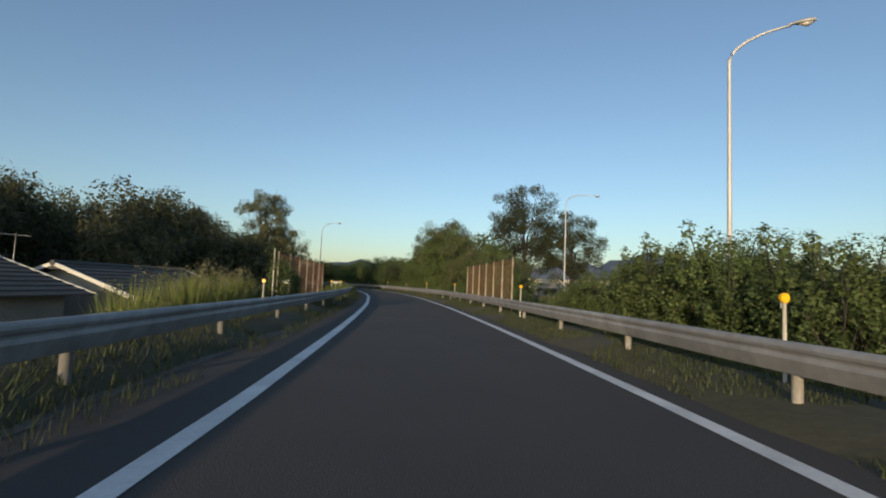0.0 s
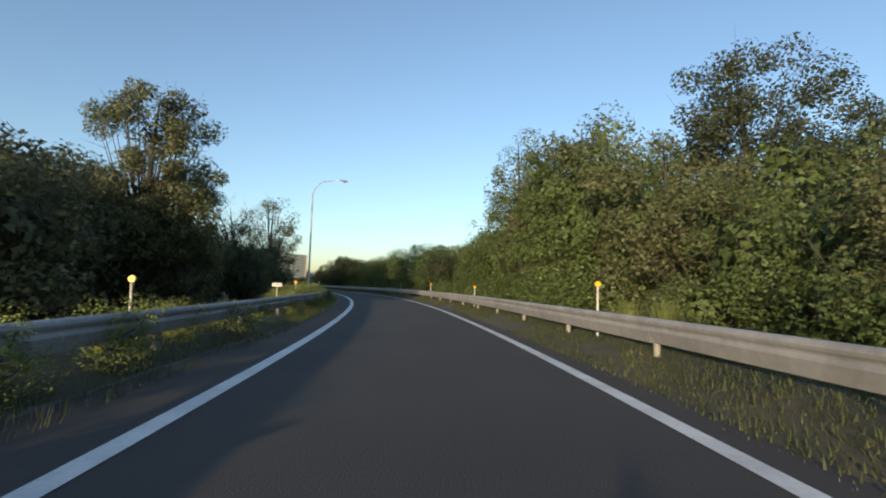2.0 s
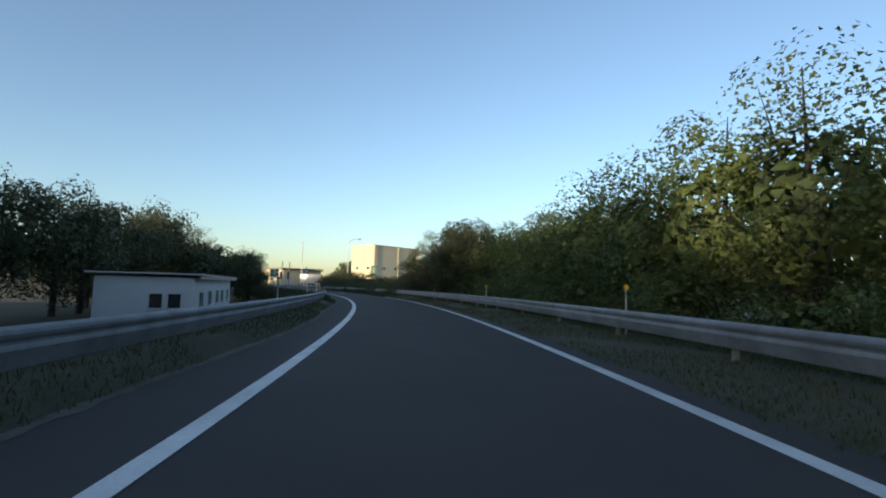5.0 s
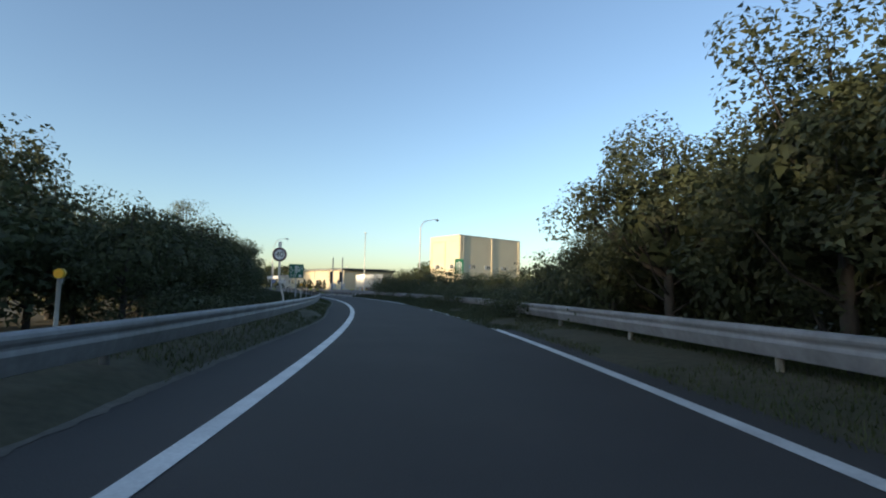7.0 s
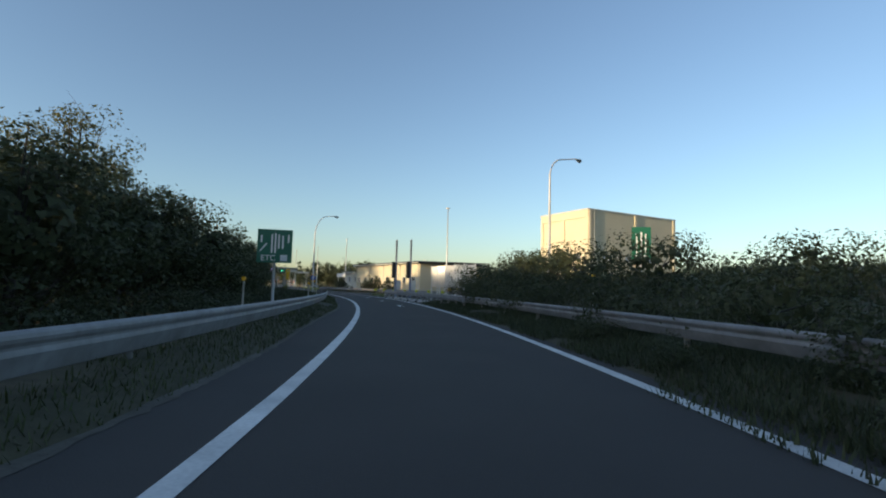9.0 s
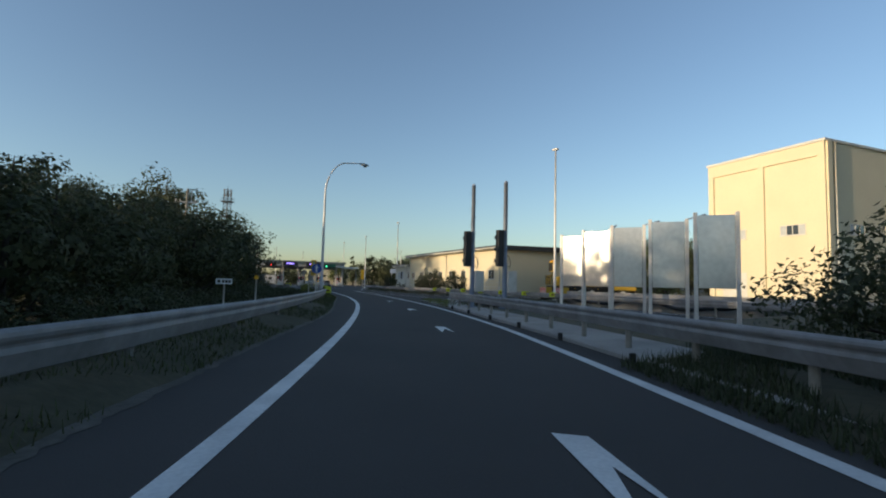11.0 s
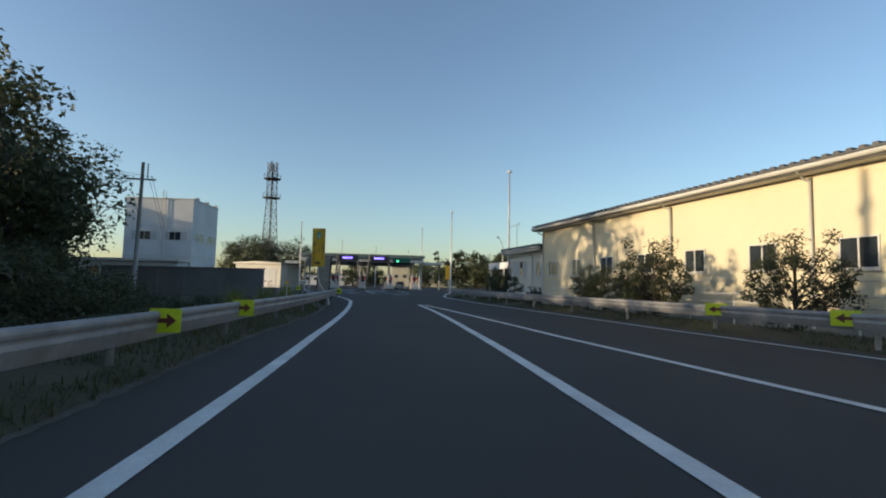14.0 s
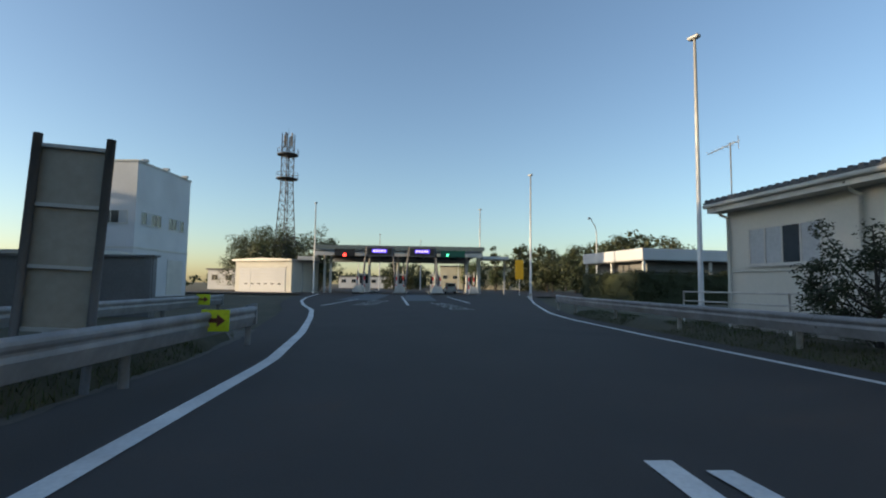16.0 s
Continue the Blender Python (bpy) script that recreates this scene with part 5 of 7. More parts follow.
# ---- toll gates ----
def toll_plaza():
    g = root("toll_gate", here(330, 0, 0), "steel toll gate canopy across the lanes with violet message boards", "toll gate")
    part("canopy", boxed(-13.2, 8.8, -2.2, 3.2, 5.55, 6.15, bevel=0.04), POLE_GREY, g)
    part("canopy_edge", boxed(-13.4, 9.0, -2.35, -2.2, 5.75, 6.25), shade("green_grey_trim", (0.16, 0.20, 0.19), 0.6), g)
    part("beam", boxed(-13.2, 8.8, -1.9, -1.5, 4.9, 5.45), POLE_LIGHT, g)
    for x in (-12.3, -11.5, -6.3, -2.5, 2.6, 6.9, 8.4):
        part("column", tubed([(x, 0.3, 0), (x, 0.3, 5.6)], 0.16, 10), WHITE_STEEL, g)
    part("side_frame", boxed(-13.4, -13.2, -0.4, 0.0, 4.7, 6.3), POLE_GREY, g)
    part("rear_canopy", boxed(-12.6, 8.2, 3.4, 9.0, 5.1, 5.5, bevel=0.04), ROOF_DARK, g)
    part("rear_beam", boxed(-12.6, 8.2, 8.8, 9.1, 4.5, 5.1), POLE_GREY, g)
    part("low_wing", boxed(8.9, 12.4, -1.6, 2.4, 4.7, 5.1), POLE_LIGHT, g)
    part("low_wing", boxed(-15.6, -13.3, -1.2, 2.0, 4.3, 4.75), POLE_LIGHT, g)
    for x in (-15.3, -7.0, -1.9, 3.0, 7.3, 12.1):
        part("column", tubed([(x, 6.5 if abs(x) < 9 else 0.4, 0), (x, 6.5 if abs(x) < 9 else 0.4, 5.1 if abs(x) < 9 else 4.6)], 0.12, 8), POLE_GREY, g)
    for x in (-9.6, -4.6, 0.6, 5.2):
        part("hanging_sign", boxed(x - 0.5, x + 0.5, 1.2, 1.3, 4.7, 5.5), BLACK, g)
    for x in (-4.75, 0.75):
        arch = bmesh.new()
        for sx in (-1.85, 1.85):
            tube(arch, [(x + sx * 1.15, -3.0, 0.9), (x + sx * 1.0, -3.0, 4.2), (x + sx * 0.9, -3.0, 6.0)], 0.13, 8)
        box(arch, x - 1.75, x + 1.75, -3.15, -2.85, 4.75, 6.1, bevel=0.08)
        a = part("message_frame", arch, shade("dark_grey_frame", (0.13, 0.13, 0.14), 0.5, 0.1), g)
        d = part("message_board", boxed(x - 1.55, x + 1.55, -3.2, -3.15, 4.95, 5.85), BLACK, a)
        l = part("message", boxed(x - 0.95, x + 0.95, -3.215, -3.2, 5.25, 5.72), LED, d, "violet lit message panel")
        for k in range(5):
            part("glyph", boxed(x - 0.82 + k * 0.34, x - 0.57 + k * 0.34, -3.225, -3.215, 5.36, 5.62), LED_DIM, l)
    s = part("lane_board", boxed(3.2, 6.4, -2.5, -2.36, 4.85, 5.7), SIGN_GREEN, g)
    part("green_lamp", disc(0.17, -2.55, -2.5, 14, 4.1, 5.1), LAMP_GREEN, s)
    b = part("closed_board", boxed(-10.6, -8.0, -2.5, -2.36, 4.85, 5.7), BLACK, g)
    part("red_lamp", disc(0.22, -2.55, -2.5, 14, -9.3, 4.95), LAMP_RED, b)
    for x0, x1 in ((-7.9, -6.1), (-2.9, -1.2), (1.7, 3.6), (6.5, 7.8)):
        isl = root("toll_island", here(330, (x0 + x1) / 2, 0), "concrete toll island with a pale crash block", "traffic island", "toll islands")
        w = (x1 - x0) / 2
        part("kerb", boxed(-w, w, -5.5, 12, 0.0, 0.22, bevel=0.04), CONCRETE, isl)
        part("crash_block", prism(bmesh.new(), [(-w * .8, 0.2), (-w * .55, 1.05), (w * .55, 1.05), (w * .8, 0.2)], -6.2, -4.6), WHITE_STEEL, isl)
        booth = root("toll_booth", here(331.5, (x0 + x1) / 2, 0.22), "narrow white toll booth with dark windows", "booth", "toll booths")
        part("body", boxed(-w * .7, w * .7, -1.2, 1.4, 0, 1.1), WHITE_STEEL, booth)
        part("glazing", boxed(-w * .68, w * .68, -1.15, 1.35, 1.1, 2.2), GLASS, booth)
        part("roof", boxed(-w * .78, w * .78, -1.3, 1.5, 2.2, 2.4), POLE_GREY, booth)
        for px in (-w * .5, w * .5):
            bar = root("marker_bar", here(326.5, (x0 + x1) / 2 + px, 0.2), "slim red and white marker bar", "marker", "marker bars")
            part("bar", tubed([(0, 0, 0), (0, 0, 2.7)], 0.07, 8), SIGN_WHITE, bar)
            for k in range(2):
                part("band", tubed([(0, 0, 0.5 + k * 1.0), (0, 0, 1.0 + k * 1.0)], 0.074, 8), SIGN_RED, bar)
    n = root("yellow_notice_board", facing(-170.5, 253.5, 0, -180, 258), "tall yellow notice board on a white post by the plaza", "notice board")
    part("post", tubed([(0, 0.05, 0), (0, 0.05, 4.2)], 0.05, 8), WHITE_STEEL, n)
    part("board", prism(bmesh.new(), rounded(1.0, 2.4, 0.08, 3, 0, 3.2), -0.03, 0.0), SIGN_YELLOW, n)


toll_plaza()


# ---- vehicles ----
def wheel(parent, x, y, r, w):
    t = part("wheel", tubed([(x - w / 2, y, r), (x + w / 2, y, r)], r, 20), RUBBER, parent)
    part("rim", tubed([(x - w / 2 - 0.01, y, r), (x + w / 2 + 0.01, y, r)], r * 0.55, 16), WHITE_STEEL, t)


def cut(poly, a, c, limit):
    """The part of a flat outline where a * x + c * z <= limit."""
    out = []
    for p, q in zip(poly, poly[1:] + poly[:1]):
        dp, dq = a * p[0] + c * p[1] - limit, a * q[0] + c * q[1] - limit
        if dp <= 0:
            out.append(p)
        if dp * dq < 0:
            f = dp / (dp - dq)
            out.append((p[0] + (q[0] - p[0]) * f, p[1] + (q[1] - p[1]) * f))
    return out


def chevrons(parent, w, z0, z1, y, n, dark, light, name):
    base = part(name, boxed(-w / 2, w / 2, y, y + 0.03, z0, z1), light, parent)
    pitch = w / 2 / n
    for side in (-1, 1):
        for k in range(-n, 2 * n):
            half = [(0, z0), (side * w / 2, z0), (side * w / 2, z1), (0, z1)]
            strip_ = cut(cut(half, side, 1, z0 + pitch * (k + 0.5)), -side, -1, -(z0 + pitch * k))
            if len(strip_) > 2:
                part("stripe", prism(bmesh.new(), strip_, y - 0.006, y), dark, base)


def works_truck(m, label, full=True):
    """Yellow road-works truck, its rear to -y: striped tail boards, message board, tank body and cab."""
    t = root("works_truck", m, label, "truck", "road works trucks")
    L = 6.5
    part("chassis", boxed(-0.45, 0.45, 0.2, L, 0.55, 0.85), BLACK, t)
    part("bed", boxed(-1.1, 1.1, 0.4, 4.3, 0.85, 1.05, bevel=0.02), BLACK, t, "dark flat bed")
    chevrons(t, 2.3, 0.25, 0.85, -0.25, 5, SIGN_RED, SIGN_WHITE, "tail_board")
    part("attenuator", boxed(-1.15, 1.15, -0.2, 0.4, 0.3, 0.9, bevel=0.02), TRUCK_YELLOW, t)
    chevrons(t, 2.2, 1.15, 2.15, 0.30, 4, BLACK, TRUCK_YELLOW, "striped_gate")
    b = part("message_board", boxed(-0.72, 1.02, 0.55, 0.80, 2.54, 3.54, bevel=0.03), TRUCK_YELLOW, t)
    part("screen", boxed(-0.66, 0.90, 0.53, 0.55, 2.62, 3.44), BLACK, b)
    for x in (-0.35, 0.6):
        part("beacon", boxed(x - 0.2, x + 0.2, 0.6, 0.8, 3.56, 3.68, bevel=0.02), AMBER, b)
        part("strut", tubed([(x, 0.9, 1.1), (x, 0.75, 2.5)], 0.05, 6), TRUCK_YELLOW, t)
    if not full:
        part("generator_box", boxed(0.2, 1.05, 0.9, 2.0, 1.05, 2.0, bevel=0.03), TRUCK_YELLOW, t)
        part("tool_rack", boxed(-1.0, 0.0, 1.0, 3.2, 1.05, 1.55, bevel=0.02), BLACK, t)
        for y in (1.2, 2.2, 3.2, 4.2):
            part("stake", tubed([(-1.05, y, 1.05), (-1.05, y, 1.75)], 0.03, 6), POLE_GREY, t)
        part("side_rail", tubed([(-1.05, 0.9, 1.72), (-1.05, 4.3, 1.72)], 0.025, 6), POLE_GREY, t)
    if full:
        tank = part("tank", tubed([(0, 1.2, 1.85), (0, 1.3, 1.85), (0, 3.7, 1.85), (0, 3.8, 1.85)], [0.6, 0.88, 0.88, 0.6], 20), TRUCK_YELLOW, t)
        part("tank_band", boxed(-0.91, -0.87, 1.3, 3.7, 1.72, 1.90), WHITE_STEEL, tank, "pale stripe along the tank")
        part("tank_band", boxed(0.87, 0.91, 1.3, 3.7, 1.72, 1.90), WHITE_STEEL, tank, "pale stripe along the tank")
        for z in (2.95, 3.15):
            for x in (-0.5, 0.5):
                part("top_rail", tubed([(x, 1.4, z), (x, 3.6, z)], 0.022, 6), TRUCK_YELLOW, t)
        for x in (-0.5, 0.5):
            for y in (1.4, 2.1, 2.9, 3.6):
                part("rail_post", tubed([(x, y, 2.6), (x, y, 3.17)], 0.022, 6), TRUCK_YELLOW, t)
        part("walkway", boxed(-0.45, 0.45, 1.4, 3.6, 2.72, 2.76), POLE_GREY, t)
        part("engine_unit", boxed(-0.42, 0.42, 1.5, 2.2, 2.76, 3.08, bevel=0.04), TRUCK_YELLOW, t)
        part("hatch", tubed([(0, 3.0, 2.7), (0, 3.0, 2.95)], 0.26, 14), TRUCK_YELLOW, t)
        part("hose", tubed([(-0.95, 1.2, 1.4), (-1.0, 2.0, 1.15), (-1.0, 3.0, 1.2), (-0.95, 3.8, 1.45)], 0.05, 8), BLACK, t)
        for sx in (-1, 1):
            part("mudguard", tubed([(sx * 1.0, 0.95, 0.8), (sx * 1.0, 1.3, 1.08), (sx * 1.0, 2.9, 1.08), (sx * 1.0, 3.2, 0.8)], 0.07, 6), TRUCK_YELLOW, t)
        part("side_box", boxed(-1.12, -0.6, 3.3, 4.2, 0.6, 1.05, bevel=0.02), BLACK, t)
        for y in (4.02, 4.16):
            part("intake_pipe", tubed([(0.5, y, 1.05), (0.5, y, 2.5)], 0.06, 8), BLACK, t)
        part("pump_unit", boxed(-1.0, 0.9, 3.85, 4.35, 1.05, 1.9, bevel=0.05), BLACK, t)
    cab = part("cab", prism(bmesh.new(), [(0, 0)] * 0 + [(-1.08, 0.75), (1.08, 0.75), (1.08, 2.0), (0.95, 2.9), (-0.95, 2.9), (-1.08, 2.0)], 4.6, L + 0.2), TRUCK_YELLOW, t)
    for sx in (-1, 1):
        part("side_window", boxed(sx * 1.04 - 0.02, sx * 1.04 + 0.02, 4.95, 6.0, 1.95, 2.6), GLASS, cab)
        part("mirror", boxed(sx * 1.3 - 0.1, sx * 1.3 + 0.1, 6.2, 6.3, 1.9, 2.4), BLACK, cab)
        part("door", boxed(sx * 1.085 - 0.01, sx * 1.085 + 0.01, 4.9, 6.05, 0.9, 1.9), TRUCK_YELLOW, cab)
    part("rear_window", boxed(-0.7, 0.7, 4.57, 4.6, 2.0, 2.6), GLASS, cab)
    part("windscreen", boxed(-0.95, 0.95, L + 0.2, L + 0.22, 1.8, 2.7), GLASS, cab)
    part("roof_beacon", boxed(-0.5, 0.5, 5.3, 5.6, 2.9, 3.1, bevel=0.03), AMBER, cab)
    part("bumper", boxed(-1.1, 1.1, L + 0.15, L + 0.35, 0.4, 0.75, bevel=0.03), BLACK, t)
    for y in (1.5, 2.6, 5.5):
        for sx in (-1, 1):
            wheel(t, sx * 0.92, y, 0.45, 0.3)


works_truck(facing(-94.1, 220.9, 0.3, -87.2, 227.9), "yellow tank truck with striped tail and dark message board")
works_truck(facing(-97.6, 223.5, 0.3, -91.7, 229.9), "yellow works truck with striped tail and dark message board", False)


def small_car(m, body, label):
    t = root("car", m, label, "car", "parked cars")
    low = prism(bmesh.new(), [(-1.9, 0.3), (1.9, 0.3), (1.95, 0.75), (1.2, 0.95), (-1.7, 1.0), (-1.95, 0.8)], -0.8, 0.8)
    part("body", low, body, t, m=pose(0, 0, 0, 0, 0, 90))
    part("cabin", prism(bmesh.new(), [(-1.75, 0.95), (1.0, 0.93), (0.35, 1.5), (-1.4, 1.52)], -0.7, 0.7), body, t, m=pose(0, 0, 0, 0, 0, 90))
    part("rear_window", prism(bmesh.new(), [(-0.55, 1.05), (0.55, 1.05), (0.48, 1.42), (-0.48, 1.42)], -1.80, -1.62), GLASS, t)
    for sx in (-1, 1):
        part("side_window", prism(bmesh.new(), [(-1.45, 1.02), (0.75, 1.02), (0.3, 1.42), (-1.25, 1.42)], sx * 0.71 - 0.01, sx * 0.71 + 0.01), GLASS, t, m=pose(0, 0, 0, 0, 0, 90))
        part("tail_lamp", boxed(sx * 0.66 - 0.1, sx * 0.66 + 0.1, -1.97, -1.93, 0.72, 0.95), SIGN_RED, t)
        for y in (-1.2, 1.25):
            wheel(t, sx * 0.68, y, 0.3, 0.2)
    return t


small_car(here(336, 5.1), SIGN_WHITE, "small white car standing at the toll gate")
small_car(pose(27.4, 65.4, -0.85, 0, 0, 150), SIGN_WHITE, "white car far off below the overpass")
small_car(pose(24.8, 66.0, -0.85, 0, 0, 150), BLACK, "dark car far off below the overpass")


# ---- the far overpass, billboard and shops ----
def overpass():
    t = root("overpass", facing(53, 125, -1.0, 99, 225), "pale concrete overpass far behind the shrubs", "bridge")
    parapet = shade("pale_parapet", (0.55, 0.5, 0.36), 0.7)
    part("deck", boxed(-26, 9, 0, 7, 3.9, 4.5), CONCRETE, t)
    for y in (0.6, 2.4, 4.2, 6.0):
        part("girder", boxed(-26, 9, y, y + 0.5, 2.7, 3.9), CONCRETE, t)
    for y in (-0.1, 6.9):
        part("parapet", boxed(-26, 9, y, y + 0.2, 3.9, 5.1, bevel=0.03), parapet, t)
    for x in (-22, -8.5, 4.6):
        part("crosshead", boxed(x - 0.6, x + 0.6, 0.3, 6.7, 2.1, 2.7), CONCRETE, t)
        for y in (1.4, 4.8):
            part("pier", tubed([(x, y, -0.6), (x, y, 2.1)], 0.38, 12), CONCRETE, t)


overpass()


def main_road_rail(x0, y0, x1, y1):
    """The rail of the main road beyond the fence."""
    m = facing(x0, y0, -1.0, x1, y1)
    n, gap = 10, math.hypot(x1 - x0, y1 - y0) / 10
    t = root("guardrail", m, "far brownish guard rail along the main road", "guardrail", "guard rails")
    for k in range(n + 1):
        part("post", tubed([(0, k * gap, -0.4), (0, k * gap, 1.5)], 0.05, 8), POST_TAN, t)
        if k < n:
            part("beam", boxed(-0.03, 0.03, k * gap, (k + 1) * gap, 1.30, 1.46, bevel=0.02), RUST_WIRE, t)


main_road_rail(11, 60, 33, 31)


def billboard():
    t = root("billboard", facing(-186, 291.5, 0, -224, 337), "red roadside billboard with a pale emblem on tall posts", "billboard")
    for x in (-2.2, 2.2):
        part("post", tubed([(x, 0.25, -0.5), (x, 0.25, 7)], 0.15, 8), POLE_GREY, t)
    b = part("board", boxed(-3.3, 3.3, 0, 0.2, 5.2, 8.4), SIGN_RED, t)
    part("emblem", prism(bmesh.new(), [(-1.8, 6.0), (-1.2, 6.0), (-0.3, 7.0), (0.5, 6.0), (1.7, 6.0), (0.7, 7.7), (-1.3, 7.7)], -0.02, 0.0), SIGN_WHITE, b)


billboard()


for x, y, w, d, h, turn, mat_, label in ((-247, 300, 26, 12, 6.8, 60, CREAM, "long cream building beyond the toll gates"),
                                        (-262, 270, 20, 10, 3.4, 60, WHITE_WALL, "pale low building beyond the toll gates"),
                                        (66, 122, 12, 8, 2.6, -10, CONCRETE, "pale shed beyond the main road"),
                                        (-33.5, 208.5, 9, 6, 6.2, 30, CREAM, "cream house behind the bank"),
                                        (-226, 226, 8, 6, 3.6, 50, WHITE_WALL, "small pale house by the plaza")):
    t = root("far_building", pose(x, y, 0, 0, 0, turn), label, "building", "far buildings")
    part("wall", boxed(-w / 2, w / 2, 0, d, -2.5, h), mat_, t)
    part("roof", boxed(-w / 2 - 0.3, w / 2 + 0.3, -0.3, d + 0.3, h, h + 0.3), ROOF_SHEET, t)
    for k in range(int(w / 3)):
        window(t, -w / 2 + 0.8 + k * 3.0, h * 0.45, 1.4, 1.1, -0.02, 2)


# ---- distant hills ----
def hills():
    for name, dist, az0, az1, top, seed in (("far_hill", 1500, -52, 20, 150, 1), ("far_hill", 2300, -75, 12, 235, 7)):
        bm = bmesh.new()
        prev = None
        n = 90
        for k in range(n + 1):
            a = radians(az0 + (az1 - az0) * k / n)
            edge = math.sin(math.pi * k / n) ** 0.5
            h = top * edge * (0.62 + 0.5 * noise.noise(Vector((k * 0.09, seed, 0))) + 0.10 * noise.noise(Vector((k * 0.5, seed, 3))))
            x, y = -math.sin(a), math.cos(a)
            col = [bm.verts.new((x * dist, y * dist, -30)), bm.verts.new((x * (dist + 150), y * (dist + 150), max(h, 2) * 0.75)),
                   bm.verts.new((x * (dist + 320), y * (dist + 320), max(h, 2)))]
            if prev:
                for j in range(2):
                    bm.faces.new((prev[j], prev[j + 1], col[j + 1], col[j]))
            prev = col
        tagged(part(name, bm, HILL_HAZED), "low wooded hill far off, haze blue put into its colour", "hill", kind="structure")


hills()


# ---- vegetation ----
def leaves(rng, centres, radii, per, size, flat=0.6, droop=0.0, crisp=0.0):
    """Many small folded leaf sprays gathered in clumps round the centres; crisp ones overlap like shingles on the clump."""
    n = len(centres) * per
    c = np.repeat(centres, per, 0)
    r = np.repeat(radii, per)
    d = rng.normal(size=(n, 3))
    d /= np.linalg.norm(d, axis=1, keepdims=True)
    p = c + d * (r * rng.uniform(0.25 + 0.40 * crisp, 1.0 + 0.1 * crisp, n) ** 0.5)[:, None] * np.array([1, 1, flat + 0.15])
    ax = rng.normal(size=(n, 3))
    ax[:, 2] = ax[:, 2] * 0.5 - droop - 0.5 * crisp
    ax /= np.linalg.norm(ax, axis=1, keepdims=True)
    nr = rng.normal(size=(n, 3)) * (0.42 - 0.1 * crisp) + d * (0.9 + 0.5 * crisp) + np.array([0, 0, 0.35])
    nr /= np.linalg.norm(nr, axis=1, keepdims=True)
    ax -= nr * (0.8 * (ax * nr).sum(1))[:, None]
    ax /= np.linalg.norm(ax, axis=1, keepdims=True) + 1e-9
    sd = np.cross(ax, nr)
    sd /= np.linalg.norm(sd, axis=1, keepdims=True) + 1e-9
    up = np.cross(sd, ax)
    k = size * rng.uniform(0.6, 1.35, n)[:, None]
    v = np.stack([p - sd * k * 0.34, p + sd * k * 0.34, p + ax * k * 0.95 + up * k * 0.15], 1).reshape(-1, 3)
    return v


def leaf_mesh(name, v, material):
    n = len(v) // 3
    me = bpy.data.meshes.new(name)
    me.from_pydata(v.tolist(), [], np.arange(n * 3).reshape(-1, 3).tolist())
    me.materials.append(material)
    return me


def inner_mass(rng, seed, h, spread, z0, count, size):
    """Close-packed inner foliage round the limbs of a crown, so that little light passes through it."""
    d = rng.normal(size=(count, 3))
    d /= np.linalg.norm(d, axis=1, keepdims=True)
    k = np.array([0.55 + 0.26 * noise.noise(Vector(q) * 2.1 + Vector((seed, 0, 0))) for q in d.tolist()])[:, None] * rng.uniform(0.8, 1.05, (count, 1))
    p = d * k * np.array([spread, spread, (h - z0) / 2]) + np.array([0, 0, (z0 + h) / 2])
    e = rng.normal(size=(count, 3)) * 0.5 + np.array([0, 0, 0.5])
    s1 = np.cross(d, e)
    s1 /= np.linalg.norm(s1, axis=1, keepdims=True) + 1e-9
    s2 = np.cross(s1, d)
    w = size * rng.uniform(0.7, 1.3, (count, 1))
    v = np.stack([p - s1 * w * 0.6, p + s1 * w * 0.6, p - s2 * w], 1).reshape(-1, 3)
    v[:, 2] = np.maximum(v[:, 2], 0.02)
    return v


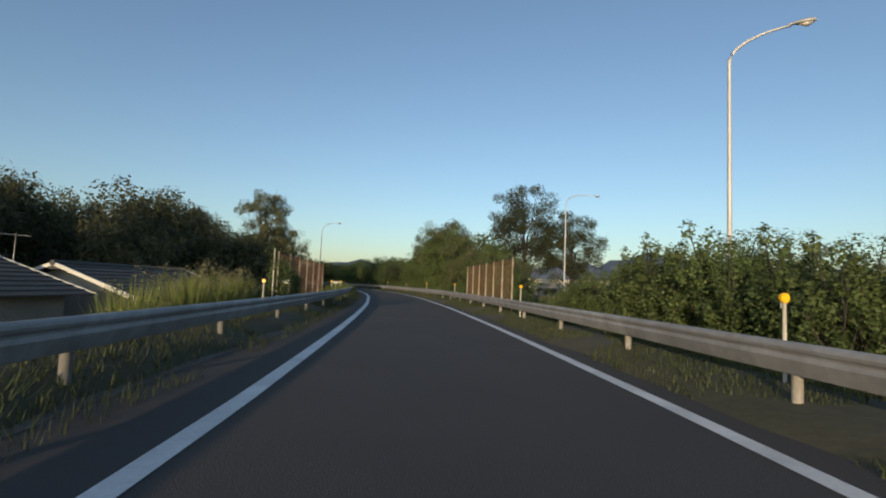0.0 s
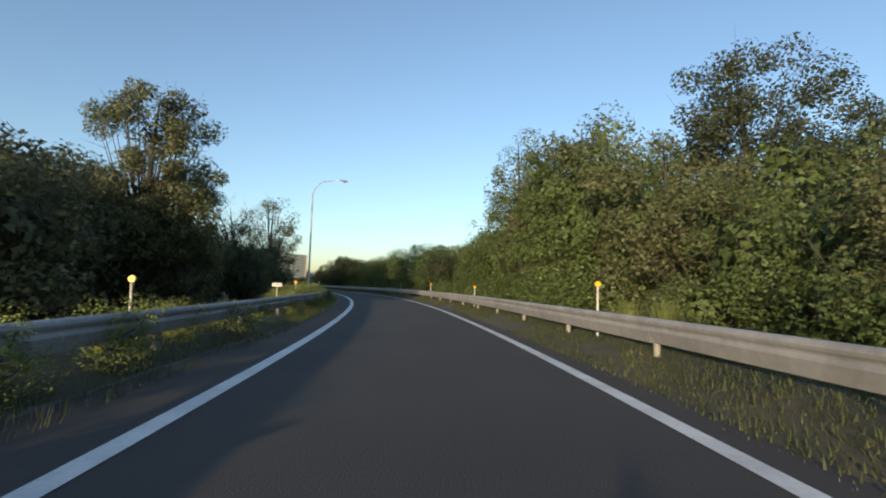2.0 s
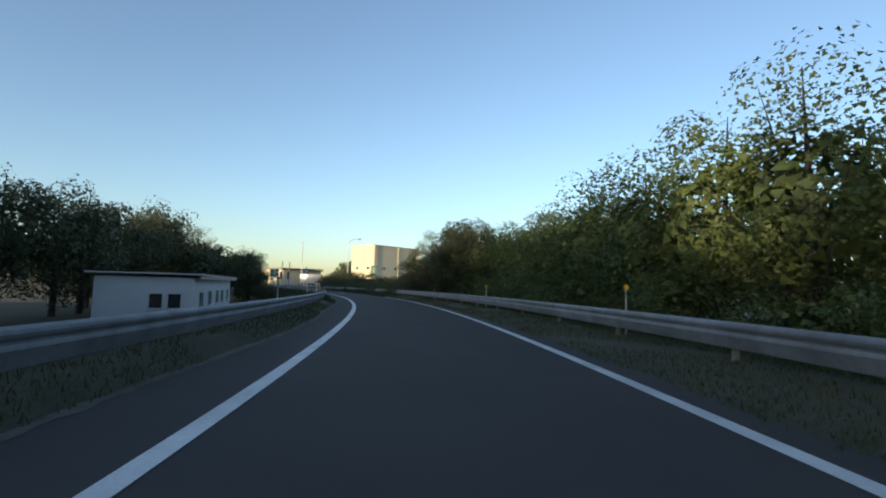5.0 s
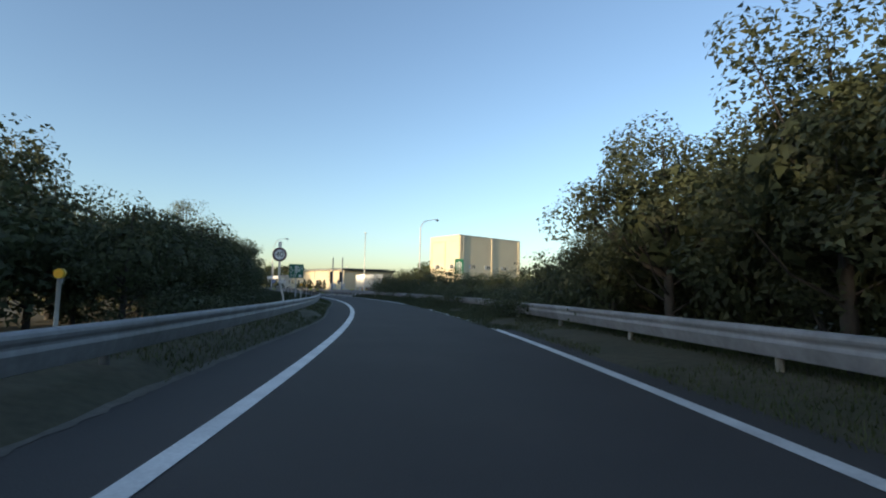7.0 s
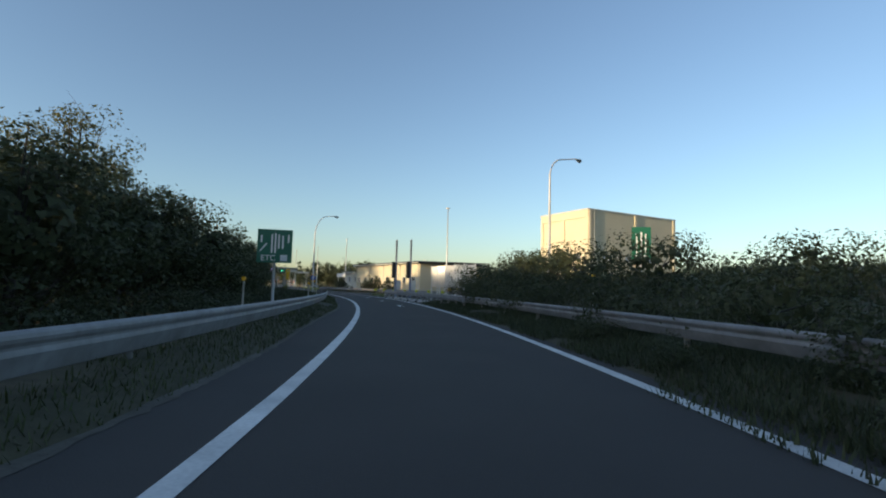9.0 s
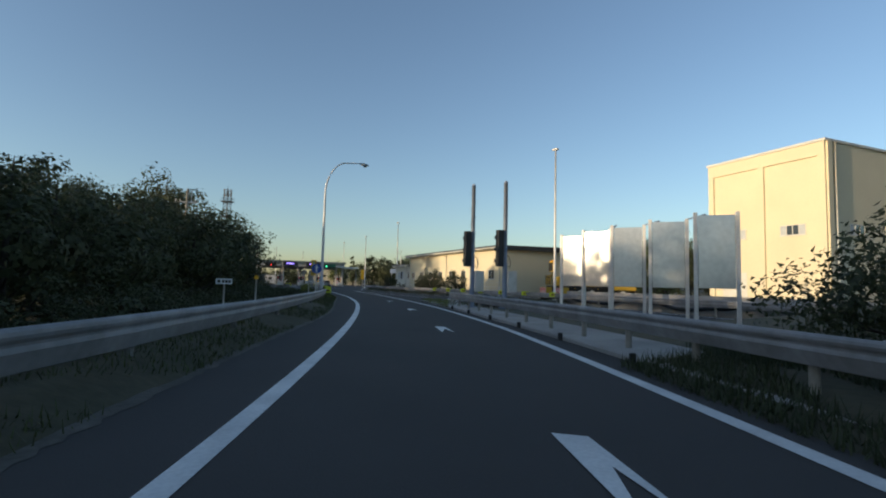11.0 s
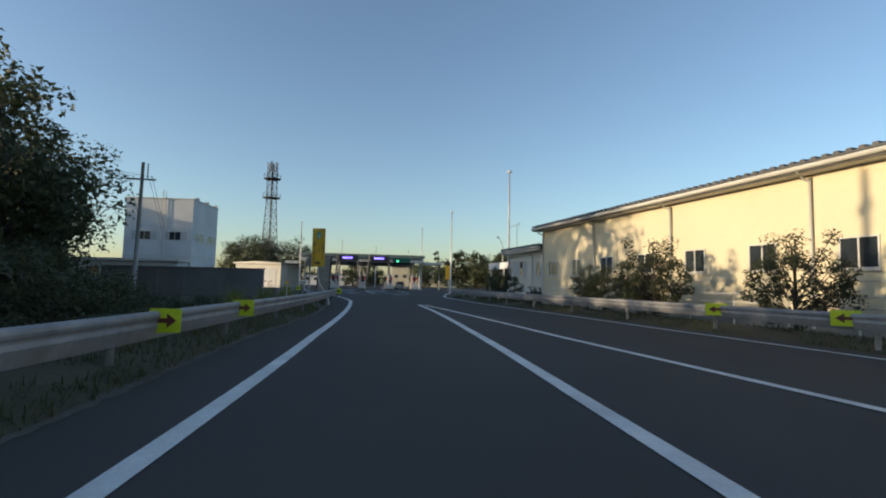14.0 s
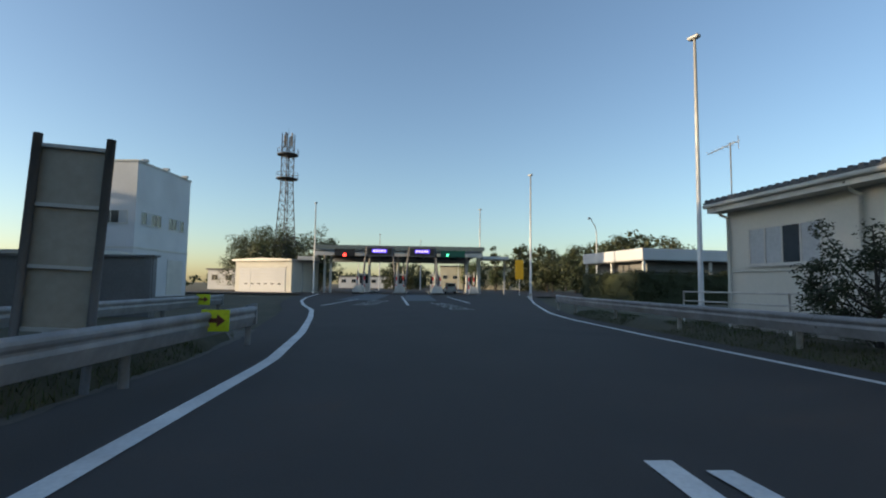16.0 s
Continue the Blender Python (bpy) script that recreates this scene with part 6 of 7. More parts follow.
def tree(name, seed, h, spread, low, clumps, per, leaf, material, label, group, airy=0.5, flat=0.7, stem=0.16, bare=0.0, droop=0.0, shape="round", tuft=1.0):
    """A tapered trunk with limbs to clumps of leaves; low is where the crown begins (share of the height)."""
    rng = np.random.default_rng(seed)
    t = root(name, Matrix(), label, "tree" if name != "shrub" else "shrub", group)
    z0 = h * low
    radii = rng.uniform(0.55, 1.15, clumps) * spread * (0.30 + 0.12 * (1 - airy)) * tuft
    lobes = []
    for i in range(clumps):
        a = rng.uniform(0, 2 * math.pi)
        if shape == "round":
            # spread through an egg-shaped crown, more of them near its skin, with a few bays left open
            zc = rng.uniform(-1, 1)
            k = rng.uniform(0.12 if airy > 0.55 else 0.38, 1.0) ** 0.45 * rng.uniform(0.86, 1.06)
            k *= 1 - 0.22 * max(0, math.sin(a * 3 + seed) * math.cos(zc * 4 + seed * 2))
            rr = spread * k * math.sqrt(1 - zc * zc)
            z = (z0 + h) / 2 + (h - z0) / 2 * k * zc
        else:
            f = rng.uniform(0, 1) ** 1.15
            rr = spread * ((1.02 - f) ** 0.75 * (0.8 + 0.2 * math.sin(f * 22))) * rng.uniform(0.3, 1.0) ** 0.5
            z = z0 + (h - z0) * f
        z = min(z, h - radii[i] * (flat + 0.15))
        lobes.append((rr * math.cos(a), rr * math.sin(a), max(z, 0.1)))
    lobes = np.array(lobes)
    bm = bmesh.new()
    lean = rng.normal(size=2) * 0.03 * h
    path = [Vector((lean[0] * f * f, lean[1] * f * f, h * 0.92 * f - 0.3 * (f == 0))) for f in (0, 0.2, 0.45, 0.7, 1.0)]
    tube(bm, path, [stem * k * h / 8 for k in (1.25, 1.0, 0.7, 0.42, 0.08)], 7)
    for i in range(0, clumps, 1 if airy > 0.65 else 3):
        q = Vector(lobes[i])
        f = min(max(0.12, (q.z / h) * 0.62), 0.85)
        k = min(3, int(f * 4))
        b = path[k].lerp(path[k + 1], f * 4 - k)
        mid = b.lerp(q, 0.5) + Vector((0, 0, -0.05 * h if not bare else 0.03 * h))
        k = 0.62 if airy > 0.65 and not bare else 1.0
        tube(bm, [b, mid, q], [0.045 * k * h / 8 + 0.012, 0.028 * k * h / 8 + 0.008, 0.008], 5 if airy > 0.65 else 3, False)
        if bare or airy > 0.6:
            for j in range(4 if bare else 2):
                e = q + Vector(rng.normal(size=3)) * radii[i] * 0.7 + Vector((0, 0, radii[i] * (0.6 if bare else 0.2)))
                tube(bm, [q.lerp(mid, 0.3), e], [0.016, 0.004], 4, False)
    part("trunk", bm, BARK, t)
    v = leaves(rng, lobes, radii, per, leaf, flat, droop, 0.35 if airy < 0.58 else 0.0)
    if airy < 0.58 and shape == "round":
        v = np.concatenate([v, inner_mass(rng, seed, h, spread, z0, 1500 if h > 10 else 320 if leaf > 0.3 else 640 if h > 5 else 200, (0.055 if h > 10 else 0.14 if leaf > 0.3 else 0.092) * spread)])
    raw("crown", leaf_mesh("crown", v, material), t)
    return t


KINDS = {}


def plant(kind, m, scale=1.0, tall=1.0):
    """The first of a kind is the built one; the rest are copies of it."""
    made, used = KINDS[kind]
    k = Matrix.Diagonal((scale, scale, scale * tall, 1))
    if not used:
        KINDS[kind][1] = True
        made.matrix_basis = m @ k
        return made
    return copy_thing(made, m @ k @ Matrix.Diagonal((*made.scale, 1)).inverted())


LD = "dense dark broadleaf tree with branches down to the ground"
for i in range(3):
    KINDS["dark%d" % i] = [tree("broadleaf_tree", 10 + i, 8.0, 3.0, 0.02, 44, 78, 0.19, LEAF_DARK, LD, "dark trees beside the ramp", 0.45, tuft=0.85), False]
    KINDS["shade%d" % i] = [tree("broadleaf_tree", 14 + i, 8.0, 3.0, 0.02, 50, 250, 0.135, LEAF_DARK, LD, "dark trees beside the ramp", 0.45, tuft=0.85), False]
    KINDS["lush%d" % i] = [tree("broadleaf_tree", 20 + i, 7.0, 3.1, 0.01, 46, 165, 0.135, LEAF_LUSH, "bushy green tree overgrown with creepers beside the guard rail",
                                "green trees beside the ramp", 0.4, tuft=0.95), False]
    KINDS["mid%d" % i] = [tree("broadleaf_tree", 30 + i, 8.0, 3.0, 0.05, 46, 150, 0.132, LEAF_MID, "leafy green tree in evening light",
                               "green trees beside the ramp", 0.5, tuft=0.92), False]
for i in range(2):
    KINDS["back%d" % i] = [tree("woodland_tree", 36 + i, 8.0, 3.2, 0.04, 30, 58, 0.43, LEAF_DARK, "dark tree in the wood behind the ramp", "woodland trees", 0.45), False]
    KINDS["wood%d" % i] = [tree("woodland_tree", 44 + i, 8.0, 3.2, 0.03, 40, 90, 0.235, LEAF_WOOD, "brownish green tree in the wood below the ramp", "woodland trees", 0.45), False]
    KINDS["backlit%d" % i] = [tree("woodland_tree", 38 + i, 8.0, 3.2, 0.04, 30, 80, 0.33, LEAF_MID, "green tree behind the roadside trees", "woodland trees", 0.45), False]
KINDS["overhang"] = [tree("broadleaf_tree", 19, 8.0, 3.3, 0.12, 48, 240, 0.135, LEAF_DARK, "dark broadleaf tree with limbs hanging over the guard rail", "dark trees beside the ramp", 0.5, tuft=0.75), False]
KINDS["near"] = [tree("broadleaf_tree", 34, 11.0, 2.1, 0.03, 90, 230, 0.105, LEAF_MID, "tall leafy green tree close behind the guard rail", "green trees beside the ramp", 0.5, tuft=0.98), False]
KINDS["olive"] = [tree("broadleaf_tree", 41, 8.0, 3.2, 0.08, 52, 190, 0.14, LEAF_OLIVE, "olive-green tree with thinning leaves", "green trees beside the ramp", 0.6, tuft=0.72), False]
KINDS["tall"] = [tree("tall_tree", 51, 16.0, 4.6, 0.12, 110, 270, 0.18, LEAF_OLIVE, "tall open-crowned tree with gaps of sky", "tall trees", 0.8, droop=0.3, tuft=0.66), False]
KINDS["tall_b"] = [tree("tall_tree", 57, 16.0, 5.2, 0.24, 120, 240, 0.185, LEAF_DARK, "tall spreading tree with clumped foliage", "tall trees", 0.62, tuft=0.74), False]
KINDS["thin"] = [tree("thin_tree", 61, 8.0, 2.6, 0.18, 60, 100, 0.12, LEAF_OLIVE, "slender tree with sparse leaves", "sparse trees", 0.9, tuft=0.85), False]
KINDS["bare"] = [tree("bare_tree", 65, 8.0, 2.6, 0.35, 36, 6, 0.12, LEAF_OLIVE, "nearly leafless tree with fine bare twigs", "sparse trees", 0.9, bare=1.0), False]
KINDS["pine"] = [tree("pine_tree", 71, 9.0, 2.9, 0.12, 52, 170, 0.15, LEAF_PINE, "dark pine with layered branches", "pines", 0.5, flat=0.35, shape="cone", tuft=0.85), False]
for i in range(2):
    KINDS["shrub%d" % i] = [tree("shrub", 80 + i, 2.4, 1.5, 0.02, 22, 120, 0.10, LEAF_MID, "rounded green shrub beside the rail", "shrubs", 0.4, stem=0.10), False]
    KINDS["weed%d" % i] = [tree("shrub", 90 + i, 1.6, 1.1, 0.02, 22, 90, 0.06, LEAF_WEED, "yellowish weedy shrub by the guard rail", "shrubs", 0.5, stem=0.06), False]
    KINDS["creeper%d" % i] = [tree("shrub", 95 + i, 1.9, 1.7, 0.0, 26, 100, 0.094, LEAF_DARK, "dark creeper-covered shrub over the guard rail", "shrubs", 0.3, flat=0.5, stem=0.08), False]
    KINDS["vine%d" % i] = [tree("shrub", 105 + i, 2.6, 1.9, 0.0, 24, 165, 0.105, LEAF_LUSH, "lush green creeper mound behind the guard rail", "creeper mounds", 0.3, flat=0.6, stem=0.08), False]
    KINDS["hazel%d" % i] = [tree("shrub", 120 + i, 3.0, 1.0, 0.02, 46, 85, 0.085, LEAF_MID, "tall upright scrub behind the guard rail", "tall scrub", 0.62, flat=1.4, stem=0.10, tuft=0.62), False]
KINDS["garden"] = [tree("garden_tree", 101, 3.0, 1.5, 0.03, 74, 125, 0.075, LEAF_PINE, "small dark pine with ragged branches by the warehouse", "garden trees", 0.6, flat=0.8, tuft=0.55), False]
KINDS["poplar"] = [tree("poplar", 111, 10, 1.3, 0.06, 26, 90, 0.28, LEAF_DARK, "narrow dark poplar by the plaza", "far trees", 0.3), False]

rnd = random.Random(4)


def spin():
    return rnd.uniform(0, 360)


def row(kinds, profile, s0, s1, step, u, du, base, shrink=1.0, ref=8.0):
    f = knots(profile)
    s = s0
    while s < s1:
        h = f(s) * rnd.uniform(0.86, 1.06) * shrink
        kind = rnd.choice(kinds)
        uu = u + rnd.uniform(-du, du)
        hh = KIND_H[kind]
        k = max(0.35, (h - base) / hh)
        plant(kind, here(s, uu, base - 0.1, spin()), k * rnd.uniform(0.95, 1.1) if k < 1 else k ** 0.7, 1.0 if k < 1 else k ** 0.3)
        s += step * rnd.uniform(0.75, 1.25)


KIND_H = {"pine": 9, "olive": 8}
for i in range(3):
    KIND_H["shade%d" % i], KIND_H["dark%d" % i], KIND_H["lush%d" % i], KIND_H["mid%d" % i] = 8, 8, 7, 8
    KIND_H["back%d" % i], KIND_H["backlit%d" % i], KIND_H["wood%d" % i] = 8, 8, 8
DARK = ["dark0", "dark1", "dark2"]
SHADE = ["shade0", "shade1", "shade2"]
BACK = ["back0", "back1"]
WOOD = ["wood0", "wood1"]
BACKLIT = ["backlit0", "backlit1"]
LUSH = ["lush0", "lush1", "lush2", "mid0"]
MIXED = ["mid0", "mid1", "mid2", "olive", "mid1"]

LEFT_TOP = [(85, 4.4), (97, 5.1), (105, 6), (113, 4.6), (120, 3.4)]
row(["dark0", "olive", "mid1", "dark1"], LEFT_TOP, 84, 108.5, 2.6, -10.5, 1.0, -1.2)
row(WOOD, [(62, 7.5), (90, 8.4), (108, 8.0), (120, 6.5)], 58, 120, 3.2, -17, 2.0, -2.0)
row(DARK, [(118, 6.5), (146, 8.2), (160, 9.2), (167, 11.2), (174, 10.8), (179, 8.8), (184, 8.2), (188, 7), (196, 8.6), (210, 8), (240, 8.5), (250, 10.5)], 118, 245, 3.8, -20.5, 1.2, -1.0)
LEFT_MAIN = [(160, 5.0), (164, 5.4), (168, 4.8), (172, 5.4), (176, 5.8), (180, 5.3), (184, 5.9), (190, 6.3), (195, 6.6), (199, 6.1), (210, 5), (220, 4.7), (226, 5.2), (231, 6.3),
             (236, 5.8), (240, 7.0), (246, 7.0), (251, 7), (256, 5.6), (260, 7.0), (264, 6.4)]
row(DARK, LEFT_MAIN, 162, 244, 2.8, -11.0, 1.0, -1.0)
row(BACK, LEFT_MAIN, 160, 244, 3.6, -16.0, 1.5, -1.0, 1.08)
# Three tall trees out of view on the left, added to shade the ramp.
for s in (9, 13, 17):
    plant(rnd.choice(BACK), here(s, -36.5, -3.7, spin()), 1.85, 1.15)
# Row that is never in view, added so its shadow covers the canopy building.
for x in range(-200, -163, 6):
    plant(rnd.choice(BACK), pose(x, 161 + rnd.uniform(-3, 3), -0.6, 0, 0, spin()), 1.75, 1.3)
# Out-of-view row added to keep sun patches off the road.
row(BACK, [(240, 7), (275, 8)], 243, 274, 3.2, -30, 1.5, -0.6)
row(WOOD + ["pine"], [(0, 13.0), (50, 12.8), (75, 14.0), (100, 14.4), (120, 13)], 20, 124, 5.0, -46, 4, -3.6)
row(WOOD, [(0, 13), (60, 13.8), (80, 14.2), (120, 14.6)], 30, 130, 7.0, -57, 4, -3.6)
row(WOOD, [(56, 10.5), (68, 12), (78, 12.8), (108, 12.8), (116, 10)], 56, 120, 3.6, -27, 2.0, -3.0)
row(WOOD, [(40, 7), (60, 7.4)], 48, 62, 3.0, -24, 2.0, -3.4)
# Hidden caster row, added to throw shade on the works trucks.
row(BACK, [(220, 11), (250, 11.5)], 228.5, 239, 2.6, -31, 1.0, -0.8)
plant("thin", here(199.5, -16.4, -1.0, 40), 1.48)
# Those beyond u -28 stand hidden, added to shade the warehouse wall.
for s, u, k in ((277.7, -23.8, 1.68), (273.0, -23.2, 1.6), (268.5, -22.9, 1.85), (262.0, -20.8, 1.8), (267.5, -29, 1.7), (273, -31, 1.7), (284, -31, 1.6), (290, -34, 1.6), (281.5, -27.0, 1.5), (275.5, -27.0, 1.5)):
    plant(rnd.choice(DARK), here(s, u, -0.4, spin()), k)
# Unseen trees added to cast shade over the plaza and the white building.
for x, y, k in ((-152, 188, 1.45), (-158, 184, 1.5), (-165, 187, 1.4), (-172, 182, 1.5), (-180, 186, 1.4), (-188, 188, 1.4), (-196, 190, 1.4), (-169, 192, 1.5), (-176, 193.5, 1.5), (-183, 194, 1.5)):
    plant(rnd.choice(BACK), pose(x, y, -0.4, 0, 0, spin()), k)
plant("tall", here(75.1, -14.9, -3.0, 20), 1.1)
plant("tall", here(76.0, -12.8, -2.6, 160), 0.74)
plant("thin", here(84.5, -10.5, -1.6, 90), 1.0)
plant("thin", here(99.0, -9.3, -1.2, 10), 1.5)
plant("thin", here(95.0, -8.4, -1.2, 190), 0.9)
plant("bare", here(94.5, -12.4, -1.2, 50), 1.32)

RIGHT_TOP = [(41, 3.2), (45, 5.0), (51, 5.2), (55, 5.6), (59, 7.6), (63, 9.6), (67, 10.8), (71, 11.8), (75, 11.8), (77, 8.4), (79, 7.8), (82.5, 6.9), (86, 5.2), (88.5, 4.7), (91.5, 6.2),
             (95, 6.6), (97, 6.0), (100, 6.5), (103, 5.7), (105, 6.9), (110, 7.3), (114, 7.0), (119, 5.7), (126, 6.0), (130, 5.9), (138, 6.8), (141, 7.4),
             (144, 6.8), (147, 5.9), (150, 5.2), (154, 5.0)]
row(MIXED, RIGHT_TOP, 44, 70.6, 2.4, 10.6, 0.9, -1.4)
row(LUSH, RIGHT_TOP, 80.5, 136, 2.9, 9.9, 1.1, -0.5, 1.03)
row(SHADE, RIGHT_TOP, 137, 151.5, 1.9, 8.2, 0.5, -0.3)
row(BACKLIT, RIGHT_TOP, 50, 76, 3.6, 14.5, 1.2, -1.2, 0.88)
row(BACKLIT, RIGHT_TOP, 80, 137, 3.6, 15, 1.5, -0.8, 1.0)
row(BACK, RIGHT_TOP, 138, 151, 3.6, 14, 1.2, -0.8, 0.95)
row(BACK, [(152, 3.4), (160, 3.2)], 153, 160, 2.2, 8.8, 0.5, -0.3)
row(["dark1", "backlit0", "dark2"], [(150, 7.5), (158, 6.8), (164, 5.0), (170, 2.8)], 152, 170, 2.8, 14.5, 1.0, -0.2)
for s, u, k in ((42, 9.5, 1.1), (45.5, 8.2, 0.95), (49, 8.4, 1.0), (54, 8.2, 1.1), (60, 8.5, 1.2), (64, 8.3, 1.0), (69, 8.6, 1.2), (74, 8.4, 1.1), (79, 8.6, 1.1)):
    plant(rnd.choice(["shrub0", "shrub1", "vine0"]), here(s, u, -0.6, spin()), k)
for i in range(27):
    s = 60 + i * 3.0 + rnd.uniform(-0.8, 0.8)
    plant(rnd.choice(["vine0", "vine1"]), here(s, RAIL_R(s) + rnd.uniform(2.3, 3.1), -0.4, spin()), rnd.uniform(0.75, 1.1))
for i in range(7):
    s = 139 + i * 3.0
    plant(rnd.choice(["creeper0", "creeper1"]), here(s, RAIL_R(min(s, 157)) + rnd.uniform(2.0, 2.7), -0.3, spin()), rnd.uniform(1.0, 1.3), 1.6)
for s, u, h in ((75.8, 8.7, 7.2), (78.2, 8.6, 6.2), (80.6, 8.9, 5.6)):
    plant(rnd.choice(LUSH[:3]), here(s, u, -0.4, spin()), 0.76, (h + 0.4) / 7 / 0.76)
plant("shade1", here(152.6, 7.4, -0.2, 15), 0.5)
for s, u, k in ((138.5, 6.9, 0.80), (142.0, 6.5, 0.80), (145.4, 6.5, 0.73), (149.0, 5.9, 0.69), (151.6, 5.9, 0.47)):
    plant("overhang", here(s, u, -0.2, spin()), k)
plant("shade0", here(88.2, 7.4, -0.4, 40), 0.72)
for s, u, k in ((68.6, 7.7, 1.0), (65.2, 7.9, 0.92)):
    plant("near", here(s, u, -0.6, spin()), k)
plant("tall_b", here(67.8, 22.5, -2.2, 20), 1.2)
plant("tall_b", here(66.0, 29.0, -2.2, 140), 0.95)
plant("tall_b", here(69.0, 11.5, -1.0, 70), 0.72)
for s, u in ((3, 8.4), (6, 9.2), (9, 9.8), (11.5, 11.2), (8, 12.5), (14, 12.5), (17, 13.5), (20, 14.5), (23.5, 16), (27, 18), (15, 10.5), (31, 17), (35, 15), (38, 13),
             (30, 22), (36, 21), (41, 18), (24, 21), (44, 24), (48, 20), (40, 26), (33, 27), (28, 25), (21, 18), (-2, 8.2), (-8, 8.6), (26, 13), (31, 12), (36, 10), (22, 12.5), (18, 10.5), (50, 12.6), (54, 14.2), (58, 16), (62, 18), (56, 12.6), (66, 19.5)):
    if s > 21 and u > 0.45 * (s - 20.8):
        continue
    z = float(terrain(np.array(float(s)), np.array(float(u))))
    top = 1.2 + (((0.16 if s < 16 else 0.08) if u > 0.95 * (s - 9) else 0.075) if u > 0.58 * s else 0.04) * max(s, 9) * rnd.uniform(0.85, 1.15)
    h = top - z
    if h > 3.2:
        k = h / 8
        plant(rnd.choice(["olive", "mid0", "mid2"]), here(s, u, z, spin()), k * 1.35, 1 / 1.35)
    else:
        plant(rnd.choice(["shrub0", "shrub1"]), here(s, u, z, spin()), h / 2.4 * 1.15, 1 / 1.15)
for i in range(38):
    s, u = 8.0 + i * 0.41 + rnd.uniform(-0.3, 0.3), 7.3 + (i % 3) * 0.8 + rnd.uniform(-0.3, 0.3)
    z = float(terrain(np.array(s), np.array(u)))
    h = float(np.interp(s, [8, 13, 16, 18, 24], [2.6, 3.3, 2.7, 2.3, 1.8])) * rnd.uniform(0.82, 1.12) - z
    plant(rnd.choice(["hazel0", "hazel1"]), here(s, u, z - 0.1, spin()), h / 3.0)
for s, u, h in ((25.0, 9.2, 1.5), (26.5, 10.6, 1.4), (27.4, 9.6, 1.2), (28.6, 11.6, 1.4), (29.8, 10.2, 1.1), (31.5, 12.2, 1.2), (33.0, 13.6, 1.2), (25.6, 7.9, 1.1), (35.5, 12.4, 1.0), (38, 14.5, 1.1)):
    z = float(terrain(np.array(s), np.array(u)))
    plant(rnd.choice(["shrub0", "shrub1"]), here(s, u, z - 0.1, spin()), (h - z) / 2.4)
for s, u, k in ((158.5, 6.4, 0.9), (161.5, 7.4, 0.7), (163.8, 7.6, 0.8), (168.5, 5.4, 0.8), (172.0, 6.4, 0.9), (175.5, 5.6, 0.7), (179, 6.6, 0.9), (182.2, 5.5, 0.75),
                (186, 6.8, 1.0), (189.5, 5.4, 0.85), (192.5, 6.4, 1.1), (196.0, 5.7, 1.0), (198.5, 7.2, 1.3), (201, 6.3, 1.15), (203, 8, 1.4), (199, 9.5, 1.4), (194, 9.5, 1.3),
                (204.5, 6.6, 0.9), (188, 10, 1.2), (182, 10.5, 1.1), (176, 10.5, 1.1), (170, 11, 1.1), (165, 10, 1.2), (202, 11, 1.3), (206, 9.6, 1.0)):
    z = float(terrain(np.array(float(s)), np.array(float(u))))
    plant(rnd.choice(["creeper0", "creeper1"]), here(s, u, z, spin()), k * (1.05 if u < 9 else 1.15 if s > 184 else 0.85))
for s, u, k in ((155.8, 5.2, 0.7), (157.5, 5.0, 0.75), (159.6, 4.9, 0.6), (162.6, 4.5, 0.26), (166.0, 4.3, 0.3), (168.8, 4.0, 0.4), (170.5, 4.1, 0.42), (174.0, 4.2, 0.4),
                (164.0, 4.4, 0.26), (177.6, 4.0, 0.34), (181.0, 4.2, 0.36), (160.5, 7.2, 0.9), (167.0, 7.0, 0.8), (171.0, 5.9, 0.75)):
    plant(rnd.choice(["creeper0", "creeper1"]), here(s, u, 0.0, spin()), k)
plant("olive", pose(-41.7, 199.4, 1.5, 0, 0, 30), 1.18)
for x, y, k in ((-71, 254, 1.0), (-66, 257, 1.1), (-61.5, 256, 0.95), (-57, 259, 1.1), (-52.5, 258, 1.0), (-63, 266, 1.15), (-69, 268, 1.1), (-48, 262, 0.9)):
    plant(rnd.choice(DARK), pose(x, y, -0.6, 0, 0, spin()), k)
plant("olive", pose(-34, 181, 1.5, 0, 0, 130), 0.9)
plant("dark0", pose(-44, 205, 1.2, 0, 0, 10), 0.55)
plant("dark1", pose(-50, 207, 1.0, 0, 0, 80), 0.5)
plant("mid1", pose(-30, 196, 1.2, 0, 0, 60), 0.6)
for s, u, k in ((3, -5.6, 0.8), (7, -6.2, 1.0), (11, -5.8, 0.8), (14.5, -6.0, 1.0), (20, -6.0, 1.1), (24, -6.2, 1.0), (28, -6.0, 1.1), (32, -5.6, 0.7), (37, -5.4, 0.75), (40, -5.2, 0.8),
                (44, -5.3, 0.75), (47, -4.7, 0.65), (52, -4.9, 0.7), (56, -4.8, 0.55), (58.5, -4.3, 0.6), (63, -4.6, 0.65), (68, -4.4, 0.6), (70.5, -4.0, 0.7), (73, -4.6, 0.65),
                (76, -4.3, 0.6), (79, -4.5, 0.55)):
    plant(rnd.choice(["weed0", "weed1"]), here(s, u, min(-0.1, float(terrain(np.array(float(s)), np.array(float(u))))), spin()), k)
for i in range(18):
    plant(rnd.choice(["creeper0", "creeper1"]), here(243 + i * 1.45, rnd.choice([-7.0, -9.5, -12.0]) + rnd.uniform(-0.8, 0.8), -0.35, spin()), rnd.uniform(0.4, 0.6))
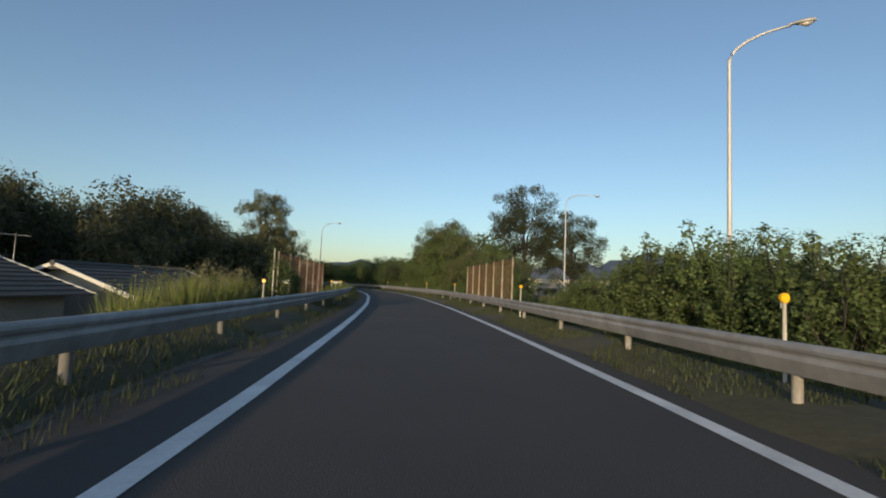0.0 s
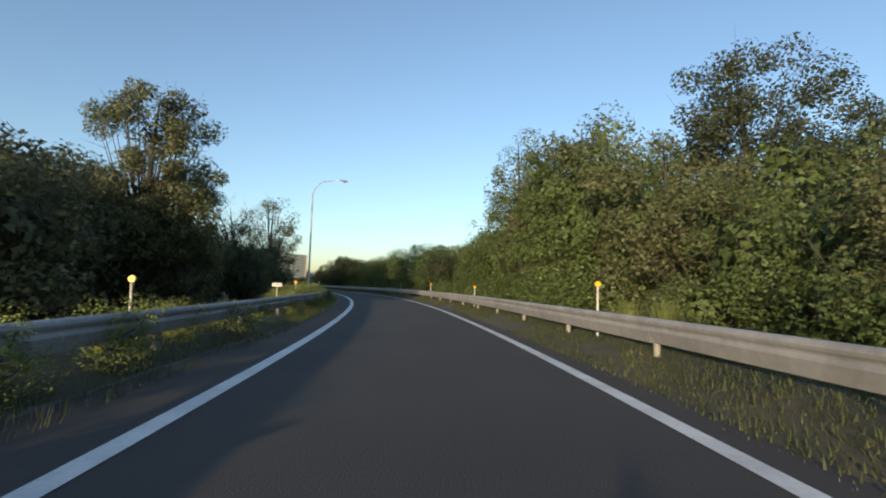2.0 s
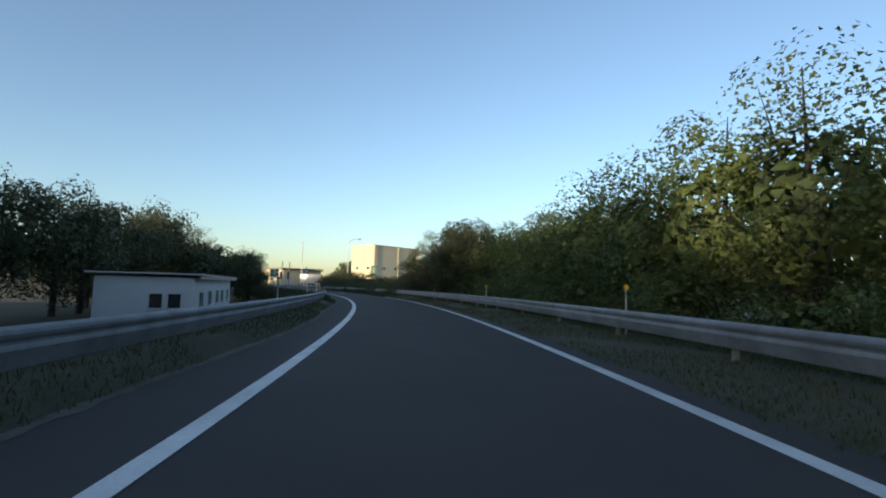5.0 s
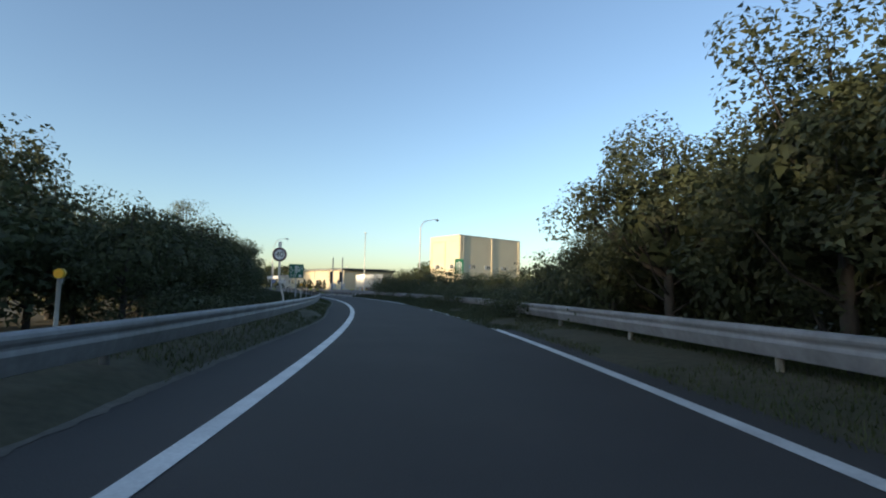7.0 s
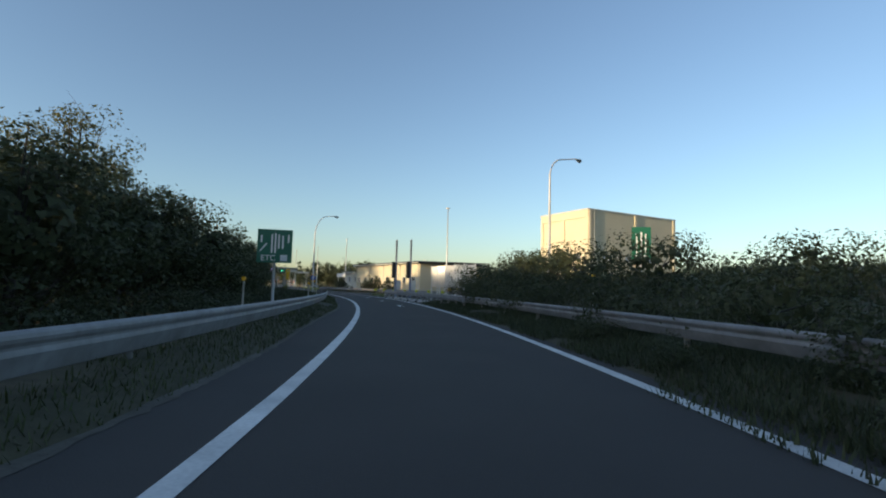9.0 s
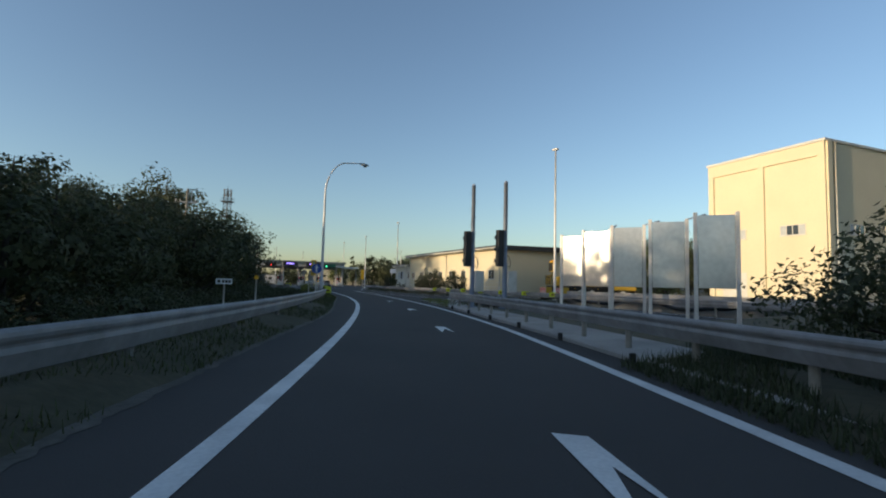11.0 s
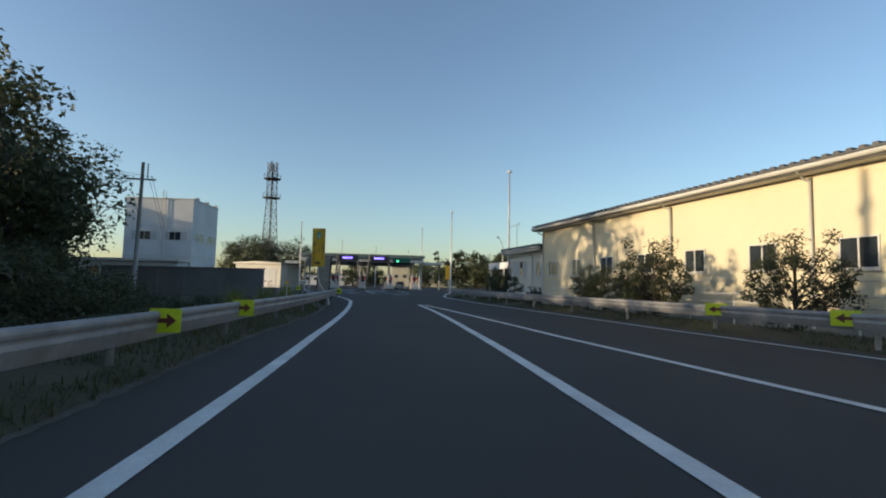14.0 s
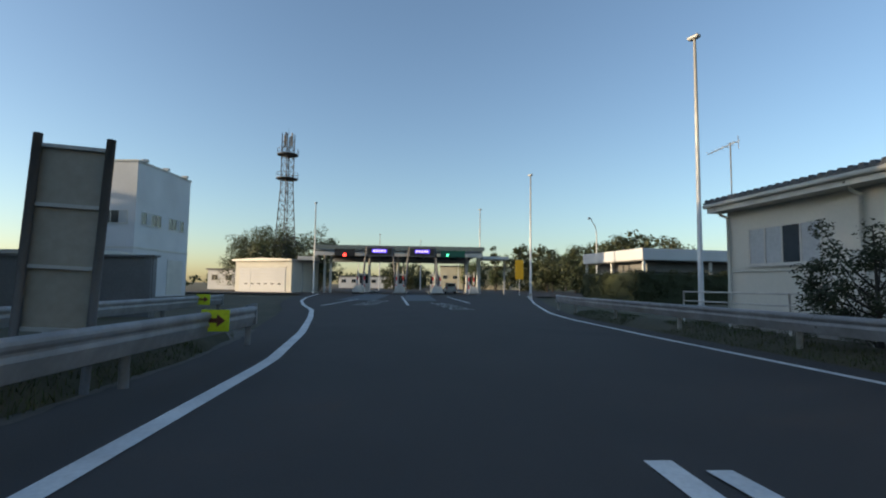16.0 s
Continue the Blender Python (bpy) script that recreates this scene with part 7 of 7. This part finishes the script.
for i in range(14):
    plant(rnd.choice(["weed0", "weed1"]), here(62 + i * 1.75, -4.4 + rnd.uniform(-0.5, 0.45), -0.1, spin()), rnd.uniform(0.55, 0.85))
for s, u, k in ((68.6, -4.2, 0.84), (69.6, -4.5, 0.86), (67.6, -4.5, 0.72), (66.2, -4.4, 0.62), (64.6, -4.5, 0.6), (77.5, -3.6, 0.62)):
    plant(rnd.choice(["weed0", "weed1"]), here(s, u, -0.05, spin()), k, 1.05)
plant("creeper0", here(98.8, -3.5, -0.1, 30), 0.55)
plant("creeper1", here(62.5, -3.6, -0.1, 30), 0.42)
for s, u, k in ((47.8, -3.6, 0.62), (58.2, -3.4, 0.42), (66.2, -3.3, 0.36), (71.0, -3.5, 0.4), (101.5, -3.4, 0.4), (33.0, -3.9, 0.4)):
    plant("weed1", here(s, u, 0.05, spin()), k)
plant("weed0", here(232.8, -3.2, -0.1, 30), 0.35)
for s, u, k in ((254, -12, 1.5), (257, -13.5, 1.6), (260, -14.5, 1.5), (263, -16.5, 1.6), (259, -17.5, 1.7), (265, -19, 1.6), (255.5, -9.8, 1.1), (268, -21, 1.5), (271, -23, 1.5), (262, -12.5, 1.0)):
    plant(rnd.choice(["creeper0", "creeper1"]), here(s, u, -0.5, spin()), k)
for i in range(27):
    plant(rnd.choice(["creeper0", "creeper1"]), here(161 + i * 3.1, -8.2 + rnd.uniform(-0.5, 0.5), -0.75, spin()), rnd.uniform(0.75, 1.0))
for s, u, k in ((251.5, 10.9, 1.0), (257.0, 10.0, 1.1), (258.3, 10.4, 0.8), (261.2, 10.0, 0.8), (263.2, 10.2, 0.8), (266.8, 8.6, 0.42), (271.4, 8.1, 0.86)):
    plant("garden", here(s, u, -0.05, spin()), k)
for x, y, k in ((-204, 229, 1.45), (-209, 234, 1.55), (-215, 230, 1.5), (-201, 237, 1.4), (-219, 236, 1.4), (-208, 227, 1.3)):
    plant(rnd.choice(DARK), pose(x, y, -0.5, 0, 0, spin()), k)
for x, k in ((-5.4, 0.24), (-3.6, 0.2), (-1.9, 0.26), (-0.6, 0.22), (0.9, 0.26)):
    plant(rnd.choice(["creeper0", "creeper1"]), pose(-126.7, 230.0, 0, 0, 0, -20.3) @ pose(x, -1.05, -0.05), k)
plant("poplar", pose(-218, 284, 0, 0, 0, 40), 1.15)
for x, y, k in ((-235.5, 314.0, 1.45), (-231.0, 318.5, 1.8), (-227.0, 321.5, 1.5), (-249.5, 296.5, 1.4), (-244.5, 302.5, 1.1)):
    plant(rnd.choice(["mid1", "dark0"]), pose(x, y, -0.6, 0, 0, spin()), k)
for x, y, k in ((-214, 288, 1.2), (-209, 292, 1.15), (-205, 290, 1.0), (-196, 288, 1.05), (-191, 291, 1.1), (-186, 282, 1.0), (-181, 284, 1.05), (-176, 279, 1.1), (-171, 281, 1.0),
                (-225, 284, 0.8), (-246, 250, 1.0), (-252, 244, 1.0), (-228, 262, 0.75), (-233, 268, 0.7), (-243, 276, 0.8), (-166, 276, 0.9)):
    plant(rnd.choice(BACK), pose(x, y, -0.6, 0, 0, spin()), k * 1.25)
for k in range(9):
    plant(rnd.choice(["dark0", "dark2", "backlit0"]), pose(-108 + k * 3.6 + rnd.uniform(-1, 1), 269 - k * 1.7 + rnd.uniform(-2, 2), -0.8, 0, 0, spin()), rnd.uniform(1.25, 1.5))
for k in range(12):
    plant(rnd.choice(BACK), pose(-132 + k * 5 + rnd.uniform(-1, 1), 292 - k * 2 + rnd.uniform(-3, 3), 0, 0, 0, spin()), rnd.uniform(0.6, 0.9))
for x, y, k in ((37, 84, 1.0), (40, 87, 1.2), (43, 84, 1.05), (84, 118, 1.0), (90, 112, 0.9)):
    plant(rnd.choice(DARK), pose(x, y, -1.2, 0, 0, spin()), k)
for k in range(12):
    plant(rnd.choice(BACK), pose(30 + k * 9 + rnd.uniform(-2, 2), 175 - k * 5 + rnd.uniform(-5, 5), -2, 0, 0, spin()), rnd.uniform(0.7, 1.0))
for s, u, k in ((222.8, 2.95, 0.13), (224.0, 3.1, 0.18), (225.0, 3.0, 0.22), (226.0, 3.15, 0.24), (227.2, 3.05, 0.22), (228.3, 3.0, 0.2), (229.6, 3.2, 0.2), (231.0, 3.1, 0.16), (226.6, 3.6, 0.22), (228.9, 3.7, 0.2)):
    plant("weed0", here(s, u, 0.06, spin()), k)
for s, u, k in ((27.5, -4.0, 0.5), (29.0, -4.3, 0.6), (36.5, -4.1, 0.5), (38.0, -3.8, 0.5), (40.5, -4.0, 0.65), (42.5, -3.7, 0.55), (44.5, -3.9, 0.6), (46.0, -3.6, 0.5), (50.0, -3.8, 0.55),
                (52.0, -3.6, 0.5), (54.5, -3.6, 0.45), (16.0, -4.1, 0.35)):
    plant(rnd.choice(["weed0", "weed1"]), here(s, u, 0.05, spin()), k)

for made, used in KINDS.values():
    if not used:
        for ob in (*made.children_recursive, made):
            bpy.data.objects.remove(ob)


def fence_vine():
    """Creepers that hang over the first panels of the fence."""
    t = root("climbing_vine", here(18.5, -4.8, -0.4), "tangled green creepers over the end of the mesh fence", "vine")
    inv = t.matrix_basis.inverted()
    rng = np.random.default_rng(31)
    bm, spots = bmesh.new(), []
    for k in range(16):
        s = 18.4 + 3.4 * rng.uniform() ** 1.4
        top = rng.uniform(1.3, 2.35) - 0.22 * (s - 18.4)
        way = [inv @ at(s + 0.25 * rng.normal() * f, -4.86 + 0.12 * rng.normal() * f, -0.5 + (top + 0.5) * f) for f in (0, 0.3, 0.6, 0.85, 1.0)]
        tube(bm, way, [0.016, 0.013, 0.010, 0.008, 0.004], 5, False)
        for a, b in zip(way[1:], way[2:]):
            spots += [a.lerp(b, 0.3) + Vector(rng.normal(size=3)) * 0.12, b + Vector(rng.normal(size=3)) * 0.14]
    part("stem", bm, BARK, t)
    c = np.array([list(q) for q in spots])
    raw("foliage", leaf_mesh("foliage", leaves(rng, c, rng.uniform(0.16, 0.34, len(c)), 95, 0.075, 0.9, 0.3), LEAF_MID), t)


fence_vine()


# ---- grass and reeds ----
def blades(name, spots, low, high, width, material, label, bend=0.35, seed=0):
    rng = np.random.default_rng(seed)
    p = np.array(spots)
    n = len(p)
    a = rng.uniform(0, 2 * math.pi, n)
    h = rng.uniform(low, high, n)
    side = np.stack([np.cos(a), np.sin(a), 0 * a], 1) * (width * rng.uniform(0.6, 1.3, n))[:, None]
    tip = np.stack([-np.sin(a), np.cos(a), 0 * a], 1) * (bend * h * rng.uniform(-1, 1, n))[:, None]
    up = np.stack([0 * a, 0 * a, h], 1)
    v = np.stack([p - side, p + side, p + up + tip], 1).reshape(-1, 3)
    f = np.arange(n * 3).reshape(-1, 3)
    me = bpy.data.meshes.new(name)
    me.from_pydata(v.tolist(), [], f.tolist())
    me.materials.append(material)
    tagged(raw(name, me), label, "grass", kind="stuff")


def scatter(seed, s0, s1, u0, u1, count, verge=False):
    rng = np.random.default_rng(seed)
    out = []
    for s, f in zip(rng.uniform(s0, s1, count), rng.uniform(0, 1, count)):
        a, b = u0(s), u1(s)
        u = a + (b - a) * f
        if noise.noise(Vector((s * 0.35, u * 0.8, seed))) < -0.22:
            continue
        p = at(s, u)
        p.z = mound(s, f, 0.28 if seed == 4 else 0.20) if verge else float(terrain(np.array(s), np.array(u)))
        out.append(p)
    return out


for (n_, a_, b_, in_, out_), count_, low_, high_, mat_ in zip(VERGES, (120000, 120000, 60000, 24000), (0.02, 0.02, 0.04, 0.015), (0.15, 0.11, 0.24, 0.12),
                                                            (GRASS_BLADE, GRASS_BLADE, LEAF_DARK, GRASS_BLADE)):
    blades("verge_grass", scatter({"left": 4, "right": 5, "bend": 14, "entry": 15}[n_], a_, b_, in_, out_, count_, True), low_, high_, 0.012 if n_ == "bend" else 0.009, mat_, "rough grass along the verge", 1.1, seed=count_)
blades("verge_grass", scatter(11, -6, 56, lambda s: RAIL_L(s) + 0.75, lambda s: RAIL_L(s) - 0.9, 26000), 0.06, 0.24, 0.006, GRASS_BLADE, "long green grass under the guard rail", 0.9, seed=11)
blades("verge_grass", scatter(16, 56, 84, lambda s: RAIL_L(s) + 0.7, lambda s: RAIL_L(s) - 0.9, 16000), 0.08, 0.36, 0.006, LEAF_WEED, "long yellow-green grass under the guard rail", 0.8, seed=16)
blades("field_weeds", scatter(17, 22, 76, lambda s: 9.0, lambda s: 36.0, 26000), 0.35, 0.9, 0.03, GRASS_BLADE, "rough weeds on the field beyond the mesh fence", 0.5, seed=17)
blades("dry_grass", scatter(12, -6, 262, lambda s: ROAD_L(s) + 0.16, lambda s: ROAD_L(s) - 0.40, 60000), 0.01, 0.07, 0.006, STRAW, "pale dry grass creeping over the asphalt edge", 1.2, seed=12)
blades("dry_grass", scatter(13, 40, 156, lambda s: LINE_R(s) + 0.35, lambda s: LINE_R(s) + 0.75, 10000), 0.02, 0.10, 0.006, STRAW, "pale dry grass creeping over the asphalt edge", 1.2, seed=13)
blades("creeping_weeds", scatter(3, 153.5, 180, lambda s: LINE_R(s) - 0.16, lambda s: LINE_R(s) + 0.8, 6000), 0.05, 0.22, 0.02, LEAF_DARK, "dark weeds creeping onto the asphalt", 0.8, seed=3)
blades("bank_weeds", scatter(5, 158, 208, lambda s: RAIL_B(s) + 1.0, lambda s: 17.0, 22000), 0.2, 0.75, 0.022, LEAF_DARK, "dense weeds on the bank", seed=5)
blades("bank_weeds", scatter(6, -5, 120, lambda s: -9.0, lambda s: RAIL_L(s) - 0.8, 24000), 0.2, 0.75, 0.014, GRASS_BLADE, "tall weeds behind the guard rail", seed=6)
blades("bank_weeds", scatter(7, 40, 160, lambda s: RAIL_R(s) + 0.6, lambda s: RAIL_R(s) + 4.0, 20000), 0.2, 0.7, 0.018, LEAF_MID, "tall green weeds behind the guard rail", seed=7)
blades("bank_weeds", scatter(8, 120, 268, lambda s: -9.5, lambda s: RAIL_L(s) - 0.8, 16000), 0.2, 0.6, 0.018, LEAF_DARK, "dark weeds below the trees", seed=8)
blades("bank_weeds", scatter(9, -5, 42, lambda s: RAIL_R(s) + 0.6, lambda s: 14.0, 14000), 0.25, 0.8, 0.016, GRASS_BLADE, "tall weeds behind the guard rail", seed=9)
blades("island_weeds", scatter(10, 224, 233.5, lambda s: RAIL_C(min(s, 226)) - 0.5, lambda s: RAIL_C(min(s, 226)) + 1.6, 5000), 0.08, 0.32, 0.007, GRASS_BLADE, "dry weeds growing through the island", seed=10)


def hedge():
    """A clipped dark hedge before the canopy building."""
    t = root("hedge", CANOPY_AT, "dense dark clipped hedge round the low building", "hedge")
    rng = np.random.default_rng(5)
    side = rng.uniform(0, 1, 460) < 0.6
    along, out = rng.uniform(0, 1, 460), rng.uniform(-0.45, 0.45, 460)
    c = np.stack([np.where(side, -1.6 + along * 14, -1.3 + out), np.where(side, -1.3 + out, -1.6 + along * 9.4), rng.uniform(0.2, 2.55, 460)], 1)
    raw("foliage", leaf_mesh("foliage", leaves(rng, c, np.full(460, 0.36), 56, 0.12), LEAF_DARK), t)
    part("inner_foliage", boxed(-1.5, 12.2, -1.55, -1.05, -0.2, 2.4, bevel=0.15), LEAF_DARK, t)
    part("inner_foliage", boxed(-1.55, -1.05, -1.02, 7.6, -0.2, 2.4, bevel=0.15), LEAF_DARK, t)


hedge()


def wood_belt():
    """The far belt of trees that closes the view beyond the plaza and the fields."""
    rng = np.random.default_rng(9)
    spots = []
    for x0, y0, x1, y1, n in ((-330, 215, -300, 330, 90), (-300, 330, -215, 375, 90), (-215, 375, -90, 330, 100), (-90, 330, 60, 250, 120), (60, 250, 150, 120, 100)):
        for k in range(n):
            f = rng.uniform()
            base = 5.0 + 3.0 * noise.noise(Vector((x0 + (x1 - x0) * f, y0, 0)) * 0.05)
            spots.append((x0 + (x1 - x0) * f + rng.normal() * 3, y0 + (y1 - y0) * f + rng.normal() * 3, base * rng.uniform(0, 1) ** 0.7))
    c = np.array(spots)
    v = leaves(rng, c, rng.uniform(1.5, 3.0, len(c)), 24, 1.5)
    tagged(raw("far_woods", leaf_mesh("far_woods", v, LEAF_DARK)), "far belt of dark trees on the horizon", "woods", kind="stuff")


wood_belt()


def reed(m):
    t = root("reed_clump", m, "clump of tall reeds with pale feathery plumes", "reeds", "reed clumps")
    rng = np.random.default_rng(77)
    bm = bmesh.new()
    tops = []
    for k in range(16):
        a, r = rng.uniform(0, 2 * math.pi), rng.uniform(0, 0.45)
        h = rng.uniform(1.1, 1.9)
        b = Vector((r * math.cos(a), r * math.sin(a), 0))
        e = b + Vector((math.cos(a) * 0.35, math.sin(a) * 0.35, h))
        tube(bm, [b, b.lerp(e, 0.5) + Vector((0, 0, 0.12)), e], [0.012, 0.008, 0.004], 4, False)
        tops.append(e)
    for k in range(260):
        a, r, w = rng.uniform(0, 2 * math.pi), rng.uniform(0, 0.55), rng.uniform(0.010, 0.020)
        h, out = rng.uniform(0.9, 1.75), rng.uniform(0.15, 0.5)
        d, q = Vector((math.cos(a), math.sin(a), 0)), Vector((-math.sin(a), math.cos(a), 0)) * w
        b = d * r
        m1, e = b + d * out * 0.35 + Vector((0, 0, h * 0.65)), b + d * out + Vector((0, 0, h))
        v = [bm.verts.new(x) for x in (b - q, b + q, m1 + q * 0.8, m1 - q * 0.8, e)]
        bm.faces.new(v[:4])
        bm.faces.new((v[3], v[2], v[4]))
    tagged(part("stalk", bm, LEAF_WEED, t), kind="stuff")
    c = np.array([list(p) for p in tops])
    v = leaves(rng, c, np.full(len(c), 0.08), 14, 0.05, 2.2)
    tagged(raw("plume", leaf_mesh("plume", v, PLUME), t), kind="stuff")
    return t


first = None
for s, u, k in ((11.0, -6.0, 1.0), (12.6, -6.6, 1.1), (14.2, -6.0, 1.1), (15.0, -5.6, 1.1), (15.6, -6.6, 1.15), (16.2, -5.7, 1.15), (16.8, -6.4, 1.2), (17.2, -5.6, 1.1), (17.8, -6.1, 1.2), (18.4, -6.8, 1.2),
                (18.8, -6.1, 1.15), (19.6, -6.9, 1.15), (20.6, -7.4, 1.15), (16.4, -7.2, 1.2), (17.6, -7.6, 1.2), (20.4, -5.8, 0.95), (22.0, -6.2, 1.0), (24.0, -5.8, 0.9),
                (26.0, -6.2, 0.9), (2, -6.5, 0.75), (5, -7, 0.75), (33, -6.6, 0.8), (36, -6.8, 0.8),
                (255.5, -5.3, 0.0), (258.3, -5.0, 0.0), (260.6, -4.6, 0.0), (51.5, 5.6, 0.0), (53.4, 5.8, 0.0)):
    z = float(terrain(np.array(float(s)), np.array(float(u))))
    k = k * (1.2 - z) / 2.1 if k else 0.6
    m = here(s, u, z, spin()) @ Matrix.Diagonal((k, k, k * 1.1, 1))
    if first is None:
        first = reed(Matrix())
        first.matrix_basis = m
    else:
        copy_thing(first, m @ Matrix.Diagonal((*first.scale, 1)).inverted())
